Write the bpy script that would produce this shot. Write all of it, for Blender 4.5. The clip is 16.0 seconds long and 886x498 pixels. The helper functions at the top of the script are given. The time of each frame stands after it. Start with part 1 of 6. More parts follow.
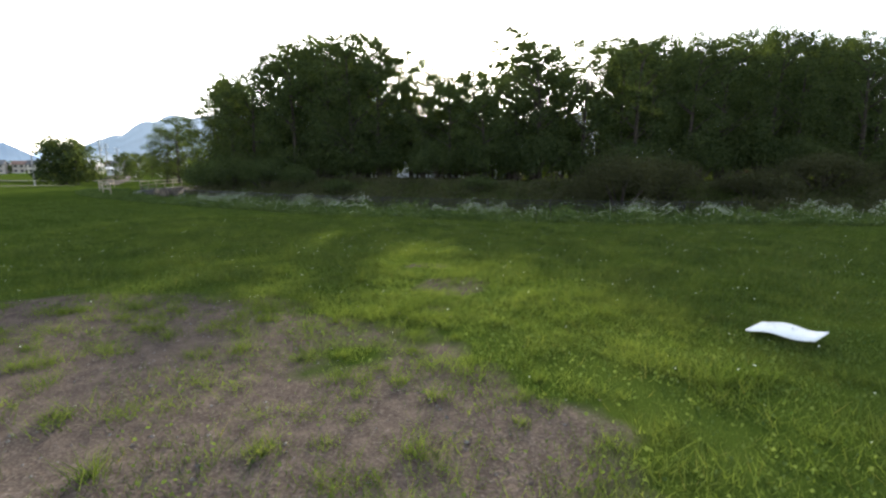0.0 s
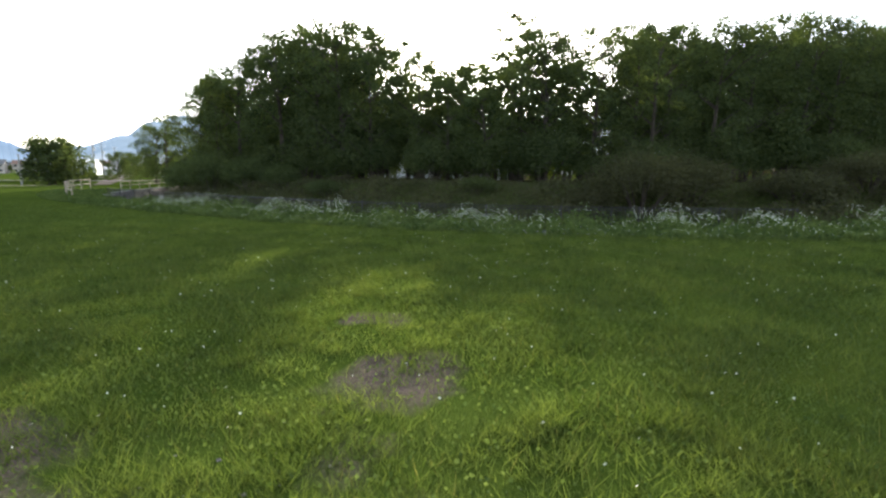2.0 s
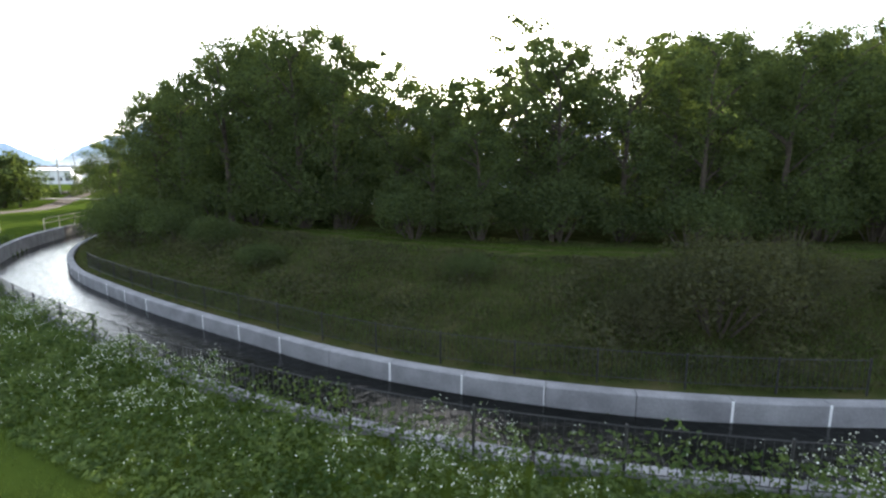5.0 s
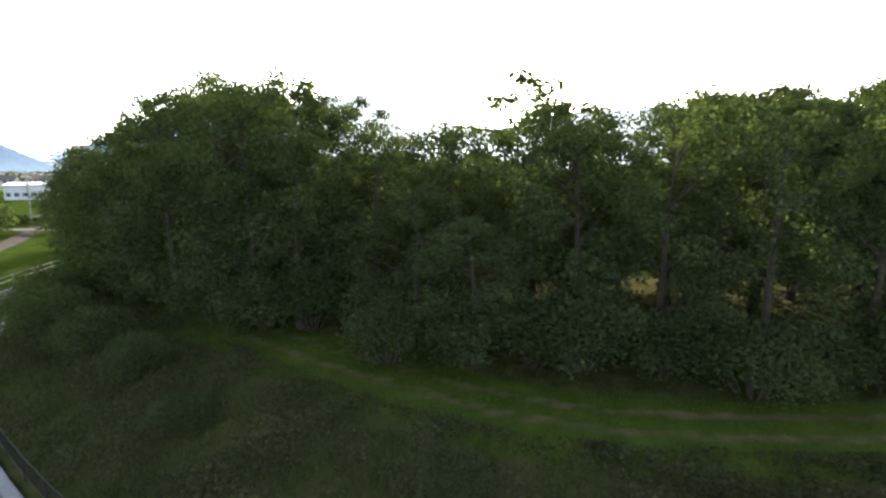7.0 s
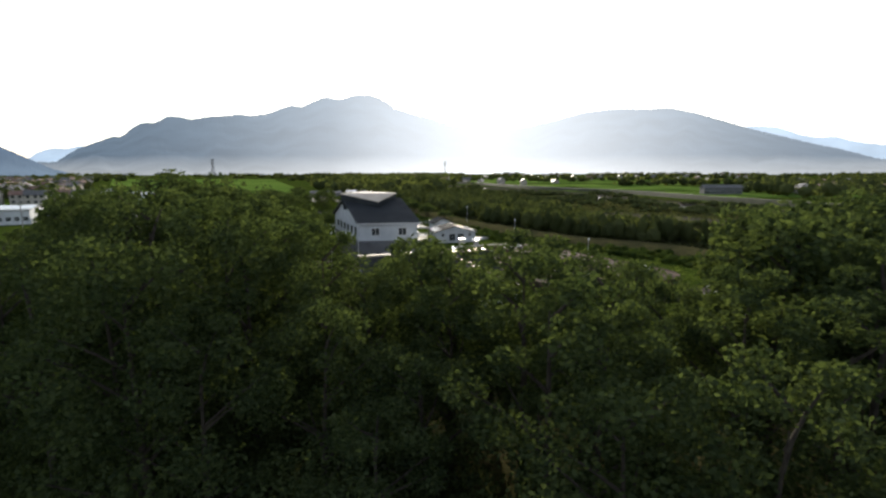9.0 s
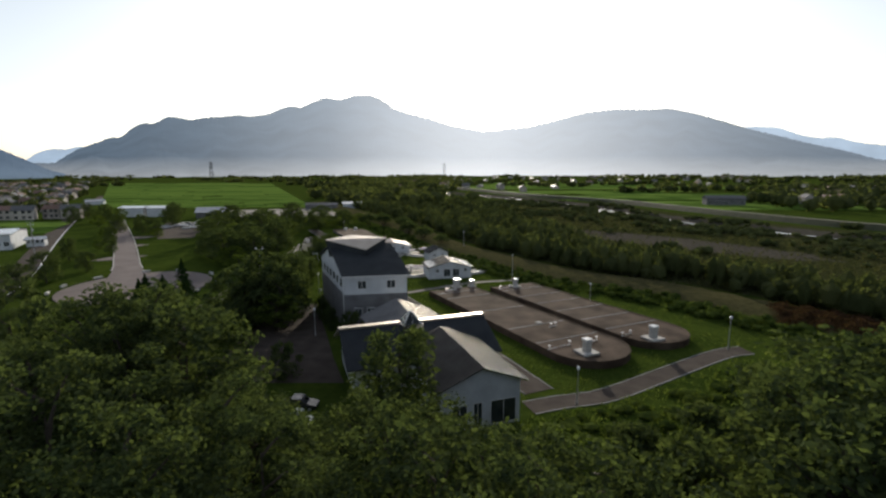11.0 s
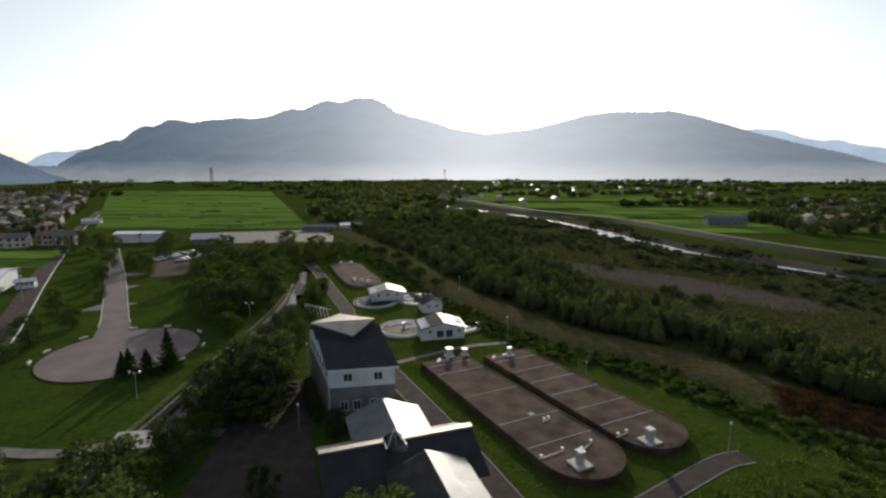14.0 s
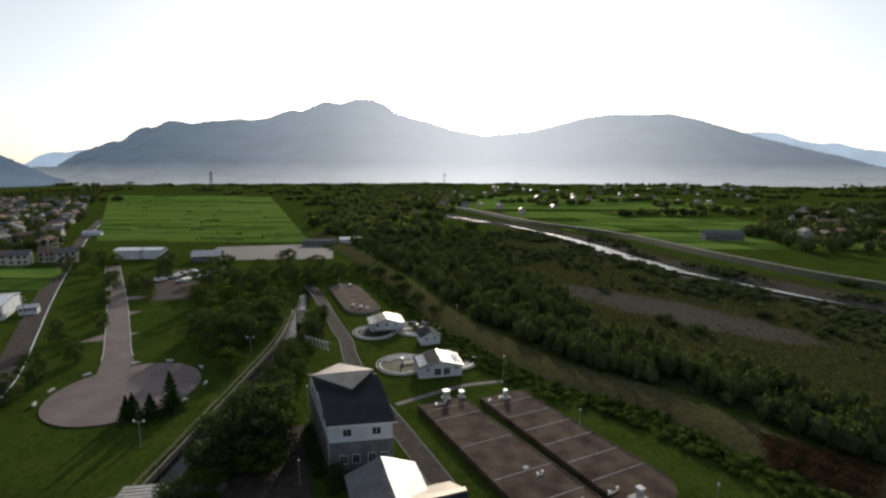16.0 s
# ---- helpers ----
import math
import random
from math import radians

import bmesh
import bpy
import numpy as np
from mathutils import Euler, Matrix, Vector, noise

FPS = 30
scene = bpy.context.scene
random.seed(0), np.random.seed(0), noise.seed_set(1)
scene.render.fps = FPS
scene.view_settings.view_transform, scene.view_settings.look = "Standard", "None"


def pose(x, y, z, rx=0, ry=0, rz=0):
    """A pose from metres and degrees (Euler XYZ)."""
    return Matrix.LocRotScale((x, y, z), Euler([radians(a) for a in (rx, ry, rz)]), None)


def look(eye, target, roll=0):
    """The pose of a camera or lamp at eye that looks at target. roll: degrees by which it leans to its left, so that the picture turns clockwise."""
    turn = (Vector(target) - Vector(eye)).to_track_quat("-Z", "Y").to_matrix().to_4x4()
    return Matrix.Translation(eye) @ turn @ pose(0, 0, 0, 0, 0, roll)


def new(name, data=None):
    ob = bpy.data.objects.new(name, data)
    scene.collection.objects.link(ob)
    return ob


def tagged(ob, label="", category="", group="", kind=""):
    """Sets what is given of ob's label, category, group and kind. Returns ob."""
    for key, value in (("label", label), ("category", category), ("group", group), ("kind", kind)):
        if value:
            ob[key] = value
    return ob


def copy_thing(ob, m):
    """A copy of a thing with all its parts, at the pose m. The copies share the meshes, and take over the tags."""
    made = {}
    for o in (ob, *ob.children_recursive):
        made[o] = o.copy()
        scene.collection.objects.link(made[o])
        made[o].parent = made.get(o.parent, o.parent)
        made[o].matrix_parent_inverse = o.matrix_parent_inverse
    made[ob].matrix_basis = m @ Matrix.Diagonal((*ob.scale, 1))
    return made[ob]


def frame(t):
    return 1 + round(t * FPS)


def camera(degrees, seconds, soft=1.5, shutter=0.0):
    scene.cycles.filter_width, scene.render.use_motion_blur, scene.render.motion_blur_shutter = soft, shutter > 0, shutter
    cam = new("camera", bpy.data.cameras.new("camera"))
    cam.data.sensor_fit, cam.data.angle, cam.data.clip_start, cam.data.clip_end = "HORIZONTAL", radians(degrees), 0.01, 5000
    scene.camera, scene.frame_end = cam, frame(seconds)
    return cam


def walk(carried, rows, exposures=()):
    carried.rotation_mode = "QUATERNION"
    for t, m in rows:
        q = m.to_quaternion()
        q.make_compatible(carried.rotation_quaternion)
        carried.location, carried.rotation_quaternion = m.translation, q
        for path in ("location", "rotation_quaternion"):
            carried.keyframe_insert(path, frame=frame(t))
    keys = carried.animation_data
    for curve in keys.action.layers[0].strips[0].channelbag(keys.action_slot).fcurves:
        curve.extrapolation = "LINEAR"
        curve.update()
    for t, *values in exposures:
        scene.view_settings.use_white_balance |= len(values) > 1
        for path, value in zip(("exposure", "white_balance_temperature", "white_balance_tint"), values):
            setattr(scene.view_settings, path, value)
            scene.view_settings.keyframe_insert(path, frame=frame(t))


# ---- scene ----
# Camera: a small drone that rises from a field and climbs over a tree belt.
cam = camera(85.0, 16.0, soft=2.5)
PATH = [
    (0.0, pose(0.00, 0.00, 2.00, 80.74, 0.01, -0.35)),
    (0.5, pose(0.13, 0.74, 1.93, 80.80, -0.05, -0.10)),
    (1.0, pose(0.28, 1.66, 1.91, 80.84, -0.08, 0.04)),
    (1.5, pose(0.43, 2.74, 1.90, 80.82, -0.12, 0.11)),
    (2.0, pose(0.63, 3.92, 1.94, 80.82, -0.13, 0.14)),
    (2.5, pose(0.81, 5.30, 2.04, 80.77, -0.09, 0.12)),
    (3.0, pose(0.86, 6.76, 2.30, 80.73, -0.04, 0.03)),
    (5.5, pose(1.88, 15.83, 6.39, 80.68, 0.03, -0.00)),
    (6.0, pose(2.02, 17.52, 7.53, 80.62, 0.14, -0.06)),
    (6.5, pose(2.16, 19.40, 8.85, 80.60, 0.25, -0.11)),
    (7.0, pose(2.38, 21.68, 10.50, 80.59, 0.16, -0.11)),
    (7.5, pose(2.65, 24.31, 12.33, 80.63, 0.07, -0.19)),
    (8.0, pose(2.80, 26.95, 14.10, 80.65, 0.09, -0.11)),
    (8.5, pose(3.12, 29.45, 16.10, 80.66, 0.11, -0.14)),
    (9.0, pose(3.45, 31.82, 18.61, 80.61, 0.06, -0.14)),
    (11.5, pose(5.23, 40.47, 28.39, 80.53, 0.08, -0.13)),
    (12.0, pose(5.61, 41.77, 30.58, 80.50, 0.10, -0.11)),
    (12.5, pose(6.00, 42.90, 32.88, 80.54, 0.12, -0.08)),
    (13.0, pose(6.33, 43.70, 35.24, 80.57, 0.12, -0.05)),
    (13.5, pose(6.58, 44.12, 37.61, 80.60, 0.11, 0.00)),
    (14.0, pose(6.81, 44.22, 40.02, 80.62, 0.06, 0.01)),
    (14.5, pose(6.97, 44.20, 42.45, 80.64, 0.01, 0.00)),
    (15.0, pose(7.04, 44.06, 44.91, 80.65, -0.03, 0.01)),
    (15.5, pose(7.08, 43.88, 47.31, 80.67, -0.07, -0.01)),
    (16.0, pose(7.14, 43.63, 49.67, 80.68, -0.14, -0.04)),
]
walk(cam, PATH, [(0.0, 1.42), (3.0, 1.82), (5.5, 2.0), (7.0, 1.66), (7.5, 1.36), (9.0, 0.2), (11.5, -0.28), (16.0, -0.36)])

# World and sun: low sun straight ahead, bright hazy sky.
SUN_EL, SUN_AZ = 15.6, 2.0
world = bpy.data.worlds.new("world")
scene.world = world
world.use_nodes = True
wn = world.node_tree.nodes
sky = wn.new("ShaderNodeTexSky")
sky.sky_type, sky.sun_disc = "NISHITA", False
sky.sun_elevation, sky.sun_rotation = radians(SUN_EL), radians(SUN_AZ)
sky.air_density, sky.dust_density, sky.ozone_density = 1.0, 1.2, 1.5
pale = wn.new("ShaderNodeHueSaturation")
pale.inputs["Saturation"].default_value = 0.5
world.node_tree.links.new(sky.outputs[0], pale.inputs["Color"])
world.node_tree.links.new(pale.outputs[0], wn["Background"].inputs[0])
wn["Background"].inputs[1].default_value = 0.2
sun = new("sun", bpy.data.lights.new("sun", "SUN"))
sun.data.energy, sun.data.angle, sun.data.color = 4.4, radians(0.6), (1.0, 0.9, 0.74)
sun.matrix_world = look((0, 0, 0), (-math.sin(radians(SUN_AZ)) * math.cos(radians(SUN_EL)), -math.cos(radians(SUN_AZ)) * math.cos(radians(SUN_EL)), -math.sin(radians(SUN_EL))))

rnd = np.random.RandomState(7)


# ---- materials ----
def surface(name, dark, light, scale=1.0, rough=0.8, bump=0.2, metal=0.0, detail=6.0, fine=12.0, spec=0.3, vary=0.0):
    """A rough surface whose colour drifts between two tones at two scales, with relief."""
    m = bpy.data.materials.new(name)
    m.use_nodes = True
    nt = m.node_tree
    n, link = nt.nodes, nt.links.new
    b = n["Principled BSDF"]
    geo = n.new("ShaderNodeNewGeometry")
    n1 = n.new("ShaderNodeTexNoise")
    n1.inputs["Scale"].default_value, n1.inputs["Detail"].default_value = scale, detail
    n2 = n.new("ShaderNodeTexNoise")
    n2.inputs["Scale"].default_value, n2.inputs["Detail"].default_value = scale * fine, 4
    link(geo.outputs["Position"], n1.inputs["Vector"])
    link(geo.outputs["Position"], n2.inputs["Vector"])
    mixf = n.new("ShaderNodeMath")
    mixf.operation = "MULTIPLY_ADD"
    link(n2.outputs["Fac"], mixf.inputs[0])
    mixf.inputs[1].default_value = 0.45
    sub = n.new("ShaderNodeMath")
    sub.operation = "MULTIPLY_ADD"
    link(n1.outputs["Fac"], sub.inputs[0])
    sub.inputs[1].default_value, sub.inputs[2].default_value = 1.1, -0.28
    link(sub.outputs[0], mixf.inputs[2])
    last = mixf.outputs[0]
    if vary:
        info = n.new("ShaderNodeObjectInfo")
        add = n.new("ShaderNodeMath")
        add.operation = "MULTIPLY_ADD"
        link(info.outputs["Random"], add.inputs[0])
        add.inputs[1].default_value = vary
        link(last, add.inputs[2])
        last = add.outputs[0]
    ramp = n.new("ShaderNodeValToRGB")
    ramp.color_ramp.elements[0].color, ramp.color_ramp.elements[1].color = (*dark, 1), (*light, 1)
    ramp.color_ramp.elements[0].position, ramp.color_ramp.elements[1].position = 0.25, 0.8
    link(last, ramp.inputs[0])
    link(ramp.outputs[0], b.inputs["Base Color"])
    b.inputs["Roughness"].default_value, b.inputs["Metallic"].default_value = rough, metal
    b.inputs["Specular IOR Level"].default_value = spec
    if bump:
        bn = n.new("ShaderNodeBump")
        bn.inputs["Strength"].default_value = bump
        bn.inputs["Distance"].default_value = 0.05
        link(n2.outputs["Fac"], bn.inputs["Height"])
        link(bn.outputs[0], b.inputs["Normal"])
    return m


def foliage(name, dark, light, glow=0.45, scale=0.6, vary=0.0):
    """Leaves: diffuse above, light shining through from behind."""
    m = bpy.data.materials.new(name)
    m.use_nodes = True
    nt = m.node_tree
    n, link = nt.nodes, nt.links.new
    n.remove(n["Principled BSDF"])
    geo = n.new("ShaderNodeNewGeometry")
    tex = n.new("ShaderNodeTexNoise")
    tex.inputs["Scale"].default_value = scale
    link(geo.outputs["Position"], tex.inputs["Vector"])
    add = n.new("ShaderNodeMath")
    add.operation = "MULTIPLY_ADD"
    link(geo.outputs["Random Per Island"], add.inputs[0])
    add.inputs[1].default_value = 0.55
    link(tex.outputs["Fac"], add.inputs[2])
    ramp = n.new("ShaderNodeValToRGB")
    ramp.color_ramp.elements[0].color, ramp.color_ramp.elements[1].color = (*dark, 1), (*light, 1)
    ramp.color_ramp.elements[0].position, ramp.color_ramp.elements[1].position = 0.4, 1.0
    last = add.outputs[0]
    if vary:
        info = n.new("ShaderNodeObjectInfo")
        more = n.new("ShaderNodeMath")
        more.operation = "MULTIPLY_ADD"
        link(info.outputs["Random"], more.inputs[0])
        more.inputs[1].default_value = vary
        link(last, more.inputs[2])
        last = more.outputs[0]
        add.inputs[1].default_value = 0.1
    link(last, ramp.inputs[0])
    dif, tra, mix = n.new("ShaderNodeBsdfDiffuse"), n.new("ShaderNodeBsdfTranslucent"), n.new("ShaderNodeMixShader")
    link(ramp.outputs[0], dif.inputs[0])
    gain = n.new("ShaderNodeMixRGB")
    gain.blend_type = "MULTIPLY"
    gain.inputs[0].default_value = 1.0
    gain.inputs[2].default_value = (1.35, 1.36, 0.6, 1)
    link(ramp.outputs[0], gain.inputs[1])
    link(gain.outputs[0], tra.inputs[0])
    mix.inputs[0].default_value = glow
    link(dif.outputs[0], mix.inputs[1])
    link(tra.outputs[0], mix.inputs[2])
    link(mix.outputs[0], n["Material Output"].inputs[0])
    return m


def ground_material():
    """Meadow, bare earth, dry levee turf and river gravel, blended by the zones of the sheet."""
    m = bpy.data.materials.new("meadow_ground")
    m.use_nodes = True
    nt = m.node_tree
    n, link = nt.nodes, nt.links.new
    b = n["Principled BSDF"]
    b.inputs["Roughness"].default_value = 0.95
    b.inputs["Specular IOR Level"].default_value = 0.0
    geo = n.new("ShaderNodeNewGeometry")
    zone = n.new("ShaderNodeVertexColor")
    zone.layer_name = "zone"
    sep = n.new("ShaderNodeSeparateColor")
    link(zone.outputs[0], sep.inputs[0])

    def tex(scale, detail=6):
        t = n.new("ShaderNodeTexNoise")
        t.inputs["Scale"].default_value, t.inputs["Detail"].default_value = scale, detail
        link(geo.outputs["Position"], t.inputs["Vector"])
        return t.outputs["Fac"]

    def ramp(fac, *stops):
        r = n.new("ShaderNodeValToRGB")
        while len(r.color_ramp.elements) < len(stops):
            r.color_ramp.elements.new(0.5)
        for e, (p, c) in zip(r.color_ramp.elements, stops):
            e.position, e.color = p, (*c, 1)
        link(fac, r.inputs[0])
        return r.outputs[0]

    def blend(fac, a, c):
        x = n.new("ShaderNodeMixRGB")
        link(fac, x.inputs[0])
        link(a, x.inputs[1])
        link(c, x.inputs[2])
        return x.outputs[0]

    def edge(value, noise, gain=0.9, lo=0.45, hi=0.62):
        a = n.new("ShaderNodeMath")
        a.operation = "MULTIPLY_ADD"
        link(noise, a.inputs[0])
        a.inputs[1].default_value = gain
        link(value, a.inputs[2])
        s = n.new("ShaderNodeMapRange")
        s.inputs[1].default_value, s.inputs[2].default_value = lo + gain * 0.5, hi + gain * 0.5
        link(a.outputs[0], s.inputs[0])
        return s.outputs[0]

    big, mid, small, grit = tex(0.12), tex(0.9), tex(5.0), tex(38.0, 3)
    grass = ramp(mid, (0.3, (0.026, 0.042, 0.01)), (0.55, (0.046, 0.066, 0.014)), (0.75, (0.082, 0.096, 0.017)))
    far = ramp(big, (0.35, (0.026, 0.046, 0.007)), (0.65, (0.056, 0.082, 0.012)))
    half = n.new("ShaderNodeValue")
    half.outputs[0].default_value = 0.5
    grass = blend(half.outputs[0], grass, far)
    dirt = ramp(small, (0.3, (0.045, 0.034, 0.028)), (0.55, (0.086, 0.066, 0.053)), (0.75, (0.13, 0.1, 0.08)))
    pebble = ramp(grit, (0.4, (0.05, 0.043, 0.04)), (0.62, (0.16, 0.14, 0.125)), (0.72, (0.3, 0.27, 0.25)))
    third = n.new("ShaderNodeValue")
    third.outputs[0].default_value = 0.3
    dirt = blend(third.outputs[0], dirt, pebble)
    dry = ramp(mid, (0.3, (0.046, 0.046, 0.02)), (0.7, (0.088, 0.08, 0.038)))
    gravel = ramp(mid, (0.3, (0.055, 0.05, 0.04)), (0.7, (0.1, 0.09, 0.075)))
    col = blend(edge(sep.outputs[0], mid, 0.9), grass, dirt)
    col = blend(edge(sep.outputs[1], mid, 0.6), col, dry)
    rough = ramp(mid, (0.3, (0.026, 0.036, 0.011)), (0.5, (0.044, 0.05, 0.018)), (0.72, (0.066, 0.06, 0.028)))
    col = blend(edge(zone.outputs[1], big, 0.8), col, rough)
    col = blend(edge(sep.outputs[2], big, 0.8), col, gravel)
    link(col, b.inputs["Base Color"])
    bn = n.new("ShaderNodeBump")
    bn.inputs["Strength"].default_value, bn.inputs["Distance"].default_value = 0.5, 0.03
    link(grit, bn.inputs["Height"])
    link(bn.outputs[0], b.inputs["Normal"])
    return m


def water_material(name, tint, scale, strength, rough=0.06):
    m = surface(name, tint, tuple(c * 1.8 for c in tint), scale=scale, rough=rough, bump=0.0, spec=0.14)
    nt = m.node_tree
    n, link = nt.nodes, nt.links.new
    geo = n.new("ShaderNodeNewGeometry")
    t = n.new("ShaderNodeTexNoise")
    t.inputs["Scale"].default_value, t.inputs["Detail"].default_value, t.inputs["Distortion"].default_value = scale, 4, 0.6
    link(geo.outputs["Position"], t.inputs["Vector"])
    bn = n.new("ShaderNodeBump")
    bn.inputs["Strength"].default_value, bn.inputs["Distance"].default_value = strength, 0.2
    link(t.outputs["Fac"], bn.inputs["Height"])
    link(bn.outputs[0], n["Principled BSDF"].inputs["Normal"])
    return m


def mountain_material(name, low, high, mist, glare=1.0):
    """Far slopes as glowing backdrop: bright evening haze painted in, palest towards the sun."""
    m = bpy.data.materials.new(name)
    m.use_nodes = True
    nt = m.node_tree
    n, link = nt.nodes, nt.links.new
    n.remove(n["Principled BSDF"])
    geo = n.new("ShaderNodeNewGeometry")
    sep = n.new("ShaderNodeSeparateXYZ")
    link(geo.outputs["Position"], sep.inputs[0])
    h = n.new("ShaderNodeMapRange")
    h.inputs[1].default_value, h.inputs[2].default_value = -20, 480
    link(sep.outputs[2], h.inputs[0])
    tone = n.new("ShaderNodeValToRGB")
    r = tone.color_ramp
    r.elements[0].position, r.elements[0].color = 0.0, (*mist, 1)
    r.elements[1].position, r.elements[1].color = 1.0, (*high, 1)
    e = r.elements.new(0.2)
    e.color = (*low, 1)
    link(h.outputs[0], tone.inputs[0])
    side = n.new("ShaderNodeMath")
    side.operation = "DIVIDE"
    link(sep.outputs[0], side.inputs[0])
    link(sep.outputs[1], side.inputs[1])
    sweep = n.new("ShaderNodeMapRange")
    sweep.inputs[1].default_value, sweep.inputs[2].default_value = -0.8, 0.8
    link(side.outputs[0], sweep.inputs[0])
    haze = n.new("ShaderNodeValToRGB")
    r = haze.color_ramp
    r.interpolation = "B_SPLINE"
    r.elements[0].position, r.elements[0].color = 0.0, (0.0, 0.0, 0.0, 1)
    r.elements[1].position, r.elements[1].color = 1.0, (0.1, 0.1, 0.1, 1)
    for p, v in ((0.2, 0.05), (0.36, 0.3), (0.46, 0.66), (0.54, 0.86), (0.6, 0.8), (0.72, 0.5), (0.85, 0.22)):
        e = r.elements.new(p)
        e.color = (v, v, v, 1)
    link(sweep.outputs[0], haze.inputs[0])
    tex = n.new("ShaderNodeTexNoise")
    tex.inputs["Scale"].default_value, tex.inputs["Detail"].default_value = 0.005, 9
    link(geo.outputs["Position"], tex.inputs["Vector"])
    var = n.new("ShaderNodeMapRange")
    var.inputs[1].default_value, var.inputs[2].default_value, var.inputs[3].default_value, var.inputs[4].default_value = 0.32, 0.68, 0.87, 1.1
    link(tex.outputs["Fac"], var.inputs[0])
    shade = n.new("ShaderNodeMixRGB")
    shade.blend_type = "MULTIPLY"
    shade.inputs[0].default_value = 1.0
    link(tone.outputs[0], shade.inputs[1])
    link(var.outputs[0], shade.inputs[2])
    # sun-side glare added into the emission colour
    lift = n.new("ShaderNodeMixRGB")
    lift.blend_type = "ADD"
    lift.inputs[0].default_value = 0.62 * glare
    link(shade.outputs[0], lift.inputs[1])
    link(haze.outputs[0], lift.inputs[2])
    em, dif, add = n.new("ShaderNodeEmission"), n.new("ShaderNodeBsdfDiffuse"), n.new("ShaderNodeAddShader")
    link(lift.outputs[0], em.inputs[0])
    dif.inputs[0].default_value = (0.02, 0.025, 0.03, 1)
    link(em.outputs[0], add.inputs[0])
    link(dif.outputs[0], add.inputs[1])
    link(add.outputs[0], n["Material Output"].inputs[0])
    return m


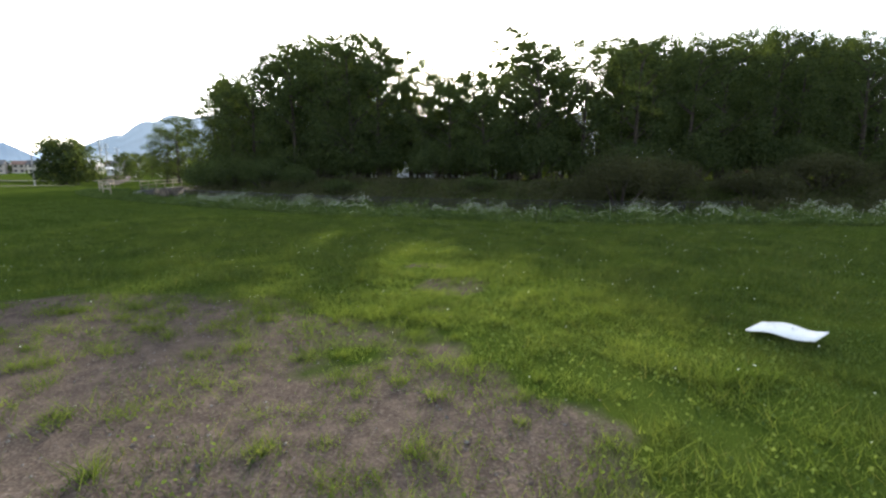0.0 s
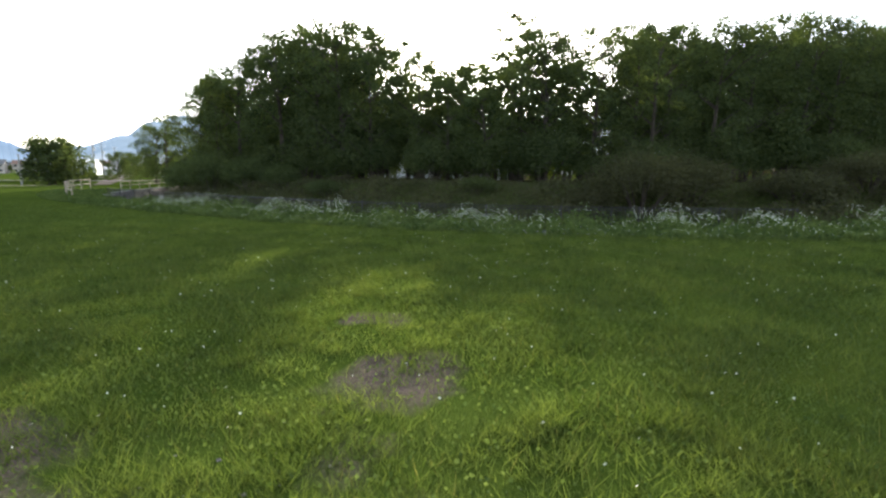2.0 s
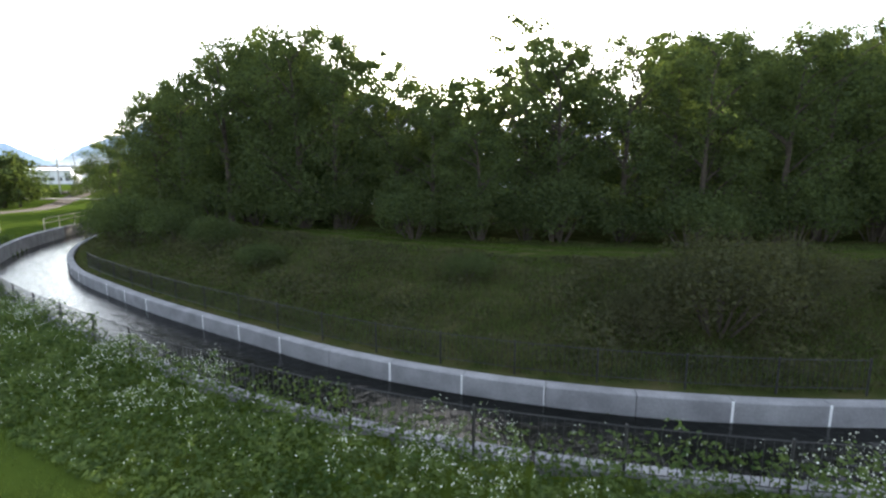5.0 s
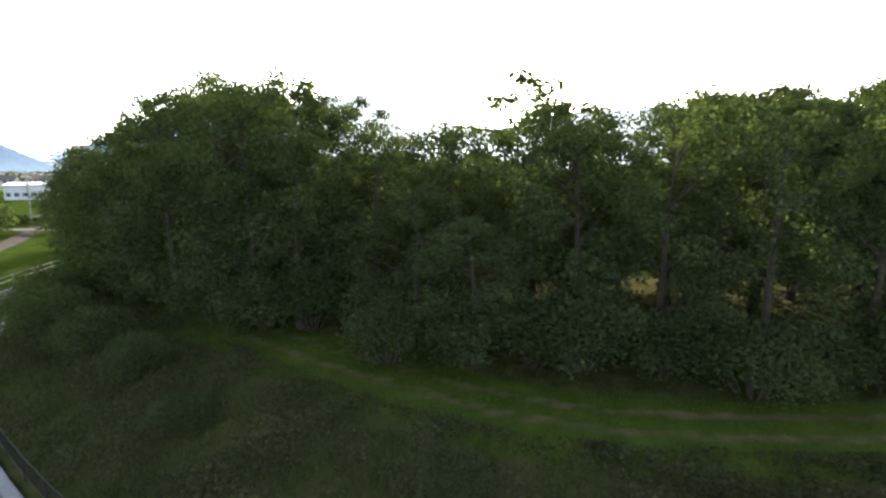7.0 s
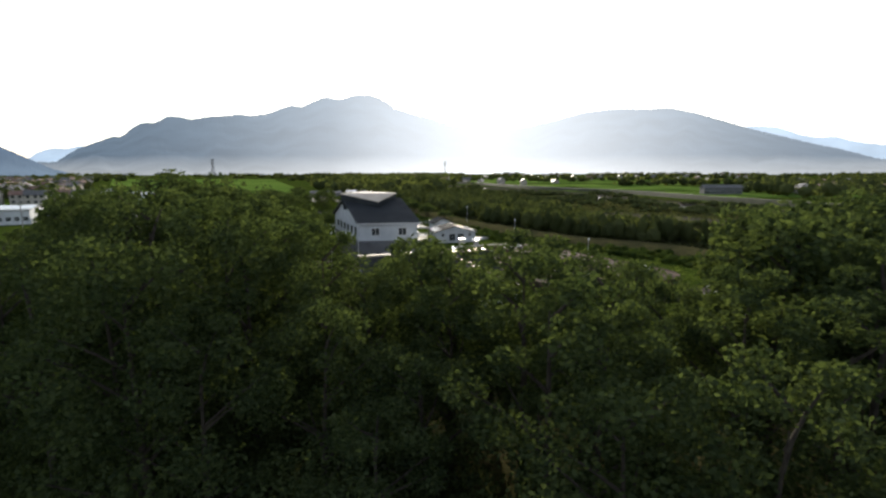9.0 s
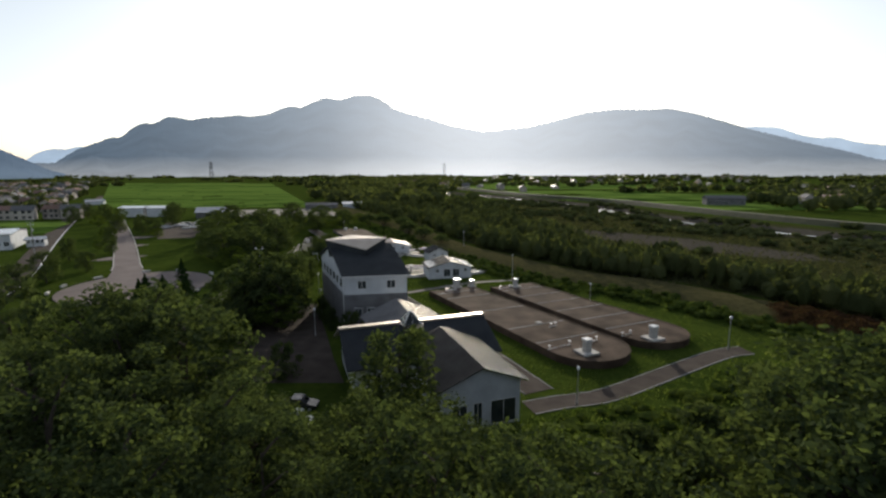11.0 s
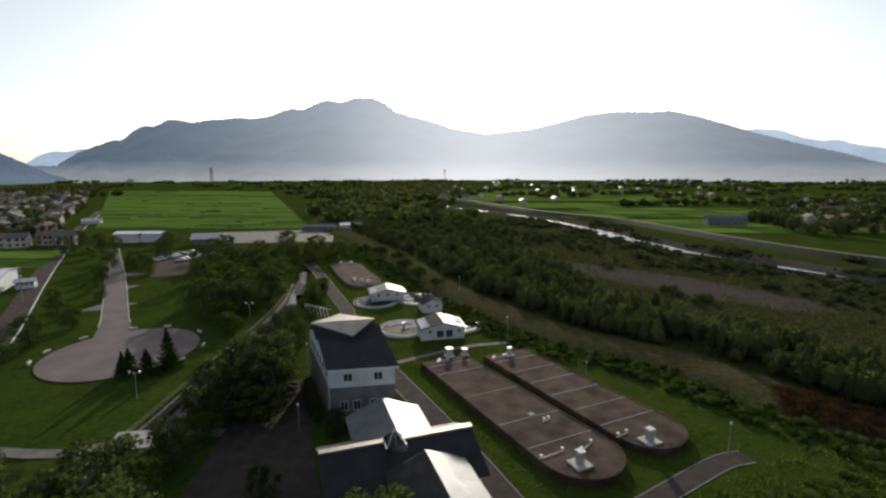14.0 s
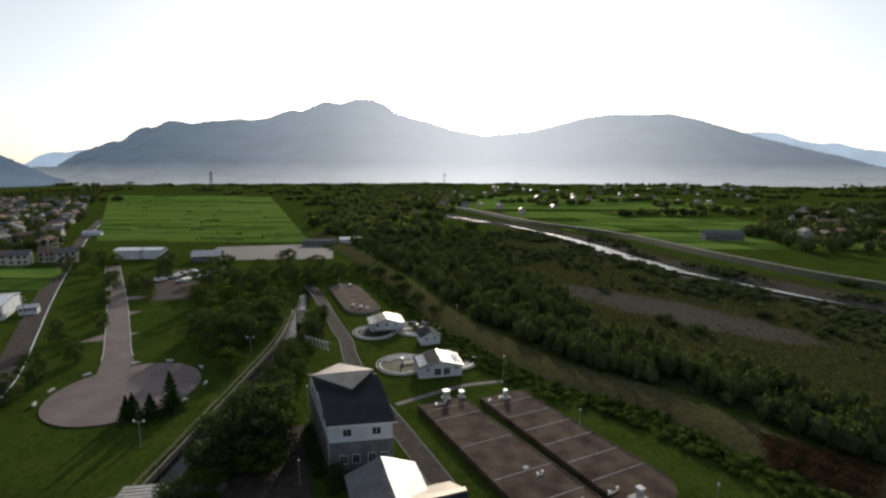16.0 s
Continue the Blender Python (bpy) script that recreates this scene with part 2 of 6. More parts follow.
M = {
    "ground": ground_material(),
    "leaf": foliage("locust_leaves", (0.026, 0.04, 0.022), (0.075, 0.098, 0.044), 0.45),
    "leaf_pale": foliage("pale_leaves", (0.03, 0.05, 0.014), (0.1, 0.135, 0.032), 0.48),
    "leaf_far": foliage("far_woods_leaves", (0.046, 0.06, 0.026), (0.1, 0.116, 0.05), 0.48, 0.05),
    "needle": foliage("conifer_needles", (0.008, 0.02, 0.008), (0.03, 0.055, 0.018), 0.2),
    "weed": foliage("weed_leaves", (0.034, 0.06, 0.022), (0.092, 0.125, 0.05), 0.42, 0.9),
    "bank_weed": foliage("bank_weed_leaves", (0.032, 0.039, 0.023), (0.07, 0.071, 0.042), 0.4, 0.35),
    "rust_weed": foliage("reddish_weeds", (0.03, 0.02, 0.013), (0.085, 0.05, 0.032), 0.25, 0.3),
    "blade": foliage("grass_blades", (0.03, 0.05, 0.019), (0.085, 0.113, 0.042), 0.5, 0.5),
    "straw": foliage("dry_grass_blades", (0.08, 0.075, 0.03), (0.19, 0.17, 0.07), 0.45, 0.5),
    "rice": foliage("rice_plants", (0.045, 0.095, 0.018), (0.17, 0.27, 0.055), 0.3, 0.03, 0.75),
    "levee_turf": surface("levee_turf", (0.034, 0.042, 0.02), (0.07, 0.07, 0.038), 0.3, 0.95, 0.3),
    "petal": surface("white_petals", (0.42, 0.45, 0.36), (0.66, 0.67, 0.6), 3, 0.7, 0),
    "bark": surface("bark", (0.025, 0.02, 0.016), (0.07, 0.058, 0.045), 3, 0.95, 0.6),
    "concrete": surface("wall_concrete", (0.16, 0.16, 0.168), (0.28, 0.28, 0.29), 1.2, 0.85, 0.25),
    "stain": surface("weathered_concrete", (0.1, 0.092, 0.085), (0.2, 0.185, 0.17), 0.6, 0.9, 0.3),
    "bed": surface("filter_cover_concrete", (0.038, 0.027, 0.02), (0.13, 0.095, 0.073), 0.3, 0.95, 0.2, fine=20, spec=0.06),
    "asphalt": surface("asphalt", (0.045, 0.036, 0.031), (0.085, 0.07, 0.06), 0.5, 0.95, 0.3, fine=40, spec=0.08),
    "paver": surface("plaza_paving", (0.115, 0.09, 0.086), (0.185, 0.15, 0.144), 0.15, 0.85, 0.2, fine=20),
    "kerb": surface("kerb_concrete", (0.35, 0.34, 0.32), (0.55, 0.53, 0.5), 1.0, 0.85, 0.15),
    "white_wall": surface("white_rendered_wall", (0.42, 0.44, 0.47), (0.6, 0.62, 0.65), 0.5, 0.8, 0.1),
    "grey_wall": surface("grey_base_wall", (0.1, 0.1, 0.108), (0.17, 0.17, 0.178), 0.6, 0.85, 0.15),
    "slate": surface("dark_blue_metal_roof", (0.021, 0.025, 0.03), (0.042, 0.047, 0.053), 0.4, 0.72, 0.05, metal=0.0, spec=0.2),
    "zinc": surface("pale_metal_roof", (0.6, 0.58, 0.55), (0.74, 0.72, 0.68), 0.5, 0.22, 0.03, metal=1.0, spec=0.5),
    # shaded-side copies of the pale roof metal, darkness put into the base colour
    "shaded_zinc": surface("shaded_metal_roof", (0.12, 0.12, 0.125), (0.2, 0.2, 0.205), 0.5, 0.6, 0.03, spec=0.25),
    "ribbed": surface("shaded_ribbed_roof", (0.035, 0.034, 0.035), (0.068, 0.066, 0.066), 0.5, 0.7, 0.03, spec=0.1),
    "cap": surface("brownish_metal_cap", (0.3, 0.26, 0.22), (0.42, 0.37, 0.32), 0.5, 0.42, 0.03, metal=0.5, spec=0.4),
    "tuft": foliage("tuft_blades", (0.036, 0.064, 0.016), (0.108, 0.138, 0.044), 0.5, 0.8),
    "glass": surface("window_glass", (0.02, 0.025, 0.03), (0.05, 0.06, 0.065), 1, 0.08, 0, spec=0.7),
    "steel": surface("galvanised_steel", (0.35, 0.36, 0.37), (0.55, 0.56, 0.57), 3, 0.45, 0.05, metal=0.6),
    "black_steel": surface("black_fence_steel", (0.012, 0.012, 0.013), (0.03, 0.03, 0.03), 4, 0.5, 0.05),
    "white_paint": surface("white_paint", (0.65, 0.65, 0.65), (0.82, 0.82, 0.82), 2, 0.4, 0.03),
    "board": surface("white_plastic_board", (0.74, 0.76, 0.78), (0.84, 0.85, 0.86), 1.5, 0.5, 0.03),
    "tyre": surface("tyre_rubber", (0.01, 0.01, 0.01), (0.03, 0.03, 0.03), 6, 0.85, 0.1),
    "car_white": surface("white_car_paint", (0.7, 0.7, 0.7), (0.8, 0.8, 0.8), 1, 0.25, 0, spec=0.5),
    "car_dark": surface("dark_car_paint", (0.03, 0.03, 0.035), (0.06, 0.06, 0.065), 1, 0.25, 0, spec=0.5),
    "tile_roof": surface("grey_tile_roof", (0.05, 0.05, 0.055), (0.12, 0.12, 0.125), 0.6, 0.55, 0.2, vary=0.35),
    "brown_roof": surface("brown_tile_roof", (0.1, 0.055, 0.04), (0.22, 0.13, 0.1), 0.6, 0.6, 0.2, vary=0.3),
    "house_wall": surface("house_wall", (0.16, 0.14, 0.125), (0.42, 0.38, 0.35), 0.3, 0.85, 0.1, vary=0.5),
    "pole": surface("pole_concrete", (0.22, 0.21, 0.2), (0.36, 0.35, 0.33), 3, 0.85, 0.1),
    "wood": surface("weathered_wood", (0.2, 0.17, 0.13), (0.36, 0.31, 0.25), 2, 0.8, 0.2),
    "canal": water_material("canal_water", (0.004, 0.0045, 0.004), 2.6, 0.2, 0.1),
    "river": water_material("river_water", (0.04, 0.045, 0.045), 0.5, 0.7, 0.18),
    "pond": surface("tank_water", (0.014, 0.02, 0.01), (0.03, 0.038, 0.018), 0.8, 0.6, 0.1, spec=0.03),
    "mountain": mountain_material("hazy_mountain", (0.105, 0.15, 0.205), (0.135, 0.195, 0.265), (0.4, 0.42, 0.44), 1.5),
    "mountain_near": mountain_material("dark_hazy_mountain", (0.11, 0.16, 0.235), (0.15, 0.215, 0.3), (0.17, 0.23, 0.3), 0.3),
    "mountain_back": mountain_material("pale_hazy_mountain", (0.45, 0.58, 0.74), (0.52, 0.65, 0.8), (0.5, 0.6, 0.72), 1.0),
}


# ---- builders ----
def link_mesh(name, bm, material, parent=None, label="", smooth=False):
    me = bpy.data.meshes.new(name)
    bm.normal_update()
    bm.to_mesh(me)
    bm.free()
    for mt in material if isinstance(material, (list, tuple)) else [material]:
        me.materials.append(mt)
    if smooth:
        for p in me.polygons:
            p.use_smooth = True
    ob = new(name, me)
    if parent is not None:
        ob.parent = parent
    if label:
        ob["label"] = label
    return ob


def part(name, bm, material, parent, label="", smooth=False):
    return link_mesh(name, bm, material, parent, label, smooth)


def array_mesh(name, verts, faces, material, parent=None, smooth=False):
    """A mesh straight from arrays of corners and of equal-sided faces."""
    me = bpy.data.meshes.new(name)
    verts = np.asarray(verts, dtype=np.float32)
    faces = np.asarray(faces, dtype=np.int32)
    k = faces.shape[1]
    me.vertices.add(len(verts))
    me.vertices.foreach_set("co", verts.ravel())
    me.loops.add(faces.size)
    me.loops.foreach_set("vertex_index", faces.ravel())
    me.polygons.add(len(faces))
    me.polygons.foreach_set("loop_start", np.arange(0, faces.size, k, dtype=np.int32))
    me.polygons.foreach_set("use_smooth", np.full(len(faces), smooth, dtype=bool))
    me.update(calc_edges=True)
    me.materials.append(material)
    ob = new(name, me)
    if parent is not None:
        ob.parent = parent
    return ob


def empty(name, m, label, category, group="", kind=""):
    ob = new(name)
    ob.empty_display_size = 0.3
    ob.matrix_world = m
    return tagged(ob, label, category, group, kind)


def box(bm, x0, y0, z0, x1, y1, z1, bevel=0.0, mi=0):
    vs = [bm.verts.new(p) for p in ((x0, y0, z0), (x1, y0, z0), (x1, y1, z0), (x0, y1, z0), (x0, y0, z1), (x1, y0, z1), (x1, y1, z1), (x0, y1, z1))]
    fs = [bm.faces.new([vs[i] for i in f]) for f in ((3, 2, 1, 0), (4, 5, 6, 7), (0, 1, 5, 4), (1, 2, 6, 5), (2, 3, 7, 6), (3, 0, 4, 7))]
    for f in fs:
        f.material_index = mi
    if bevel:
        bmesh.ops.bevel(bm, geom=list({e for f in fs for e in f.edges}), offset=bevel, segments=1, affect="EDGES")
    return fs


def boxed(x0, y0, z0, x1, y1, z1, bevel=0.0):
    bm = bmesh.new()
    box(bm, x0, y0, z0, x1, y1, z1, bevel)
    return bm


def tube(bm, pts, radii, sides=8, cap=True):
    """A round bar through points, with a radius at each."""
    rings = []
    for i, p in enumerate(pts):
        p = Vector(p)
        a = Vector(pts[max(i - 1, 0)])
        b = Vector(pts[min(i + 1, len(pts) - 1)])
        q = (b - a).to_track_quat("Z", "Y")
        r = radii[i] if isinstance(radii, (list, tuple)) else radii
        rings.append([bm.verts.new(p + q @ Vector((r * math.cos(2 * math.pi * k / sides), r * math.sin(2 * math.pi * k / sides), 0))) for k in range(sides)])
    for lo, hi in zip(rings, rings[1:]):
        for k in range(sides):
            bm.faces.new((lo[k], lo[(k + 1) % sides], hi[(k + 1) % sides], hi[k]))
    if cap:
        bm.faces.new(rings[-1])
        bm.faces.new(list(reversed(rings[0])))


def prism(bm, outline, z0, z1):
    lo = [bm.verts.new((x, y, z0)) for x, y in outline]
    hi = [bm.verts.new((x, y, z1)) for x, y in outline]
    n = len(outline)
    bm.faces.new(hi)
    bm.faces.new(list(reversed(lo)))
    for i in range(n):
        bm.faces.new((lo[i], lo[(i + 1) % n], hi[(i + 1) % n], hi[i]))


def slab(name, outline, z0, z1, material, label, category, kind="structure", group=""):
    bm = bmesh.new()
    prism(bm, outline, z0, z1)
    bmesh.ops.recalc_face_normals(bm, faces=bm.faces)
    return tagged(link_mesh(name, bm, material), label, category, group, kind)


def smooth_line(points, step=1.0):
    """A Catmull-Rom curve through plan points, at even steps."""
    p = [np.array(q, float) for q in points]
    p = [2 * p[0] - p[1]] + p + [2 * p[-1] - p[-2]]
    out = []
    for i in range(1, len(p) - 2):
        for t in np.linspace(0, 1, 20, endpoint=False):
            out.append(0.5 * (2 * p[i] + (p[i + 1] - p[i - 1]) * t + (2 * p[i - 1] - 5 * p[i] + 4 * p[i + 1] - p[i + 2]) * t * t + (3 * p[i] - p[i - 1] - 3 * p[i + 1] + p[i + 2]) * t ** 3))
    out.append(p[-2])
    out = np.array(out)
    s = np.concatenate([[0], np.cumsum(np.hypot(*np.diff(out, axis=0).T))])
    k = np.linspace(0, s[-1], max(2, int(s[-1] / step)))
    return np.stack([np.interp(k, s, out[:, 0]), np.interp(k, s, out[:, 1])], 1)


def offset_line(line, d):
    """The line moved d to its right."""
    t = np.gradient(line, axis=0)
    t /= np.hypot(t[:, 0], t[:, 1])[:, None]
    return line + d * np.stack([t[:, 1], -t[:, 0]], 1)


def line_distance(line, x, y):
    """Signed distance to a line (right of it positive)."""
    shape = np.shape(x)
    p = np.stack([np.ravel(x), np.ravel(y)], 1).astype(float)
    a, d = line[:-1], np.diff(line, axis=0)
    dd = (d * d).sum(1)
    out = np.empty(len(p))
    chunk = max(1, 400000 // len(a))
    for s in range(0, len(p), chunk):
        w = p[s:s + chunk, None, :] - a[None]
        t = np.clip((w[..., 0] * d[:, 0] + w[..., 1] * d[:, 1]) / dd, 0, 1)
        wx, wy = w[..., 0] - t * d[:, 0], w[..., 1] - t * d[:, 1]
        r = wx * wx + wy * wy
        k = r.argmin(1)
        i = np.arange(len(k))
        side = np.where(d[k, 1] * wx[i, k] - d[k, 0] * wy[i, k] >= 0, 1.0, -1.0)
        out[s:s + chunk] = np.sqrt(r[i, k]) * side
    return out.reshape(shape)


def ribbon(name, left, right, z, material, label, category, thick=0.15, kind="structure"):
    """A flat band between two lines of equal count, with thickness."""
    n = len(left)
    zl = np.broadcast_to(z, n)
    top = np.concatenate([np.c_[left, zl], np.c_[right, zl]])
    v = np.concatenate([top, top - [0, 0, thick]])
    i = np.arange(n - 1)
    f = np.concatenate([np.stack([i, n + i, n + i + 1, i + 1], 1), np.stack([2 * n + i, i, i + 1, 2 * n + i + 1], 1), np.stack([n + i, 3 * n + i, 3 * n + i + 1, n + i + 1], 1)])
    return tagged(array_mesh(name, v, f, material), label, category, "", kind)


def leaf_quads(centres, size, rs, up=0.3, ratio=0.6):
    """Small pointed leaves, as kite-shaped faces at random turns, round centres."""
    n = len(centres)
    a = rs.normal(size=(n, 3))
    a[:, 2] = a[:, 2] * 0.6
    a /= np.linalg.norm(a, axis=1)[:, None]
    b = rs.normal(size=(n, 3))
    b[:, 2] += up
    b -= (b * a).sum(1)[:, None] * a
    b /= np.linalg.norm(b, axis=1)[:, None]
    s = (np.asarray(size) * (0.7 + 0.6 * rs.rand(n)))[:, None]
    v = np.stack([centres - a * s * 0.5, centres + b * s * ratio * 0.5, centres + a * s * 0.5, centres - b * s * ratio * 0.5], 1).reshape(-1, 3)
    return v, np.arange(4 * n).reshape(n, 4)


def blade_tris(x, y, z, height, width, rs, lean=0.5):
    """Grass blades, one bent sliver each."""
    n = len(x)
    a = rs.rand(n) * 2 * math.pi
    dx, dy = np.cos(a), np.sin(a)
    l = lean * height * (0.3 + rs.rand(n))
    b = rs.rand(n) * 2 * math.pi
    base = np.stack([x, y, z], 1)
    v = np.stack([base - np.c_[dx, dy, dx * 0] * (width / 2)[:, None], base + np.c_[dx, dy, dx * 0] * (width / 2)[:, None], base + np.c_[np.cos(b) * l, np.sin(b) * l, height]], 1).reshape(-1, 3)
    return v, np.arange(3 * n).reshape(n, 3)


# ---- the lie of the land ----
def step(a, b, v):
    t = np.clip((np.asarray(v, float) - a) / (b - a), 0, 1)
    return t * t * (3 - 2 * t)


FARWALL = smooth_line([(70, 22), (45, 24), (25, 25.6), (12.2, 26.1), (6.3, 26.8), (0, 28.9), (-4.7, 31.6), (-9.8, 34.8), (-14.7, 38.3), (-21.9, 44.2), (-28, 52), (-32.5, 62), (-35.5, 76), (-36.5, 95), (-36.7, 125), (-36.7, 150), (-37, 172), (-38.5, 190), (-41.5, 207), (-48, 240)], 1.0)
CANAL_W = 4.1
LEVEE = smooth_line([(90, 96), (72, 116), (64, 128), (53, 143), (41, 152), (31, 163), (20, 181), (9, 199), (-6, 238), (-34, 302), (-90, 420)], 3.0)
RIVER = smooth_line([(230, 130), (185, 185), (153, 236), (128, 283), (114, 335), (98, 410), (66, 488), (20, 560), (-60, 700)], 4.0)
SOFT = noise.noise


def land(x, y):
    """Height of the ground."""
    x, y = np.asarray(x, float), np.asarray(y, float)
    d = line_distance(FARWALL, x, y)
    near = 1 - step(66, 100, y)
    bank = -1.0 + 2.0 * step(0.3, 10.5, d) - 1.0 * step(28, 46, d)
    plain = -0.35 + 0.35 * step(0.3, 3, d)
    z = np.where(d > 0, near * bank + (1 - near) * plain, -0.5 + 0.5 * step(4.9, 9, -d))
    z = np.where((d < 0.22) & (d > -CANAL_W - 0.22), -2.5, z)
    z = z + np.where(d < -6, -1.5 * np.exp(-(((x + 80) / 28) ** 2 + ((y - 98) / 24) ** 2)), 0)
    far = step(90, 130, y)
    lv = line_distance(LEVEE, x, y)
    z = z + 1.3 * np.exp(-((lv / 6.0) ** 4))
    z = z - 1.6 * np.exp(-((line_distance(RIVER, x, y) / 9.0) ** 4)) * far
    wob = 0.03 * np.sin(x * 1.7 + np.sin(y * 1.1) * 2) * np.sin(y * 1.3 + np.sin(x * 0.9) * 1.5)
    return z + wob * (1 - step(30, 60, y))


def axis(*spans):
    out = []
    for a, b, s in spans:
        out.append(np.arange(a, b, s))
    return np.unique(np.round(np.concatenate(out), 3))


def far_axis(a, b, n):
    return np.sign(a) * np.geomspace(abs(a), abs(b), n)


gx = np.unique(np.concatenate([far_axis(-300, -5000, 22), axis((-300, -60, 5), (-60, -45, 1.5), (-45, 36, 0.5), (36, 60, 1.5), (60, 200, 4), (200, 300, 10)), far_axis(300, 5000, 22)]))
gy = np.unique(np.concatenate([-np.geomspace(40, 3000, 12), axis((-40, -2, 3), (-2, 70, 0.5), (70, 150, 1.5), (150, 320, 3.5), (320, 620, 9)), np.geomspace(620, 5000, 26)]))
GX, GY = np.meshgrid(gx, gy)
GZ = land(GX, GY)
nx, ny = len(gx), len(gy)
ii, jj = np.meshgrid(np.arange(nx - 1), np.arange(ny - 1))
i0 = (jj * nx + ii).ravel()
ground = array_mesh("ground", np.stack([GX, GY, GZ], -1).reshape(-1, 3), np.stack([i0, i0 + 1, i0 + nx + 1, i0 + nx], 1), M["ground"], smooth=True)
tagged(ground, "green meadow ground with bare earth and gravel patches", "ground", "", "structure")
# zones: bare earth, dry turf, gravel
earth = np.clip(1.25 - np.hypot((GX + 4.8) / 5.2, (GY - 3.0) / 4.3), 0, 1) + 0.8 * np.clip(1.2 - np.hypot((GX - 0.2) / 1.7, (GY - 3.3) / 1.7), 0, 1)
earth += 0.7 * np.clip(1.2 - np.hypot((GX + 4.4) / 3.6, (GY - 6.2) / 2.4), 0, 1)
earth += 0.8 * np.clip(1.1 - np.hypot((GX + 0.3) / 0.9, (GY - 10.0) / 0.9), 0, 1) + 0.55 * np.clip(1.1 - np.hypot((GX + 2.2) / 0.6, (GY - 11.8) / 1.2), 0, 1)
earth += 0.55 * np.clip(1 - np.hypot((GX - 0.1) / 1.4, (GY - 6.5) / 2.6), 0, 1) + 0.6 * np.clip(1.2 - np.hypot((GX - 0.4) / 1.5, (GY - 8.5) / 1.0), 0, 1)
path_d = line_distance(FARWALL, GX, GY) - 12.3
earth += 0.45 * np.exp(-((np.abs(path_d) - 0.75) / 0.45) ** 2) * (GY < 70) * (GX > -40)
lev = np.abs(line_distance(LEVEE, GX, GY))
dry = 1.0 - step(5.0, 8.0, lev)
dry = np.maximum(dry, 0.75 * np.exp(-((np.abs(path_d) - 0.75) / 0.45) ** 2) * (GY < 70) * (GX > -40))
dry = np.maximum(dry, 0.35 * (path_d > -12) * (path_d < -1) * (GY < 66) * (GX > -40))
dry = np.maximum(dry, 0.75 * step(2.0, 4.0, path_d) * (1 - step(26, 36, path_d)) * (GY < 82) * (GX > -34))
rv = line_distance(RIVER, GX, GY)
gravel = (1 - step(12, 26, np.abs(rv))) * (GY > 100) * 0.7
gravel = np.maximum(gravel, 1.3 * np.exp(-(((GX - 88 + 0.75 * (GY - 212)) / 17) ** 2 + ((GY - 212) / 38) ** 2) ** 1.5))
zone = np.stack([np.clip(earth, 0, 1), np.clip(dry, 0, 1), np.clip(gravel, 0, 1), np.maximum(0.95 * step(6, 12, line_distance(LEVEE, GX, GY)) * step(90, 110, GY) * (1 - step(24, 34, rv)) * (1 - step(400, 440, GY)), 0.85 * (path_d > -12.4) * (1 - 0.6 * step(-4.5, -2.5, path_d) * (1 - step(1.5, 3.0, path_d))) * (path_d < 16) * (GY < 66) * (GX > -40))], -1).reshape(-1, 4).astype(np.float32)
layer = ground.data.color_attributes.new("zone", "FLOAT_COLOR", "POINT")
layer.data.foreach_set("color", zone.ravel())

# canal water and its two walls, cast in panels
sel = FARWALL[(FARWALL[:, 0] < 60)]
water = ribbon("water", sel, offset_line(sel, -CANAL_W), -1.5, M["canal"], "dark rippled canal water catching the sky", "water", 0.1)


def canal_wall(name, offset, z_top, z_bottom, label, until):
    """A concrete wall cast in panels with open joints and a lighter coping."""
    base = empty(name, Matrix(), label, "canal wall", "", "structure")
    line = smooth_line(FARWALL[::6], 0.5)
    line = line[(line[:, 0] < 45) & (line[:, 1] < until)]
    n = 5
    for k in range(0, len(line) - n, n):
        seg = line[k:k + n + 1].copy()
        t = seg[-1] - seg[-2]
        seg[-1] = seg[-1] - t / np.hypot(*t) * 0.03
        a, b = (offset_line(seg, offset), offset_line(seg, offset + (0.42 if offset >= 0 else -0.42)))
        bm = bmesh.new()
        rows = []
        for p, q in zip(a, b):
            rows.append([bm.verts.new(v) for v in ((*p, z_bottom), (*p, z_top - 0.03), (*(p + (q - p) * 0.08), z_top), (*(p + (q - p) * 0.92), z_top), (*q, z_top - 0.03), (*q, z_bottom))])
        for r0, r1 in zip(rows, rows[1:]):
            for i in range(5):
                bm.faces.new((r0[i], r0[i + 1], r1[i + 1], r1[i]))
        bm.faces.new(rows[0])
        bm.faces.new(list(reversed(rows[-1])))
        bmesh.ops.recalc_face_normals(bm, faces=bm.faces)
        panel = part("wall_panel", bm, M["concrete"] if seg[0][1] < 62 else M["stain"], base)
        if offset >= 0 and seg[0][1] < 62 and k % 20 != 15:
            d = (seg[1] - seg[0]) / np.hypot(*(seg[1] - seg[0]))
            out = np.array([-d[1], d[0]])
            bm = bmesh.new()
            q0 = seg[0] - d * (0.02 + 0.02 * math.sin(k))
            q1 = seg[0] + d * 0.03
            lo, hi = z_top - 0.66 - 0.1 * math.sin(k * 1.7), z_top - 0.01
            vs = [bm.verts.new((*(q + out * o), z)) for z in (lo, hi) for q, o in ((q0, 0.006), (q1, 0.006), (q1, -0.03), (q0, -0.03))]
            for idx in ((3, 2, 1, 0), (4, 5, 6, 7), (0, 1, 5, 4), (1, 2, 6, 5), (2, 3, 7, 6), (3, 0, 4, 7)):
                bm.faces.new([vs[i] for i in idx])
            bmesh.ops.recalc_face_normals(bm, faces=bm.faces)
            part("joint_seal", bm, M["white_paint"], panel, "white mortar joint")
    return base


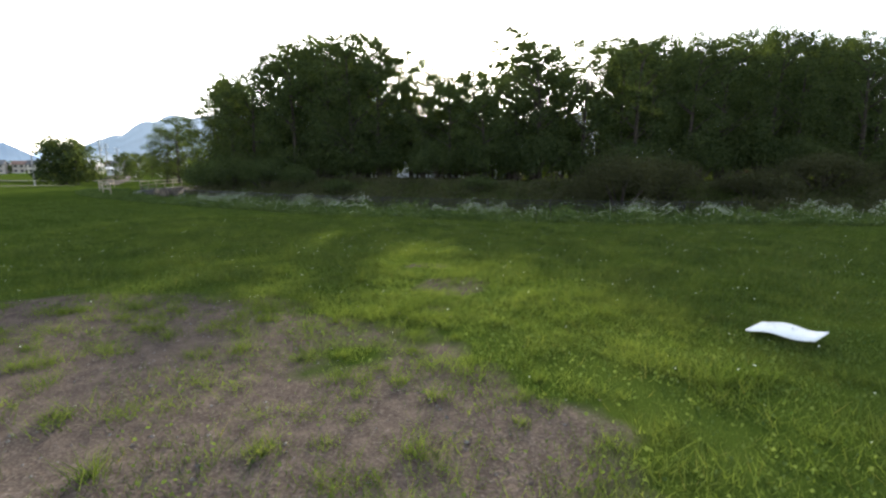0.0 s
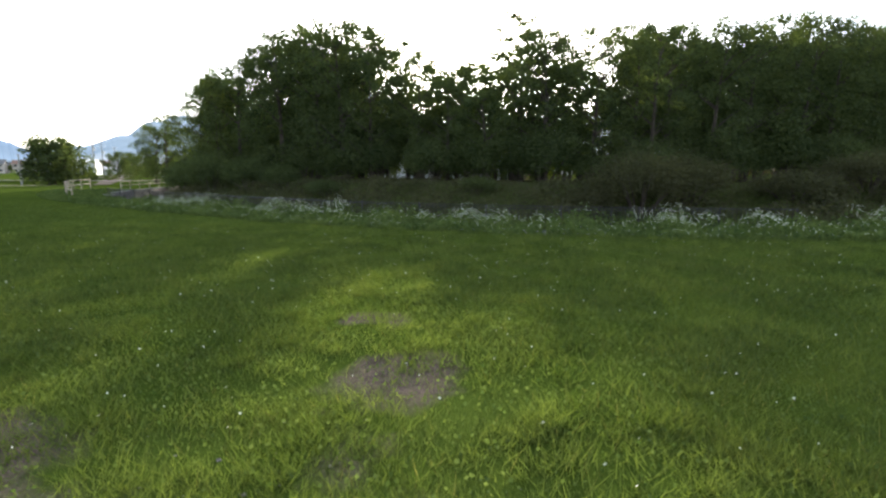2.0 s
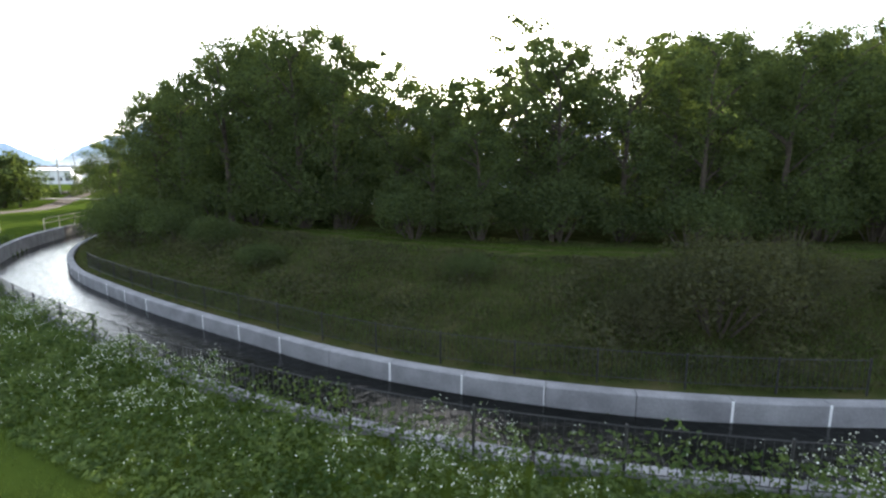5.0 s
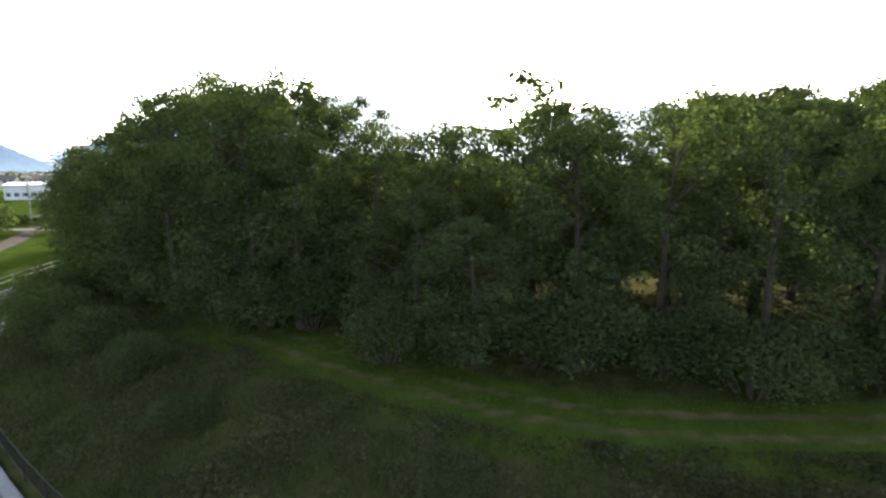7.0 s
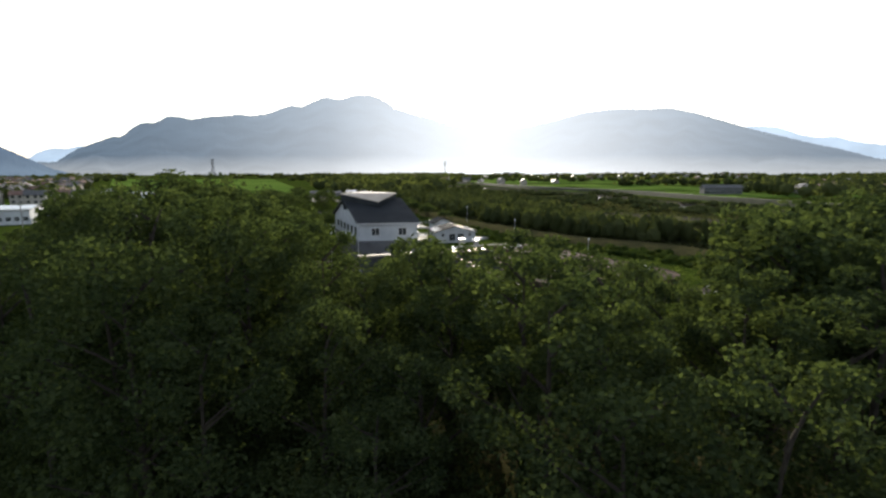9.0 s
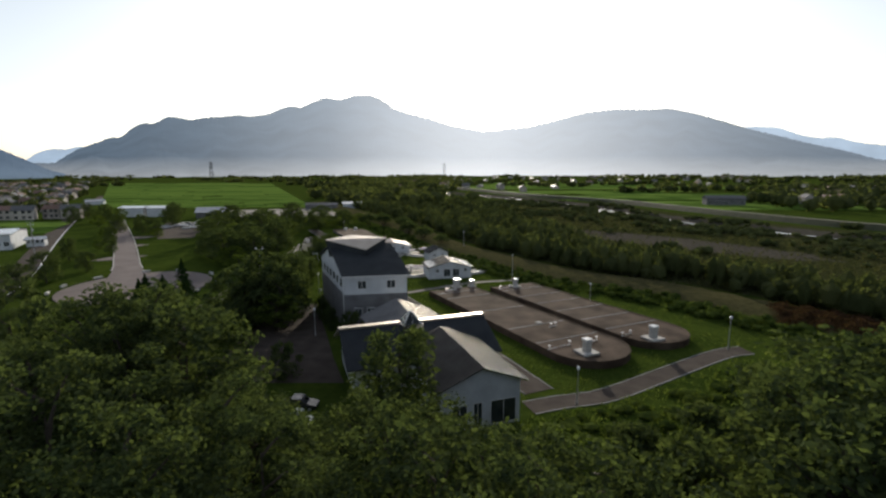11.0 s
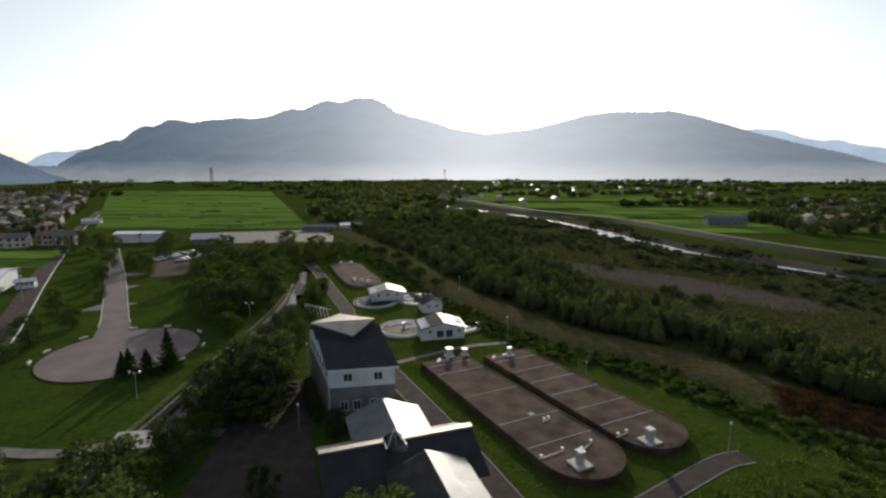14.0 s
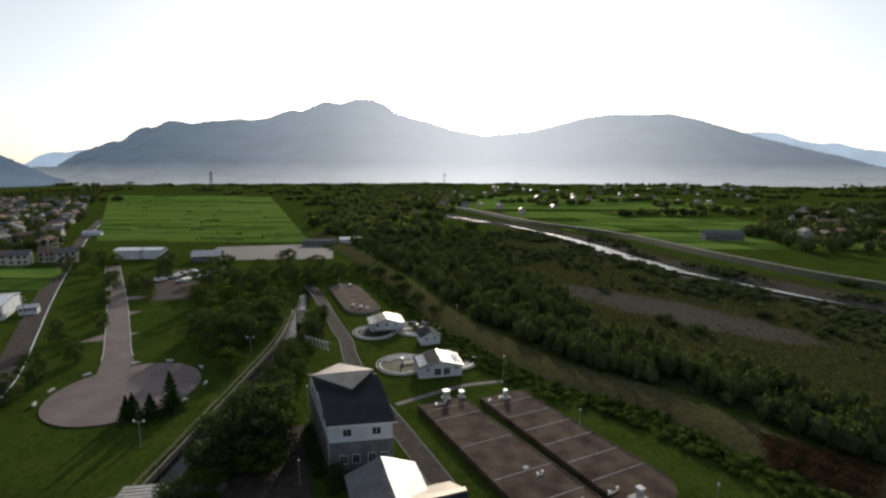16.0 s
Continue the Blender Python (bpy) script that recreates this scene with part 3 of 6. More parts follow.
canal_wall("wall_far_bank", 0.0, -0.88, -2.6, "pale grey concrete canal wall cast in jointed panels", 120)
canal_wall("wall_near_bank", -CANAL_W, -0.42, -2.6, "grey concrete canal wall below flowering weeds", 215)


def railing(name, line, z, label, height=1.1, every=5, bars=True, post_r=0.03):
    """A black steel fence: posts, and a panel of thin uprights between each two."""
    base = empty(name, Matrix.Translation((*line[0], float(z(*line[0])))), label, "fence")
    inv = base.matrix_world.inverted()
    for k in range(0, len(line), every):
        p = line[k]
        zz = float(z(*p))
        bm = bmesh.new()
        tube(bm, [(*p, zz - 0.1), (*p, zz + height)], post_r, 6)
        bmesh.ops.transform(bm, matrix=inv, verts=bm.verts)
        part("post", bm, M["black_steel"], base)
        if k + every < len(line):
            q = line[k + every]
            zq = float(z(*q))
            bm = bmesh.new()
            for h in (0.12, height - 0.05):
                tube(bm, [(*p, zz + h), (*q, zq + h)], 0.014, 4)
            if bars:
                n = 18
                for i in range(1, n):
                    f = i / n
                    s = p + (q - p) * f
                    zs = zz + (zq - zz) * f
                    tube(bm, [(*s, zs + 0.12), (*s, zs + height - 0.05)], 0.009, 3, False)
            bmesh.ops.transform(bm, matrix=inv, verts=bm.verts)
            part("fence_panel", bm, M["black_steel"], base)["kind"] = "stuff"
    return base


walk_line = smooth_line(FARWALL[::6], 0.5)
sel = walk_line[(walk_line[:, 0] < 14) & (walk_line[:, 1] < 45)]
railing("canal_fence", offset_line(sel, -CANAL_W - 0.5), lambda x, y: -0.45, "black steel bar fence along the near canal bank")
railing("canal_fence", offset_line(sel, 0.75), lambda x, y: -0.85, "black steel bar fence behind the far canal wall", 1.0)
sel = walk_line[(walk_line[:, 1] > 62) & (walk_line[:, 1] < 205)]


def pipe_rail(name, line, z, label, material):
    base = empty(name, Matrix.Translation((*line[0], z)), label, "railing")
    inv = base.matrix_world.inverted()
    for h in (0.5, 0.95):
        bm = bmesh.new()
        tube(bm, [(*p, z + h) for p in line[::6]], 0.05, 6)
        bmesh.ops.transform(bm, matrix=inv, verts=bm.verts)
        part("rail", bm, material, base)
    for p in line[::6]:
        bm = bmesh.new()
        tube(bm, [(*p, z - 0.2), (*p, z + 1.0)], 0.05, 6)
        bmesh.ops.transform(bm, matrix=inv, verts=bm.verts)
        part("post", bm, material, base)


pipe_rail("canal_railing", offset_line(sel, -CANAL_W - 0.8), -0.35, "weathered pale railing along the canal bank", M["wood"])
sel = walk_line[(walk_line[:, 1] > 44) & (walk_line[:, 1] < 60)]
pipe_rail("canal_railing", offset_line(sel, -CANAL_W - 2.6), 0.0, "weathered pale railing where the canal bends", M["wood"])


# ---- trees ----
def build_tree(name, seed, height, radius, leaves, size, label, material, crown_from=0.22, group="", trunk_r=0.2, clusters=46, tall=1.0, compact=1.0):
    """A tapered trunk with limbs and a crown of small leaves in uneven clumps."""
    rs = np.random.RandomState(seed)
    tree = empty(name, Matrix(), label, "tree", group)
    bm = bmesh.new()
    lean = rs.normal(size=2) * 0.03 * height
    pts = [(lean[0] * f * f, lean[1] * f * f, f * height * 0.86 - 0.15) for f in (0, 0.2, 0.4, 0.6, 0.8, 1.0)]
    tube(bm, pts, [trunk_r * r for r in (1.25, 1, 0.8, 0.6, 0.36, 0.12)], 7)
    centres, reach = [], []
    for k in range(clusters):
        f = (k + rs.rand()) / clusters
        wide = radius * (math.sin(math.pi * (0.12 + 0.8 * f ** (0.85 * tall))) ** 0.75) * (0.75 + 0.4 * rs.rand())
        a = k * 2.4 + rs.rand() * 1.2
        r = wide * math.sqrt(0.25 + 0.75 * rs.rand())
        z = height * (crown_from + (0.99 - crown_from) * f)
        c = (r * math.cos(a) + lean[0] * f, r * math.sin(a) + lean[1] * f, z)
        centres.append(c)
        reach.append(compact * radius * (0.24 + 0.14 * rs.rand()) * (1.15 - 0.4 * f))
        if k % 3 == 0:
            z0 = max(0.12 * height, z - r * 0.7 - 0.4)
            f0 = z0 / (height * 0.86)
            tube(bm, [(lean[0] * f0 * f0, lean[1] * f0 * f0, z0), (c[0] * 0.55, c[1] * 0.55, z0 + (z - z0) * 0.6), c], [trunk_r * 0.4, trunk_r * 0.25, 0.03], 5, False)
    part("trunk", bm, M["bark"], tree)
    centres, reach = np.array(centres), np.array(reach)
    pick = rs.randint(0, clusters, leaves)
    off = rs.normal(size=(leaves, 3))
    off /= np.linalg.norm(off, axis=1)[:, None]
    off *= (rs.rand(leaves) ** 0.45)[:, None]
    pos = centres[pick] + off * reach[pick][:, None] * np.array([1.15, 1.15, 0.75])
    v, f = leaf_quads(pos, size, rs)
    crown = array_mesh("crown", v, f, material, tree)
    return tree


def place(tree, x, y, scale=1.0, turn=0.0, high=1.0, z=None):
    zz = float(land(x, y)) if z is None else z
    return copy_thing(tree, Matrix.Translation((x, y, zz)) @ Matrix.Rotation(turn, 4, "Z") @ Matrix.Diagonal((scale, scale, scale * high, 1)))


belt_kinds = [build_tree("broadleaf_tree", 20 + i, 14.0, r, n, sz, lb, M[mt], cf, "tree belt", 0.22, cl, tl, cp)
              for i, (r, mt, cf, cl, tl, n, sz, cp, lb) in enumerate([
                  (4.0, "leaf", 0.12, 46, 1.0, 10000, 0.23, 0.92, "tall dark green broadleaf tree with dense uneven crown"),
                  (3.9, "leaf", 0.2, 30, 1.2, 6500, 0.21, 0.78, "tall dark green locust tree with open feathery crown"),
                  (4.4, "leaf", 0.06, 50, 0.9, 10500, 0.23, 0.92, "broad dark green tree leafy to the ground"),
                  (3.8, "leaf", 0.24, 27, 1.1, 6000, 0.22, 0.76, "tall lighter green tree with gaps in its crown"),
                  (4.2, "leaf", 0.12, 44, 1.1, 9500, 0.23, 0.9, "dense dark broadleaf tree at the levee foot")])]
belt_kinds.append(build_tree("broadleaf_tree", 30, 14.0, 4.2, 3600, 0.38, "dark broadleaf tree deep in the belt", M["leaf"], 0.3, "tree belt", 0.22, 40, 1.0))
BELT = smooth_line([(-29, 62), (-25, 58), (-19, 54.8), (-11.5, 50.6), (-3.6, 46.6), (4, 43.2), (10, 41.6), (17, 40.6), (25, 41), (34, 43), (45, 47), (62, 53)], 4.3)
SKYLINE = [(-34, 0.04), (-30, 0.07), (-26.5, 0.125), (-23.5, 0.18), (-18, 0.248), (-14, 0.25), (-9, 0.272), (-4, 0.24), (-2.8, 0.225), (-1.4, 0.2), (5.5, 0.2), (7.5, 0.225), (10, 0.245), (15, 0.255), (20, 0.278), (26, 0.268), (29, 0.274), (33, 0.283), (45, 0.27)]
first = {}
rs = np.random.RandomState(3)
for row, (back, low) in enumerate([(1.8, 1.0), (7.0, 1.0), (12.5, 1.0), (17.5, 0.86), (22.5, 0.56)]):
    for k, p in enumerate(offset_line(BELT, -back)):
        x, y = p + rs.normal(size=2) * 0.9
        if row > 1 and x < -27 + 2 * row:
            continue
        if row == 1 and x > 13 and rs.rand() < 0.55:
            continue
        az = math.degrees(math.atan2(x, y))
        top = 2 + np.interp(az, [a for a, _ in SKYLINE], [s for _, s in SKYLINE]) * math.hypot(x, y)
        cap_z = np.interp(x, [-30, -16, -12, -6, -2.4, 2, 6, 9.5, 13.5, 17, 20, 28], [19.5, 17.6, 17.2, 17.0, 15.6, 15.0, 15.0, 16.0, 15.8, 14.2, 15.2, 15.4])
        side = math.degrees(math.atan2(x - 3.45, y - 31.8))
        away = math.hypot(x - 3.45, y - 31.8)
        if row and side > 32:
            cap_z = 16.8
        elif row and side > 24:
            cap_z = 18.0 - 0.175 * away
        elif side < -20:
            cap_z = min(cap_z, 20.0 - away * np.interp(side, [-50, -43, -40.7, -37.6, -29.3, -20], [0.2, 0.17, 0.132, 0.081, 0.04, 0.045]))
        if x > 9:
            cap_z = min(cap_z, 10.5 + 0.142 * math.hypot(x - 2.4, y - 21.7), 14.2 + 0.05 * math.hypot(x - 2.8, y - 27))
        top = min(top, cap_z) * (1.0 if side > 32 or (x < -7 and row < 4) else low)
        if row == 3 and -11 < x < 9:
            top = 11.8 if x < -3 else 14.2
        elif row == 4 and -16 < x < 9:
            top = 8.6 if x < -2 else 11.6
        if row < 3 and -2.8 < x < -1.2:
            top = (12.4, 13.4, 15.0)[row]
        elif -2.8 < x < 5.4:
            top = min(top, 8.8 + 0.285 * (y - 43))
        elif row < 3 and -7 < x < 8.5:
            top = 13.2 if row == 0 else 15.6
        h = (top - float(land(x, y))) * ((0.95 if row else 0.88 if -3 < az < 7 or x > 13 else 0.94) + 0.06 * rs.rand())
        i = rs.randint(0, 5) if row < 3 else 5
        if row == 0:
            i = (0, 2, 4)[rs.randint(0, 3)]
        elif row < 3 and (x > 13 or -13 < x < -8) and rs.rand() < 0.7:
            i = 1 if rs.rand() < 0.6 else 3
        s = h / 14.0
        wide = max(s, 0.8) * (0.95 + 0.2 * rs.rand())
        m = Matrix.Translation((x, y, float(land(x, y)))) @ Matrix.Rotation(rs.rand() * 6.28, 4, "Z") @ Matrix.Diagonal((wide, wide, s, 1))
        if i in first:
            copy_thing(belt_kinds[i], m)
        else:
            first[i] = m


# the belt thins out past the canal bend
for k, (x, y, h, w) in enumerate(((-44.5, 83.5, 11.0, 1.0), (-48.6, 87.5, 9.6, 1.0), (-47.0, 95.0, 10.0, 1.0), (-30.2, 66.5, 12.6, 0.95), (-29.5, 74.0, 13.6, 0.95), (37.5, 61.0, 16.6, 1.1), (43.0, 66.5, 18.2, 1.2), (48.5, 70.0, 19.0, 1.2), (54.0, 72.0, 19.4, 1.2), (60.0, 76.0, 20.5, 1.3))):
    copy_thing(belt_kinds[(0, 2, 4, 0, 2, 1, 4, 3, 1, 0)[k]], Matrix.Translation((x, y, float(land(x, y)))) @ Matrix.Rotation(k * 1.9, 4, "Z") @ Matrix.Diagonal((w, w, h / 14.0, 1)))
for i, m in first.items():
    belt_kinds[i].matrix_basis = m


# ---- the field, the banks and the bend of the canal ----
def open_bush(seed, radius, height, leaves, size, material, label, group="bank bushes", kind="bush"):
    """A low shrub: short stems and a ragged mound of leaves."""
    rs = np.random.RandomState(seed)
    ob = empty(kind, Matrix(), label, "bush", group)
    bm = bmesh.new()
    n = 26
    cs = []
    for k in range(n):
        a, r = k * 2.4, radius * math.sqrt((k + 0.5) / n) * 0.85
        z = height * (0.3 + 0.62 * (1 - (r / radius) ** 2) * (0.6 + 0.4 * rs.rand()))
        cs.append((r * math.cos(a), r * math.sin(a), z))
        if k % 3 == 0:
            tube(bm, [(r * 0.15 * math.cos(a), r * 0.15 * math.sin(a), -0.2), (r * 0.6 * math.cos(a), r * 0.6 * math.sin(a), z * 0.6), cs[-1]], [0.05, 0.035, 0.015], 5, False)
    part("branch_frame", bm, M["bark"], ob)
    cs = np.array(cs)
    pick = rs.randint(0, n, leaves)
    off = rs.normal(size=(leaves, 3))
    off /= np.linalg.norm(off, axis=1)[:, None]
    off *= (rs.rand(leaves) ** 0.5)[:, None] * np.array([radius * 0.34, radius * 0.34, height * 0.3])
    pos = cs[pick] + off
    pos[:, 2] = np.maximum(pos[:, 2], 0.03)
    v, f = leaf_quads(pos, size, rs)
    array_mesh("leaves", v, f, material, ob)
    return ob


def scatter_copies(proto, spots):
    """Moves the first to the first spot and copies it to the rest; spots: x, y, width, height, turn."""
    for k, (x, y, w, h, a) in enumerate(spots):
        m = Matrix.Translation((x, y, float(land(x, y)) - 0.05)) @ Matrix.Rotation(a, 4, "Z") @ Matrix.Diagonal((w, w, h, 1))
        if k:
            copy_thing(proto, m)
    x, y, w, h, a = spots[0]
    proto.matrix_basis = Matrix.Translation((x, y, float(land(x, y)) - 0.05)) @ Matrix.Rotation(a, 4, "Z") @ Matrix.Diagonal((w, w, h, 1))


scatter_copies(open_bush(1, 2.2, 3.0, 10000, 0.105, M["bank_weed"], "rounded grey-green bush on the canal slope"),
               [(11.3, 30.4, 1.35, 1.15, 0), (14.5, 31.5, 1.1, 0.95, 1), (8.6, 30.2, 0.7, 0.6, 2), (20.5, 31.5, 1.2, 0.7, 3), (26, 33, 1.3, 0.9, 4), (33, 33, 1.4, 0.8, 5)])
scatter_copies(open_bush(2, 2.2, 3.0, 8000, 0.125, M["leaf"], "dark green bush on the slope by the canal bend"),
               [(-21.5, 50.5, 1.2, 1.3, 0), (-25.2, 53.5, 1.2, 1.2, 1), (-17.0, 47.5, 1.0, 1.0, 2.2), (-13.0, 44.8, 0.8, 0.75, 3.4), (-27.5, 57.5, 1.2, 1.3, 4), (-30.0, 63.5, 1.2, 1.1, 5), (-8.5, 40.5, 0.7, 0.45, 1.2), (2.8, 35.5, 0.6, 0.4, 2.8)])

# dark undergrowth at the foot of the tree belt
spots = []
for k, p in enumerate(offset_line(smooth_line(BELT[::2], 3.0), -1.2)):
    x, y = p + rnd.normal(size=2) * 0.7
    spots.append((float(x), float(y), 0.75 + 0.5 * rnd.rand(), 0.7 + 0.8 * rnd.rand(), k * 1.3))
scatter_copies(open_bush(3, 2.2, 3.0, 5000, 0.16, M["leaf"], "dark leafy undergrowth at the foot of the trees", "undergrowth"), spots)

# weeds on the far slope
n = 130000
sx = rnd.uniform(-33, 48, n)
k = rnd.uniform(0.9, 10.8, n)
base = np.interp(sx, FARWALL[::-1][:, 0][np.argsort(FARWALL[::-1][:, 0])], FARWALL[::-1][:, 1][np.argsort(FARWALL[::-1][:, 0])])
sy = base + k * np.interp(sx, [-33, -10, 5], [1.5, 1.2, 1.0])
lump = 0.5 + 0.5 * np.sin(sx * 0.9 + 2 * np.sin(sy * 0.7)) * np.sin(sy * 1.1 + np.sin(sx * 1.3))
sd = line_distance(FARWALL, sx, sy)
keep = (sd > 0.4) & (sd < 10.6) & (rnd.rand(n) < 0.35 + 0.65 * lump)
sx, sy, lump, sd = sx[keep], sy[keep], lump[keep], sd[keep]
fade = 1 - step(6.5, 10.6, sd)
sz = land(sx, sy) + rnd.rand(len(sx)) ** 1.1 * (0.35 + 1.05 * lump) * (0.2 + 0.8 * fade)
v, f = leaf_quads(np.stack([sx, sy, sz], 1), 0.09 + 0.09 * lump, rnd, 0.8)
tagged(array_mesh("bank_weeds", v, f, M["bank_weed"]), "rank weeds and low growth covering the far canal slope", "weeds", "", "stuff")

# grass on the slope and along the track at its top
n = 120000
sx = rnd.uniform(-33, 44, n)
order = np.argsort(FARWALL[:, 0])
sy = np.interp(sx, FARWALL[order, 0], FARWALL[order, 1]) + rnd.uniform(0.8, 20, n)
sd = line_distance(FARWALL[::2], sx, sy)
turf = (sd > 7.5) & (sd < 16.5) & (rnd.rand(n) < 1 - 0.75 * np.exp(-((np.abs(sd - 12.3) - 0.75) / 0.35) ** 2))
for keep, hh, ww, mt, name, lb in ((turf, 0.16, 0.024, "blade", "track_grass", "short green grass beside the worn track on the bank"), ((sd > 0.9) & (sd <= 8.5), 0.6, 0.022, "blade", "slope_grass", "tall rough grass among the weeds of the slope")):
    x, y = sx[keep], sy[keep]
    tall = 0.5 + 0.5 * np.sin(x * 0.8 + 2 * np.sin(y * 0.6)) * np.sin(y * 0.9 + x * 0.3)
    v, f = blade_tris(x, y, land(x, y) - 0.02, hh * (0.5 + 0.7 * tall) * (0.6 + 0.6 * rnd.rand(len(x))), ww * (0.7 + 0.6 * rnd.rand(len(x))), rnd, 0.7)
    tagged(array_mesh(name, v, f, M[mt]), lb, "grass", "", "stuff")

# flowering weeds on the near bank, with white heads
def weed_band(line, offs, n, rs, high):
    t = rs.rand(n) * (len(line) - 1)
    i = t.astype(int)
    p = line[i] + (line[i + 1] - line[i]) * (t - i)[:, None]
    d = np.gradient(line, axis=0)
    d /= np.hypot(d[:, 0], d[:, 1])[:, None]
    nrm = np.stack([d[:, 1], -d[:, 0]], 1)[i]
    o = offs[0] + (offs[1] - offs[0]) * rs.rand(n)
    q = p + nrm * o[:, None]
    lump = 0.5 + 0.5 * np.sin(q[:, 0] * 1.3 + q[:, 1]) * np.sin(q[:, 1] * 1.7 - q[:, 0] * 0.4)
    lump = np.clip(0.75 * lump + 0.35 * np.sin(q[:, 0] * 4.1 + 2 * np.sin(q[:, 1] * 2.3)) * np.sin(q[:, 1] * 3.7) + 0.12, 0, 1)
    taper = 1 - 0.8 * ((o - offs[0]) / (offs[1] - offs[0])) ** 1.3
    return q, high * (0.4 + 0.6 * lump) * taper, lump


near_line = walk_line[(walk_line[:, 0] < 26) & (walk_line[:, 1] < 56)]
q, h, lump = weed_band(near_line, (-CANAL_W - 0.3, -CANAL_W - 4.4), 82000, rnd, 1.25)
h = h * (0.65 + 0.35 * step(-21, -12, q[:, 0]))
z = land(q[:, 0], q[:, 1])
zz = z + h * rnd.rand(len(q)) ** 0.8
v, f = leaf_quads(np.c_[q, zz], 0.13, rnd, 0.8, 0.5)
tagged(array_mesh("flowering_weeds", v, f, M["weed"]), "pale green flowering weeds crowding the near canal bank", "weeds", "", "stuff")
pick = rnd.rand(len(q)) < 0.05 + 0.4 * (lump > 0.5) * (np.sin(q[:, 0] * 0.8) > -0.3) * step(0.4, 0.75, h)
pick &= q[:, 0] > -17
cq = np.c_[q, z + h * (0.85 + 0.25 * rnd.rand(len(q)))][pick][:20000]
v, f = leaf_quads(cq, 0.034, rnd, 3.0, 0.9)
tagged(array_mesh("white_flowers", v, f, M["petal"]), "small white flower heads over the bank weeds", "flowers", "", "stuff")

# grass of the field
def bare(x, y):
    e = np.clip(1.25 - np.hypot((x + 4.8) / 5.2, (y - 3.0) / 4.3), 0, 1) + 0.66 * np.clip(1.2 - np.hypot((x - 0.2) / 1.7, (y - 3.3) / 1.7), 0, 1)
    e = e + 0.7 * np.clip(1.2 - np.hypot((x + 4.4) / 3.6, (y - 6.2) / 2.4), 0, 1)
    e = e + 0.8 * np.clip(1.1 - np.hypot((x + 0.3) / 0.9, (y - 10.0) / 0.9), 0, 1) + 0.55 * np.clip(1.1 - np.hypot((x + 2.2) / 0.6, (y - 11.8) / 1.2), 0, 1)
    e = e + 0.5 * np.clip(1.2 - np.hypot((x - 0.4) / 1.5, (y - 8.5) / 1.0), 0, 1)
    return np.clip(e + 0.55 * np.clip(1 - np.hypot((x - 0.1) / 1.4, (y - 6.5) / 2.6), 0, 1), 0, 1)


def field_points(n, x0, x1, y0, y1):
    x, y = rnd.uniform(x0, x1, n), rnd.uniform(y0, y1, n)
    lump = 0.5 + 0.25 * (np.sin(x * 2.3 + 1.5 * np.sin(y * 1.9)) + np.sin(y * 2.9 + 1.3 * np.sin(x * 2.1 + 1)))
    d = line_distance(FARWALL[::3], x, y)
    fade = np.clip(np.minimum(np.minimum(x - x0, x1 - x), y1 - y) / (0.22 * (x1 - x0)), 0, 1)
    keep = (rnd.rand(n) < 1.3 * fade) & (d < -CANAL_W - 2.0) & (rnd.rand(n) > bare(x, y) * 1.15 * (1.1 - 0.5 * lump)) & (rnd.rand(n) < 0.45 + 0.6 * lump)
    return x[keep], y[keep], lump[keep]


vs, fs, count = [], [], 0
for n, x0, x1, y0, y1, hh, ww in ((170000, -6, 7, 1.6, 11, 0.055, 0.0075), (210000, -13, 14, 7, 21, 0.08, 0.0115), (130000, -28, 30, 10, 34, 0.11, 0.02)):
    x, y, lump = field_points(n, x0, x1, y0, y1)
    hgt = hh * (0.45 + 0.9 * lump) * (0.6 + 0.7 * rnd.rand(len(x)))
    v, f = blade_tris(x, y, land(x, y) - 0.01, hgt, ww * (0.7 + 0.6 * rnd.rand(len(x))), rnd, 0.7)
    vs.append(v)
    fs.append(f + count)
    count += len(v)
tagged(array_mesh("field_grass", np.concatenate(vs), np.concatenate(fs), M["blade"]), "short uneven green field grass", "grass", "", "stuff")
# looser long-bladed tufts, some on the bare earth
vs, fs, count = [], [], 0
for k in range(900):
    if k < 420:
        x0, y0 = rnd.uniform(-5.5, 4.5), rnd.uniform(1.8, 7.5)
    else:
        x0, y0 = rnd.normal() * 4.5, 6 + 11 * rnd.rand() ** 1.2
    if x0 < -1.6 and y0 < 5 and rnd.rand() < 0.6:
        continue
    n = rnd.randint(40, 110)
    r = 0.05 + 0.1 * rnd.rand()
    x, y = x0 + rnd.normal(size=n) * r, y0 + rnd.normal(size=n) * r
    hgt = (0.07 + 0.13 * rnd.rand() ** 1.5) * (0.5 + 0.7 * rnd.rand(n))
    v, f = blade_tris(x, y, land(x, y) - 0.01, hgt, np.full(n, 0.0075), rnd, 1.1)
    vs.append(v)
    fs.append(f + count)
    count += len(v)
for k in range(2400):
    x0, y0 = rnd.uniform(-13, 14), 6.5 + 15 * rnd.rand()
    if rnd.rand() < bare(x0, y0) or line_distance(FARWALL[::6], x0, y0) > -CANAL_W - 4.5:
        continue
    n = rnd.randint(24, 60)
    r = 0.06 + 0.16 * rnd.rand()
    x, y = x0 + rnd.normal(size=n) * r, y0 + rnd.normal(size=n) * r
    v, f = blade_tris(x, y, land(x, y) - 0.01, (0.09 + 0.12 * rnd.rand()) * (0.5 + 0.7 * rnd.rand(n)), np.full(n, 0.008), rnd, 1.0)
    vs.append(v)
    fs.append(f + count)
    count += len(v)
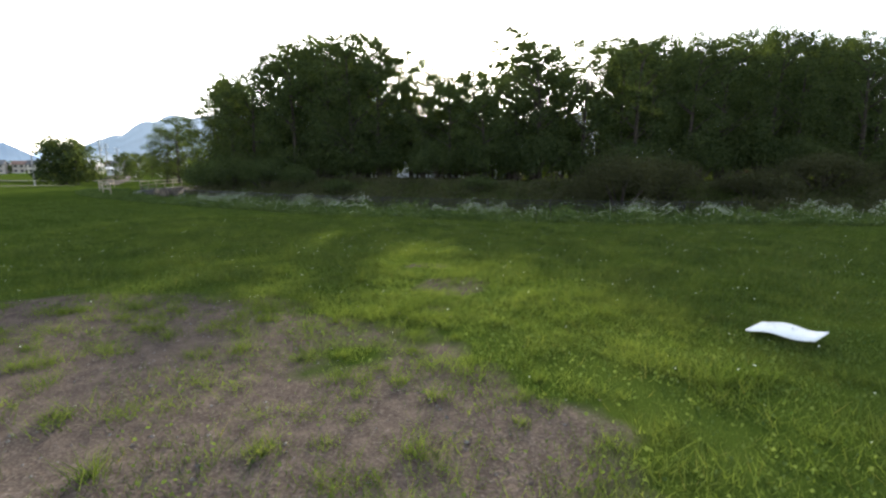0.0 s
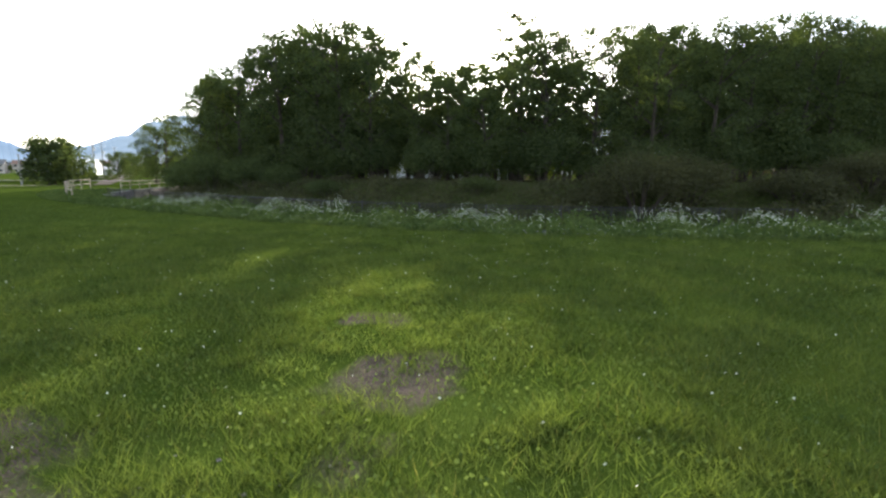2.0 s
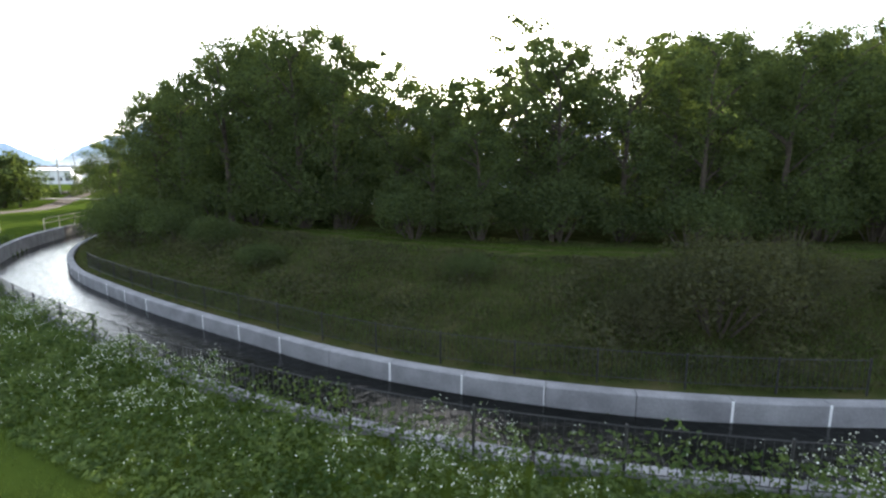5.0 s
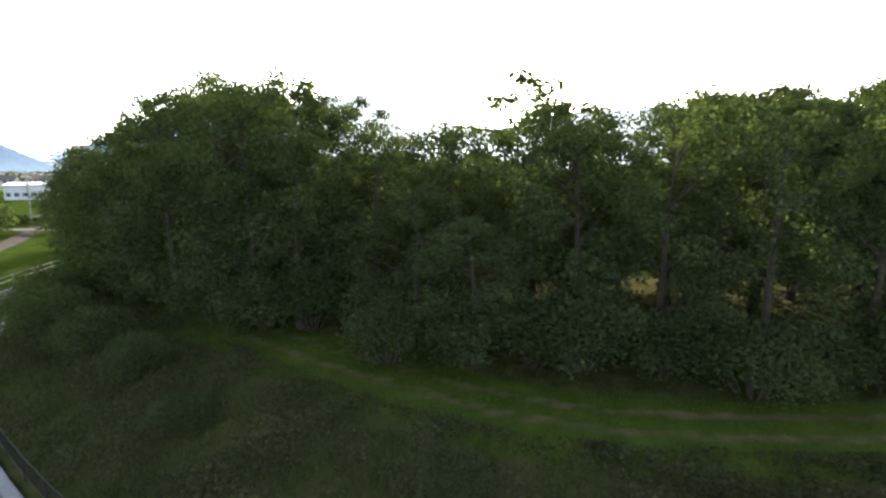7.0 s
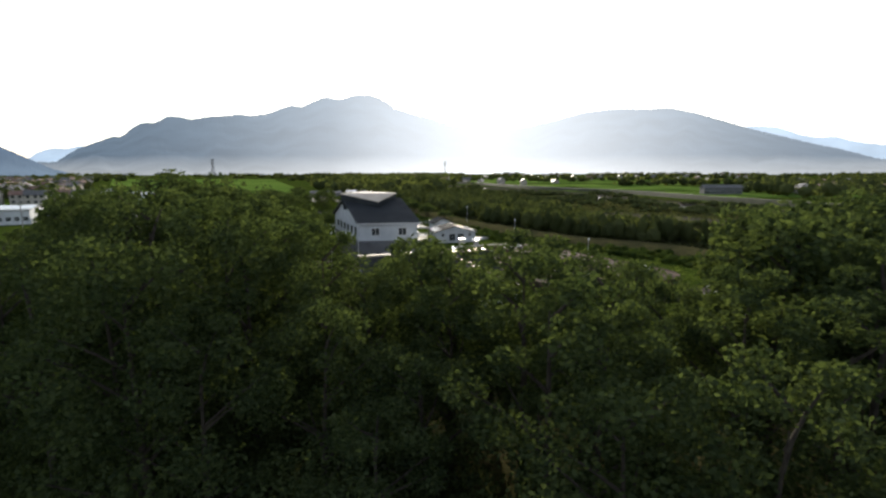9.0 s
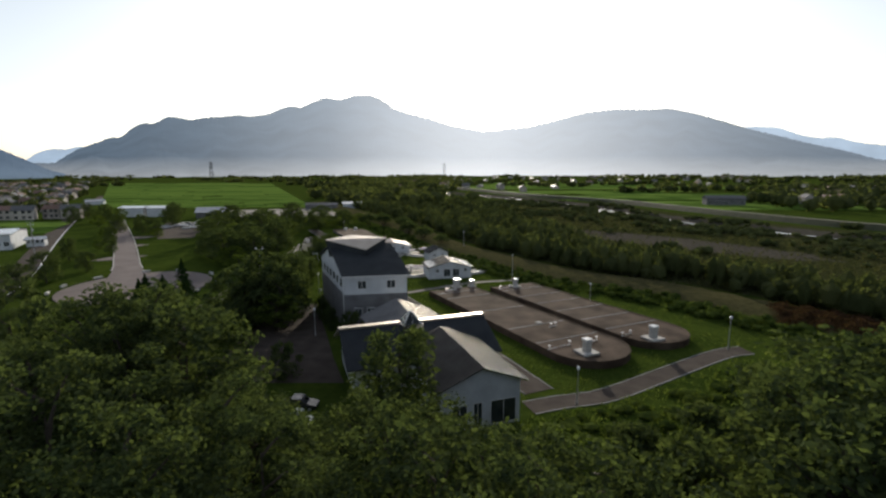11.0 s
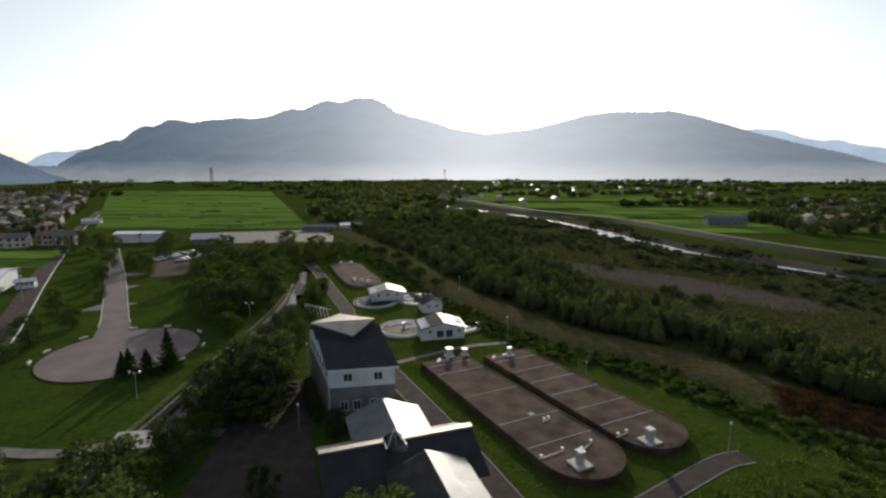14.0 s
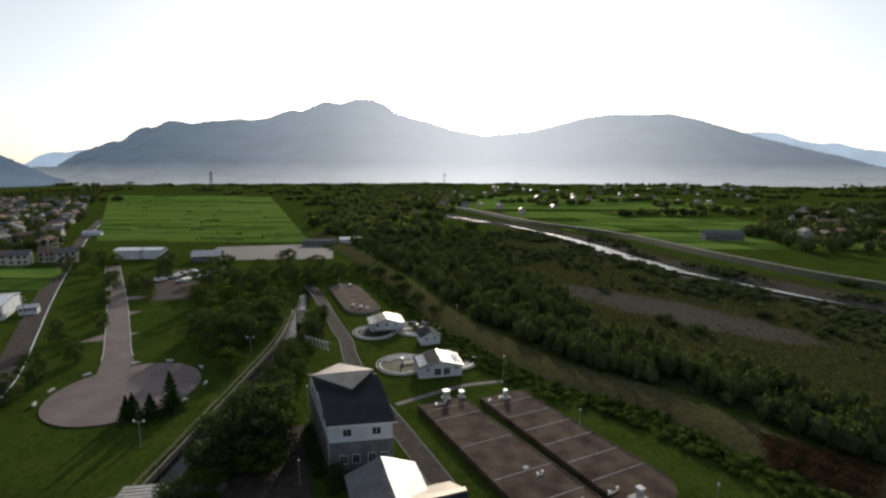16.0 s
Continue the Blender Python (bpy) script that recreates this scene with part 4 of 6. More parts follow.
tagged(array_mesh("grass_tufts", np.concatenate(vs), np.concatenate(fs), M["tuft"]), "loose long-bladed grass tufts on worn ground", "grass", "", "stuff")
x, y, lump = field_points(7000, -8, 10, 2, 16)
v, f = blade_tris(x, y, land(x, y), 0.09 + 0.1 * rnd.rand(len(x)), np.full(len(x), 0.004), rnd, 0.9)
tagged(array_mesh("dry_grass", v, f, M["straw"]), "thin straw-coloured grass stalks in the field", "grass", "", "stuff")
# broad clover-like leaves low in the sward
x, y, lump = field_points(34000, -9, 11, 2, 15)
v, f = leaf_quads(np.stack([x, y, land(x, y) + 0.02 + 0.05 * rnd.rand(len(x))], 1), 0.035, rnd, 2.5, 0.8)
tagged(array_mesh("clover", v, f, M["weed"]), "low clover leaves among the grass", "ground cover", "", "stuff")
# white clover heads and pale seed heads over the field
x, y, lump = field_points(1500, -12, 13, 3, 20)
v, f = leaf_quads(np.stack([x, y, land(x, y) + 0.1 + 0.12 * rnd.rand(len(x))], 1), 0.022, rnd, 2.0, 0.9)
tagged(array_mesh("clover_flowers", v, f, M["petal"]), "tiny white clover heads dotted over the field", "flowers", "", "stuff")
# pebbles on the bare earth
vs, fs, count = [], [], 0
n = 2600
x, y = rnd.uniform(-8, 3.5, n), rnd.uniform(1.4, 7.5, n)
keep = rnd.rand(n) < bare(x, y)
x, y = x[keep], y[keep]
z = land(x, y)
s = 0.005 + 0.018 * rnd.rand(len(x)) ** 3
octa = np.array([(1, 0, 0), (0, 1, 0), (-1, 0, 0), (0, -1, 0), (0, 0, 0.7), (0, 0, -0.7)])
tri = np.array([(0, 1, 4), (1, 2, 4), (2, 3, 4), (3, 0, 4), (1, 0, 5), (2, 1, 5), (3, 2, 5), (0, 3, 5)])
v = (octa[None] * s[:, None, None] * (0.7 + 0.6 * rnd.rand(len(x), 6, 1)) + np.stack([x, y, z], 1)[:, None]).reshape(-1, 3)
f = (tri[None] + (np.arange(len(x)) * 6)[:, None, None]).reshape(-1, 3)
tagged(array_mesh("pebbles", v, f, M["stain"]), "scattered pale pebbles on the bare earth", "pebbles", "", "stuff")

# the thin white board lying in the grass
bm = bmesh.new()
n = 12
rows = []
for k in range(n + 1):
    u = k / n
    lift = 0.03 + 0.035 * math.sin(u * 4.2) ** 2 + 0.03 * u
    rows.append([bm.verts.new((u * 0.7 - 0.35, s * (0.24 + 0.015 * math.sin(u * 5)), lift + t)) for s, t in ((-1, 0), (1, 0.01), (1, 0.026), (-1, 0.016))])
for a, b in zip(rows, rows[1:]):
    for i in range(4):
        bm.faces.new((a[i], a[(i + 1) % 4], b[(i + 1) % 4], b[i]))
bm.faces.new(rows[0])
bm.faces.new(list(reversed(rows[-1])))
bmesh.ops.recalc_face_normals(bm, faces=bm.faces)
board = tagged(link_mesh("white_board", bm, M["board"], smooth=True), "thin bent white board lying in the grass", "board")
board.matrix_world = pose(4.14, 5.52, 0.03, 0, 0, -54)


# the far corner beyond the canal bend: lane, poles, round tree, hedges, roofs
def utility_pole(x, y, h, arms, label):
    ob = empty("utility_pole", pose(x, y, float(land(x, y)), 0, 0, 20), label, "utility pole", "utility poles")
    bm = bmesh.new()
    tube(bm, [(0, 0, -0.3), (0, 0, h)], [0.18, 0.11], 8)
    part("pole", bm, M["pole"], ob)
    for k in range(arms):
        z = h - 0.35 - 1.0 * k
        add = boxed(-0.95, -0.05, z, 0.95, 0.05, z + 0.1)
        part("crossarm", add, M["steel"], ob)
        for x0 in (-0.8, -0.3, 0.3, 0.8):
            bm = bmesh.new()
            tube(bm, [(x0, 0, z + 0.1), (x0, 0, z + 0.3)], 0.05, 6)
            part("insulator", bm, M["white_paint"], ob)
    if arms > 1:
        bm = bmesh.new()
        tube(bm, [(0.3, 0, h - 3.4), (0.3, 0, h - 2.6)], 0.25, 10)
        part("transformer", bm, M["steel"], ob)


utility_pole(-81, 98, 6.5, 0, "plain concrete pole beside the lane")
utility_pole(-88, 128, 10.5, 3, "utility pole with crossarms and a transformer")
utility_pole(-108, 160, 10.5, 2, "utility pole with crossarms further down the lane")
utility_pole(-124, 190, 10.5, 2, "utility pole with crossarms further down the lane")
ln = smooth_line([(-70, 52), (-58, 70), (-60, 84), (-70, 104), (-82, 126), (-95, 150)], 2.0)
ribbon("road_lane", offset_line(ln, -2.0), offset_line(ln, 2.0), land(ln[:, 0], ln[:, 1]) + 0.05, M["asphalt"], "grey asphalt lane beyond the canal", "road", 0.2)


# ---- water works ----
def frame_at(x, y, turn, z=0.0):
    return pose(x, y, z, 0, 0, turn)


def add_box(name, parent, material, x0, y0, z0, x1, y1, z1, bevel=0.0, label=""):
    return part(name, boxed(x0, y0, z0, x1, y1, z1, bevel), material, parent, label)


def add_window(parent, x, z, w, h, face_y, glass="glass"):
    """A window in a wall that faces -y: a frame round a set-back pane."""
    win = add_box("window", parent, M["white_paint"], x - w / 2 - 0.07, face_y - 0.05, z - 0.08, x + w / 2 + 0.07, face_y - 0.003, z, 0)
    bm = bmesh.new()
    box(bm, x - w / 2 - 0.07, face_y - 0.05, z, x - w / 2, face_y - 0.003, z + h)
    box(bm, x + w / 2, face_y - 0.05, z, x + w / 2 + 0.07, face_y - 0.003, z + h)
    box(bm, x - w / 2 - 0.07, face_y - 0.05, z + h, x + w / 2 + 0.07, face_y - 0.003, z + h + 0.07)
    box(bm, x - 0.025, face_y - 0.045, z, x + 0.025, face_y - 0.003, z + h)
    part("frame", bm, M["white_paint"], win)
    add_box("pane", win, M[glass], x - w / 2, face_y - 0.022, z, x + w / 2, face_y - 0.002, z + h)
    return win


def roof_plane(name, parent, corners, thick, material, label="", ribs=0, rib_mat=None):
    """A sloping roof plate through four corners (eave a, eave b, top b, top a), with raised seams running up it."""
    a, b, c, d = [Vector(p) for p in corners]
    n = (b - a).cross(d - a).normalized()
    if n.z < 0:
        n = -n
    bm = bmesh.new()
    lo = [bm.verts.new(p - n * thick) for p in (a, b, c, d)]
    hi = [bm.verts.new(p) for p in (a, b, c, d)]
    bm.faces.new(hi)
    bm.faces.new(list(reversed(lo)))
    for i in range(4):
        bm.faces.new((lo[i], lo[(i + 1) % 4], hi[(i + 1) % 4], hi[i]))
    bmesh.ops.recalc_face_normals(bm, faces=bm.faces)
    plate = part(name, bm, material, parent, label)
    if not ribs:
        return plate
    bm = bmesh.new()
    for k in range(1, ribs):
        f = k / ribs
        p, q = a.lerp(b, f), d.lerp(c, f)
        s = (b - a).normalized() * 0.025
        vs = [bm.verts.new(v) for v in (p - s, p + s, q + s, q - s, p - s + n * 0.05, p + s + n * 0.05, q + s + n * 0.05, q - s + n * 0.05)]
        for idx in ((4, 5, 6, 7), (0, 1, 5, 4), (1, 2, 6, 5), (2, 3, 7, 6), (3, 0, 4, 7)):
            bm.faces.new([vs[i] for i in idx])
    bmesh.ops.recalc_face_normals(bm, faces=bm.faces)
    part("standing_seam", bm, material, plate)["kind"] = "stuff"
    return plate


def gable_walls(parent, x0, y0, x1, y1, eave, ridge, material, along="y", name="wall"):
    """Four walls under a gable roof whose ridge runs along x or y."""
    bm = bmesh.new()
    if along == "y":
        xm = (x0 + x1) / 2
        prof = [(x0, 0), (x1, 0), (x1, eave), (xm, ridge), (x0, eave)]
        a = [bm.verts.new((x, y0, z)) for x, z in prof]
        b = [bm.verts.new((x, y1, z)) for x, z in prof]
    else:
        ym = (y0 + y1) / 2
        prof = [(y0, 0), (y1, 0), (y1, eave), (ym, ridge), (y0, eave)]
        a = [bm.verts.new((x0, y, z)) for y, z in prof]
        b = [bm.verts.new((x1, y, z)) for y, z in prof]
    bm.faces.new(a)
    bm.faces.new(list(reversed(b)))
    for i in range(5):
        bm.faces.new((a[i], a[(i + 1) % 5], b[(i + 1) % 5], b[i]))
    bmesh.ops.recalc_face_normals(bm, faces=bm.faces)
    return part(name, bm, material, parent)


# the two-storey house with a hipped roof and a turned square cap
house = empty("pump_house", frame_at(-11.2, 114.7, 9.3), "two-storey white works building with dark pitched roof and pale cap", "building")
W, L, EV, TOP = 11.1, 21.0, 9.45, 13.1
gable_walls(house, 0.5, 0.5, W - 0.5, L - 0.5, EV - 0.05, TOP - 0.3, M["white_wall"], "x", "upper_wall")
add_box("lower_wall", house, M["grey_wall"], 0.44, 0.44, 0, W - 0.44, L - 0.44, 6.2, 0, "grey rendered lower storey")
roof_plane("roof", house, [(0, 0, EV), (W, 0, EV), (W, L / 2, TOP), (0, L / 2, TOP)], 0.22, M["slate"], "", 26)
roof_plane("roof", house, [(W, L, EV), (0, L, EV), (0, L / 2, TOP), (W, L / 2, TOP)], 0.22, M["slate"], "", 26)
add_box("gutter", house, M["white_paint"], 0, -0.12, EV - 0.26, W, 0.02, EV - 0.1, 0, "white eaves gutter")
bm = bmesh.new()
cx, cy = 5.1, 9.6
ring = [(-0.6, 9.6), (5.5, 6.1), (10.3, 10.5), (5.0, 13.8)]
ring_z = [13.95, 12.55, 13.95, 14.1]
hi = [bm.verts.new((x, y, z)) for (x, y), z in zip(ring, ring_z)]
lo = [bm.verts.new((cx + (x - cx) * 0.9, cy + (y - cy) * 0.9, 11.0)) for x, y in ring]
bm.faces.new(hi)
bm.faces.new(list(reversed(lo)))
for i in range(4):
    bm.faces.new((lo[i], lo[(i + 1) % 4], hi[(i + 1) % 4], hi[i]))
bmesh.ops.recalc_face_normals(bm, faces=bm.faces)
cap = part("roof_cap", bm, M["slate"], house, "dark fascia under a flat pale cap")
bm = bmesh.new()
lo = [bm.verts.new((cx + (x - cx) * 1.02, cy + (y - cy) * 1.02, z + 0.004)) for (x, y), z in zip(ring, ring_z)]
hi = [bm.verts.new((cx + (x - cx) * 1.02, cy + (y - cy) * 1.02, z + 0.13)) for (x, y), z in zip(ring, ring_z)]
bm.faces.new(hi)
bm.faces.new(list(reversed(lo)))
for i in range(4):
    bm.faces.new((lo[i], lo[(i + 1) % 4], hi[(i + 1) % 4], hi[i]))
bmesh.ops.recalc_face_normals(bm, faces=bm.faces)
part("cap_plate", bm, M["cap"], cap, "pale metal cap plate")
for x in (3.3, 8.0):
    add_window(house, x, 7.15, 1.35, 1.25, 0.5)
for x in (2.6, 4.6, 7.2, 9.2):
    add_window(house, x, 2.4, 1.1, 1.5, 0.44)
for k in range(6):
    y = 2.4 + k * 2.9
    add_box("window", house, M["glass"], 0.46, y, 7.15, 0.495, y + 1.3, 8.4)
add_box("downpipe", house, M["white_paint"], 0.34, 0.9, 0.2, 0.43, 1.0, 9.2)
# the plan is slightly skewed
for ob in house.children_recursive:
    ob.data.transform(Matrix(((1, -0.253, 0, 0), (0, 1, 0, 0), (0, 0, 1, 0), (0, 0, 0, 1))))

# the low complex: a cross roof, a rear wing and a front wing
lowb = empty("filter_building", frame_at(0, 100, 19), "low works building with dark cross roof and pale metal wings", "building")
gable_walls(lowb, -7.6, -6.0, 10.0, 5.6, 3.9, 6.5, M["white_wall"], "x")
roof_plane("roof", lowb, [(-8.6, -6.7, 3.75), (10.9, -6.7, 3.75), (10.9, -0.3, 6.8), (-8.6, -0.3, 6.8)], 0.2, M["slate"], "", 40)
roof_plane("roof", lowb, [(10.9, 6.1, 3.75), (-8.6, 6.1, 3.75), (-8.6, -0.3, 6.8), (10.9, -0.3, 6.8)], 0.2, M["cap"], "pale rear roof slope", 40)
bm = bmesh.new()
box(bm, -8.65, -0.75, 6.62, 10.95, 0.15, 6.9, 0.03)
part("ridge_cap", bm, M["cap"], lowb, "pale ridge cap")
gable_walls(lowb, -3.3, 4.5, 6.0, 10.0, 4.7, 6.6, M["white_wall"], "y")
# rear wing: left slope coloured as the shaded side, right slope stays pale
roof_plane("roof", lowb, [(-4.0, 11.0, 4.7), (-4.0, -0.3, 4.7), (1.45, -0.3, 6.85), (1.45, 11.0, 6.85)], 0.2, M["shaded_zinc"], "metal roof slope greyed as its shaded side", 22)
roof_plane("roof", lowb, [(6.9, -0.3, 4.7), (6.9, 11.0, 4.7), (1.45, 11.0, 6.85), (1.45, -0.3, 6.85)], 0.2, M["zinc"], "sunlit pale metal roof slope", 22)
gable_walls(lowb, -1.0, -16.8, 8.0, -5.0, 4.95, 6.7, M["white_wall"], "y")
# front wing: left slope's shade is likewise put into its colour
roof_plane("roof", lowb, [(-1.6, -4.0, 4.9), (-1.6, -17.6, 4.9), (3.5, -17.6, 6.95), (3.5, -4.0, 6.95)], 0.18, M["ribbed"], "ribbed metal roof slope darkened as its shaded side", 30)
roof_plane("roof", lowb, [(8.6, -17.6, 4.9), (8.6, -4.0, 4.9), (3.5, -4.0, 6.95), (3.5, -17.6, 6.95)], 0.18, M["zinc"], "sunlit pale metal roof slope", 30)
for x, w in ((1.2, 1.6), (3.2, 0.9), (6.1, 2.8)):
    add_window(lowb, x, 0.3, w, 2.5, -16.8)
for k in range(5):
    add_window(lowb, -6.3 + k * 1.25, 1.3, 0.9, 1.4, -6.0)
sky_ob = empty("pyramid_skylight", frame_at(0, 100, 19) @ pose(0.5, -0.9, 6.6), "small glazed pyramid skylight with pale metal frame", "skylight")
add_box("kerb_frame", sky_ob, M["zinc"], -1.3, -1.3, -0.6, 1.3, 1.3, 0.25)
apex = (0, 0, 1.9)
cs = [(-1.2, -1.2, 0.25), (1.2, -1.2, 0.25), (1.2, 1.2, 0.25), (-1.2, 1.2, 0.25)]
for i in range(4):
    bm = bmesh.new()
    bm.faces.new([bm.verts.new(p) for p in (cs[i], cs[(i + 1) % 4], apex)])
    bmesh.ops.solidify(bm, geom=bm.faces[:], thickness=0.03)
    part("pane", bm, M["glass"], sky_ob)
    bm = bmesh.new()
    tube(bm, [cs[i], apex], 0.06, 6)
    part("glazing_bar", bm, M["zinc"], sky_ob)
    bm = bmesh.new()
    mid = [(cs[i][k] + cs[(i + 1) % 4][k]) / 2 for k in range(3)]
    tube(bm, [mid, apex], 0.04, 6)
    part("glazing_bar", bm, M["zinc"], sky_ob)


# raised, covered filter beds with a rounded head
BEDS = frame_at(0, 100, 25)


def filter_bed(left, right, back, cx, cy, r, label, cross):
    bed = empty("filter_bed", BEDS, label, "filter bed", "filter beds")
    arc = [(cx + r * math.cos(a), cy + r * math.sin(a)) for a in np.linspace(math.pi, 2 * math.pi, 24)]
    outline = [(left, back)] + arc + [(right, back)]
    bm = bmesh.new()
    prism(bm, outline, -0.05, 0.96)
    bmesh.ops.recalc_face_normals(bm, faces=bm.faces)
    part("tank_wall", bm, M["bed"], bed, "dark weathered concrete tank wall")
    bm = bmesh.new()
    mx, my = sum(p[0] for p in outline) / len(outline), sum(p[1] for p in outline) / len(outline)
    prism(bm, [(x + (mx - x) * 0.004, y + (my - y) * 0.004) for x, y in outline], 0.965, 1.0)
    bmesh.ops.recalc_face_normals(bm, faces=bm.faces)
    part("cover", bm, M["bed"], bed, "brown stained concrete cover")
    for y in cross:
        f = (back - y) / (back - cy)
        x0 = left + (cx - r - left) * f
        x1 = right + (cx + r - right) * f
        add_box("divider", bed, M["concrete"], x0 + 0.2, y - 0.1, 1.004, x1 - 0.2, y + 0.1, 1.04)
    bm = bmesh.new()
    for (xa, ya), (xb, yb) in zip(outline, outline[1:]):
        d = Vector((xb - xa, yb - ya))
        n = Vector((-d.y, d.x)).normalized() * 0.3
        q = [bm.verts.new(v) for v in ((xa, ya, 1.003), (xb, yb, 1.003), (xb + n.x, yb + n.y, 1.003), (xa + n.x, ya + n.y, 1.003), (xa, ya, 1.1), (xb, yb, 1.1), (xb + n.x, yb + n.y, 1.1), (xa + n.x, ya + n.y, 1.1))]
        for idx in ((4, 5, 6, 7), (0, 1, 5, 4), (2, 3, 7, 6)):
            bm.faces.new([q[i] for i in idx])
    bmesh.ops.recalc_face_normals(bm, faces=bm.faces)
    part("rim", bm, M["bed"], bed)
    return bed


filter_bed(18.0, 28.2, 33.5, 26.0, -5.2, 6.2, "long raised filter bed with brown concrete cover", (30.5, 26.4, 16.0, 5.6, -1.5))
filter_bed(31.4, 41.8, 31.0, 39.6, -4.2, 6.0, "long raised filter bed beside the levee shrubs", (27.0, 21.4, 16.0, 10.4, 4.5, -1.0))


def vent(u, v, base=2.6, column=1.0, high=2.0, cap=1.3):
    """A concrete shaft with a flat lid on a pale slab."""
    ob = empty("inspection_shaft", BEDS @ pose(u, v, 1.0), "pale concrete inspection shaft with flat lid on a slab", "shaft", "inspection shafts")
    add_box("base_slab", ob, M["kerb"], -base / 2, -base / 2, 0.003, base / 2, base / 2, 0.28, 0.03)
    add_box("column", ob, M["kerb"], -column / 2, -column / 2, 0.28, column / 2, column / 2, high, 0.02)
    add_box("lid", ob, M["white_paint"], -cap / 2, -cap / 2, high, cap / 2, cap / 2, high + 0.22, 0.03, "white lid")
    return ob


vent(24.1, -7.6, 2.6, 0.9, 1.9, 1.1)
vent(37.0, -7.5, 2.5, 0.9, 1.9, 1.1)
vent(24.7, 36.0 - 2.0, 1.8, 1.1, 1.7, 1.4)
vent(28.0, 35.6 - 2.4, 1.4, 0.8, 1.3, 1.1)
vent(36.5, 29.0, 1.8, 0.8, 1.6, 1.0)


def pipes(u, v, turn, length, n=2):
    """A pair of pipe runs on short legs with valve wheels."""
    ob = empty("valve_pipes", BEDS @ pose(u, v, 1.0, 0, 0, turn), "pale pipework with round valve covers on the bed", "pipework", "valve pipes")
    for k in range(n):
        bm = bmesh.new()
        tube(bm, [(-length / 2, k * 0.4, 0.14), (length / 2, k * 0.4, 0.14)], 0.05, 8)
        part("pipe", bm, M["white_paint"], ob)
    for x in np.linspace(-length / 2 + 0.2, length / 2 - 0.2, 4):
        add_box("saddle", ob, M["kerb"], x - 0.06, -0.12, 0, x + 0.06, 0.12 + 0.4 * (n - 1), 0.1)
    for x in (-length / 2 + 0.3, length / 2 - 0.3):
        bm = bmesh.new()
        tube(bm, [(x, 0, 0.14), (x, 0, 0.62), (x, 0, 0.63), (x, 0, 0.68)], [0.04, 0.04, 0.24, 0.24], 10)
        part("valve_cover", bm, M["white_paint"], ob)


pipes(22.0, -4.3, 4, 4.4, 1)
pipes(27.6, -4.8, 20, 3.2, 1)
pipes(27.0, 3.6, 10, 1.6, 1)
pipes(34.6, -4.6, 6, 2.4, 1)
pipes(22.4, 33.0 - 1.2, 0, 2.6)
pipes(33.6, 28.6, 0, 3.0, 1)
for u, v in ((30.2, -1.3), (31.4, 0.2), (27.8, 15.0), (28.9, 12.6), (26.1, 6.3)):
    ob = empty("slab_cover", BEDS @ pose(u, v, 1.0 if u < 27 else 0.06), "small square pale concrete cover plate", "cover", "cover plates")
    add_box("plate", ob, M["kerb"], -0.45, -0.4, 0.003, 0.45, 0.4, 0.14 if u < 29 else 0.9, 0.02)


# round settling tanks
def settling_tank(x, y, r, turn):
    ob = empty("settling_tank", frame_at(x, y, turn), "round concrete settling tank with pale rim, water and walkway", "tank", "settling tanks")
    for name, ro, ri, z0, z1, mt, lb in (("outer_wall", r, r - 0.2, 0, 0.5, "kerb", "pale outer ring wall"), ("inner_ring", r - 1.0, r - 1.12, 0.1, 0.42, "white_paint", "white weir ring")):
        bm = bmesh.new()
        n = 56
        rings = []
        for k in range(n):
            c, s = math.cos(2 * math.pi * k / n), math.sin(2 * math.pi * k / n)
            rings.append([bm.verts.new(p) for p in ((ro * c, ro * s, z0), (ro * c, ro * s, z1), (ri * c, ri * s, z1), (ri * c, ri * s, z0))])
        for k in range(n):
            a, b = rings[k], rings[(k + 1) % n]
            for i in range(4):
                bm.faces.new((a[i], a[(i + 1) % 4], b[(i + 1) % 4], b[i]))
        bmesh.ops.recalc_face_normals(bm, faces=bm.faces)
        part(name, bm, M[mt], ob, lb)
    bm = bmesh.new()
    bmesh.ops.create_circle(bm, cap_ends=True, segments=48, radius=r - 0.18, matrix=Matrix.Translation((0, 0, 0.16)))
    part("water_surface", bm, M["pond"], ob, "dark still water")
    add_box("walkway", ob, M["kerb"], -r, -0.35, 0.52, 0.6, 0.35, 0.62, 0, "pale walkway to the middle")
    for sy in (-0.32, 0.32):
        bm = bmesh.new()
        tube(bm, [(-r, sy, 1.5), (0.5, sy, 1.5)], 0.03, 6)
        for k in range(6):
            x0 = -r + 0.2 + k * (r / 5.4)
            tube(bm, [(x0, sy, 0.6), (x0, sy, 1.5)], 0.025, 5)
        part("handrail", bm, M["steel"], ob)
    bm = bmesh.new()
    tube(bm, [(0, 0, 0.2), (0, 0, 1.6), (0, 0, 1.62), (0, 0, 1.9)], [0.25, 0.25, 0.45, 0.4], 12)
    part("drive_column", bm, M["steel"], ob)
    bm = bmesh.new()
    pts = [(math.cos(a) * (r - 1.6), math.sin(a) * (r - 1.6)) for a in np.linspace(3.6, 5.6, 16)] + [(math.cos(a) * (r - 3.2), math.sin(a) * (r - 3.2)) for a in np.linspace(5.6, 3.6, 16)]
    prism(bm, pts, 0.17, 0.3)
    bmesh.ops.recalc_face_normals(bm, faces=bm.faces)
    part("scum_trough", bm, M["concrete"], ob, "grey trough")


settling_tank(-3.2, 161.8, 6.7, 200)
settling_tank(9.9, 164.8, 6.9, 20)
settling_tank(-13.8, 186.7, 6.7, 200)
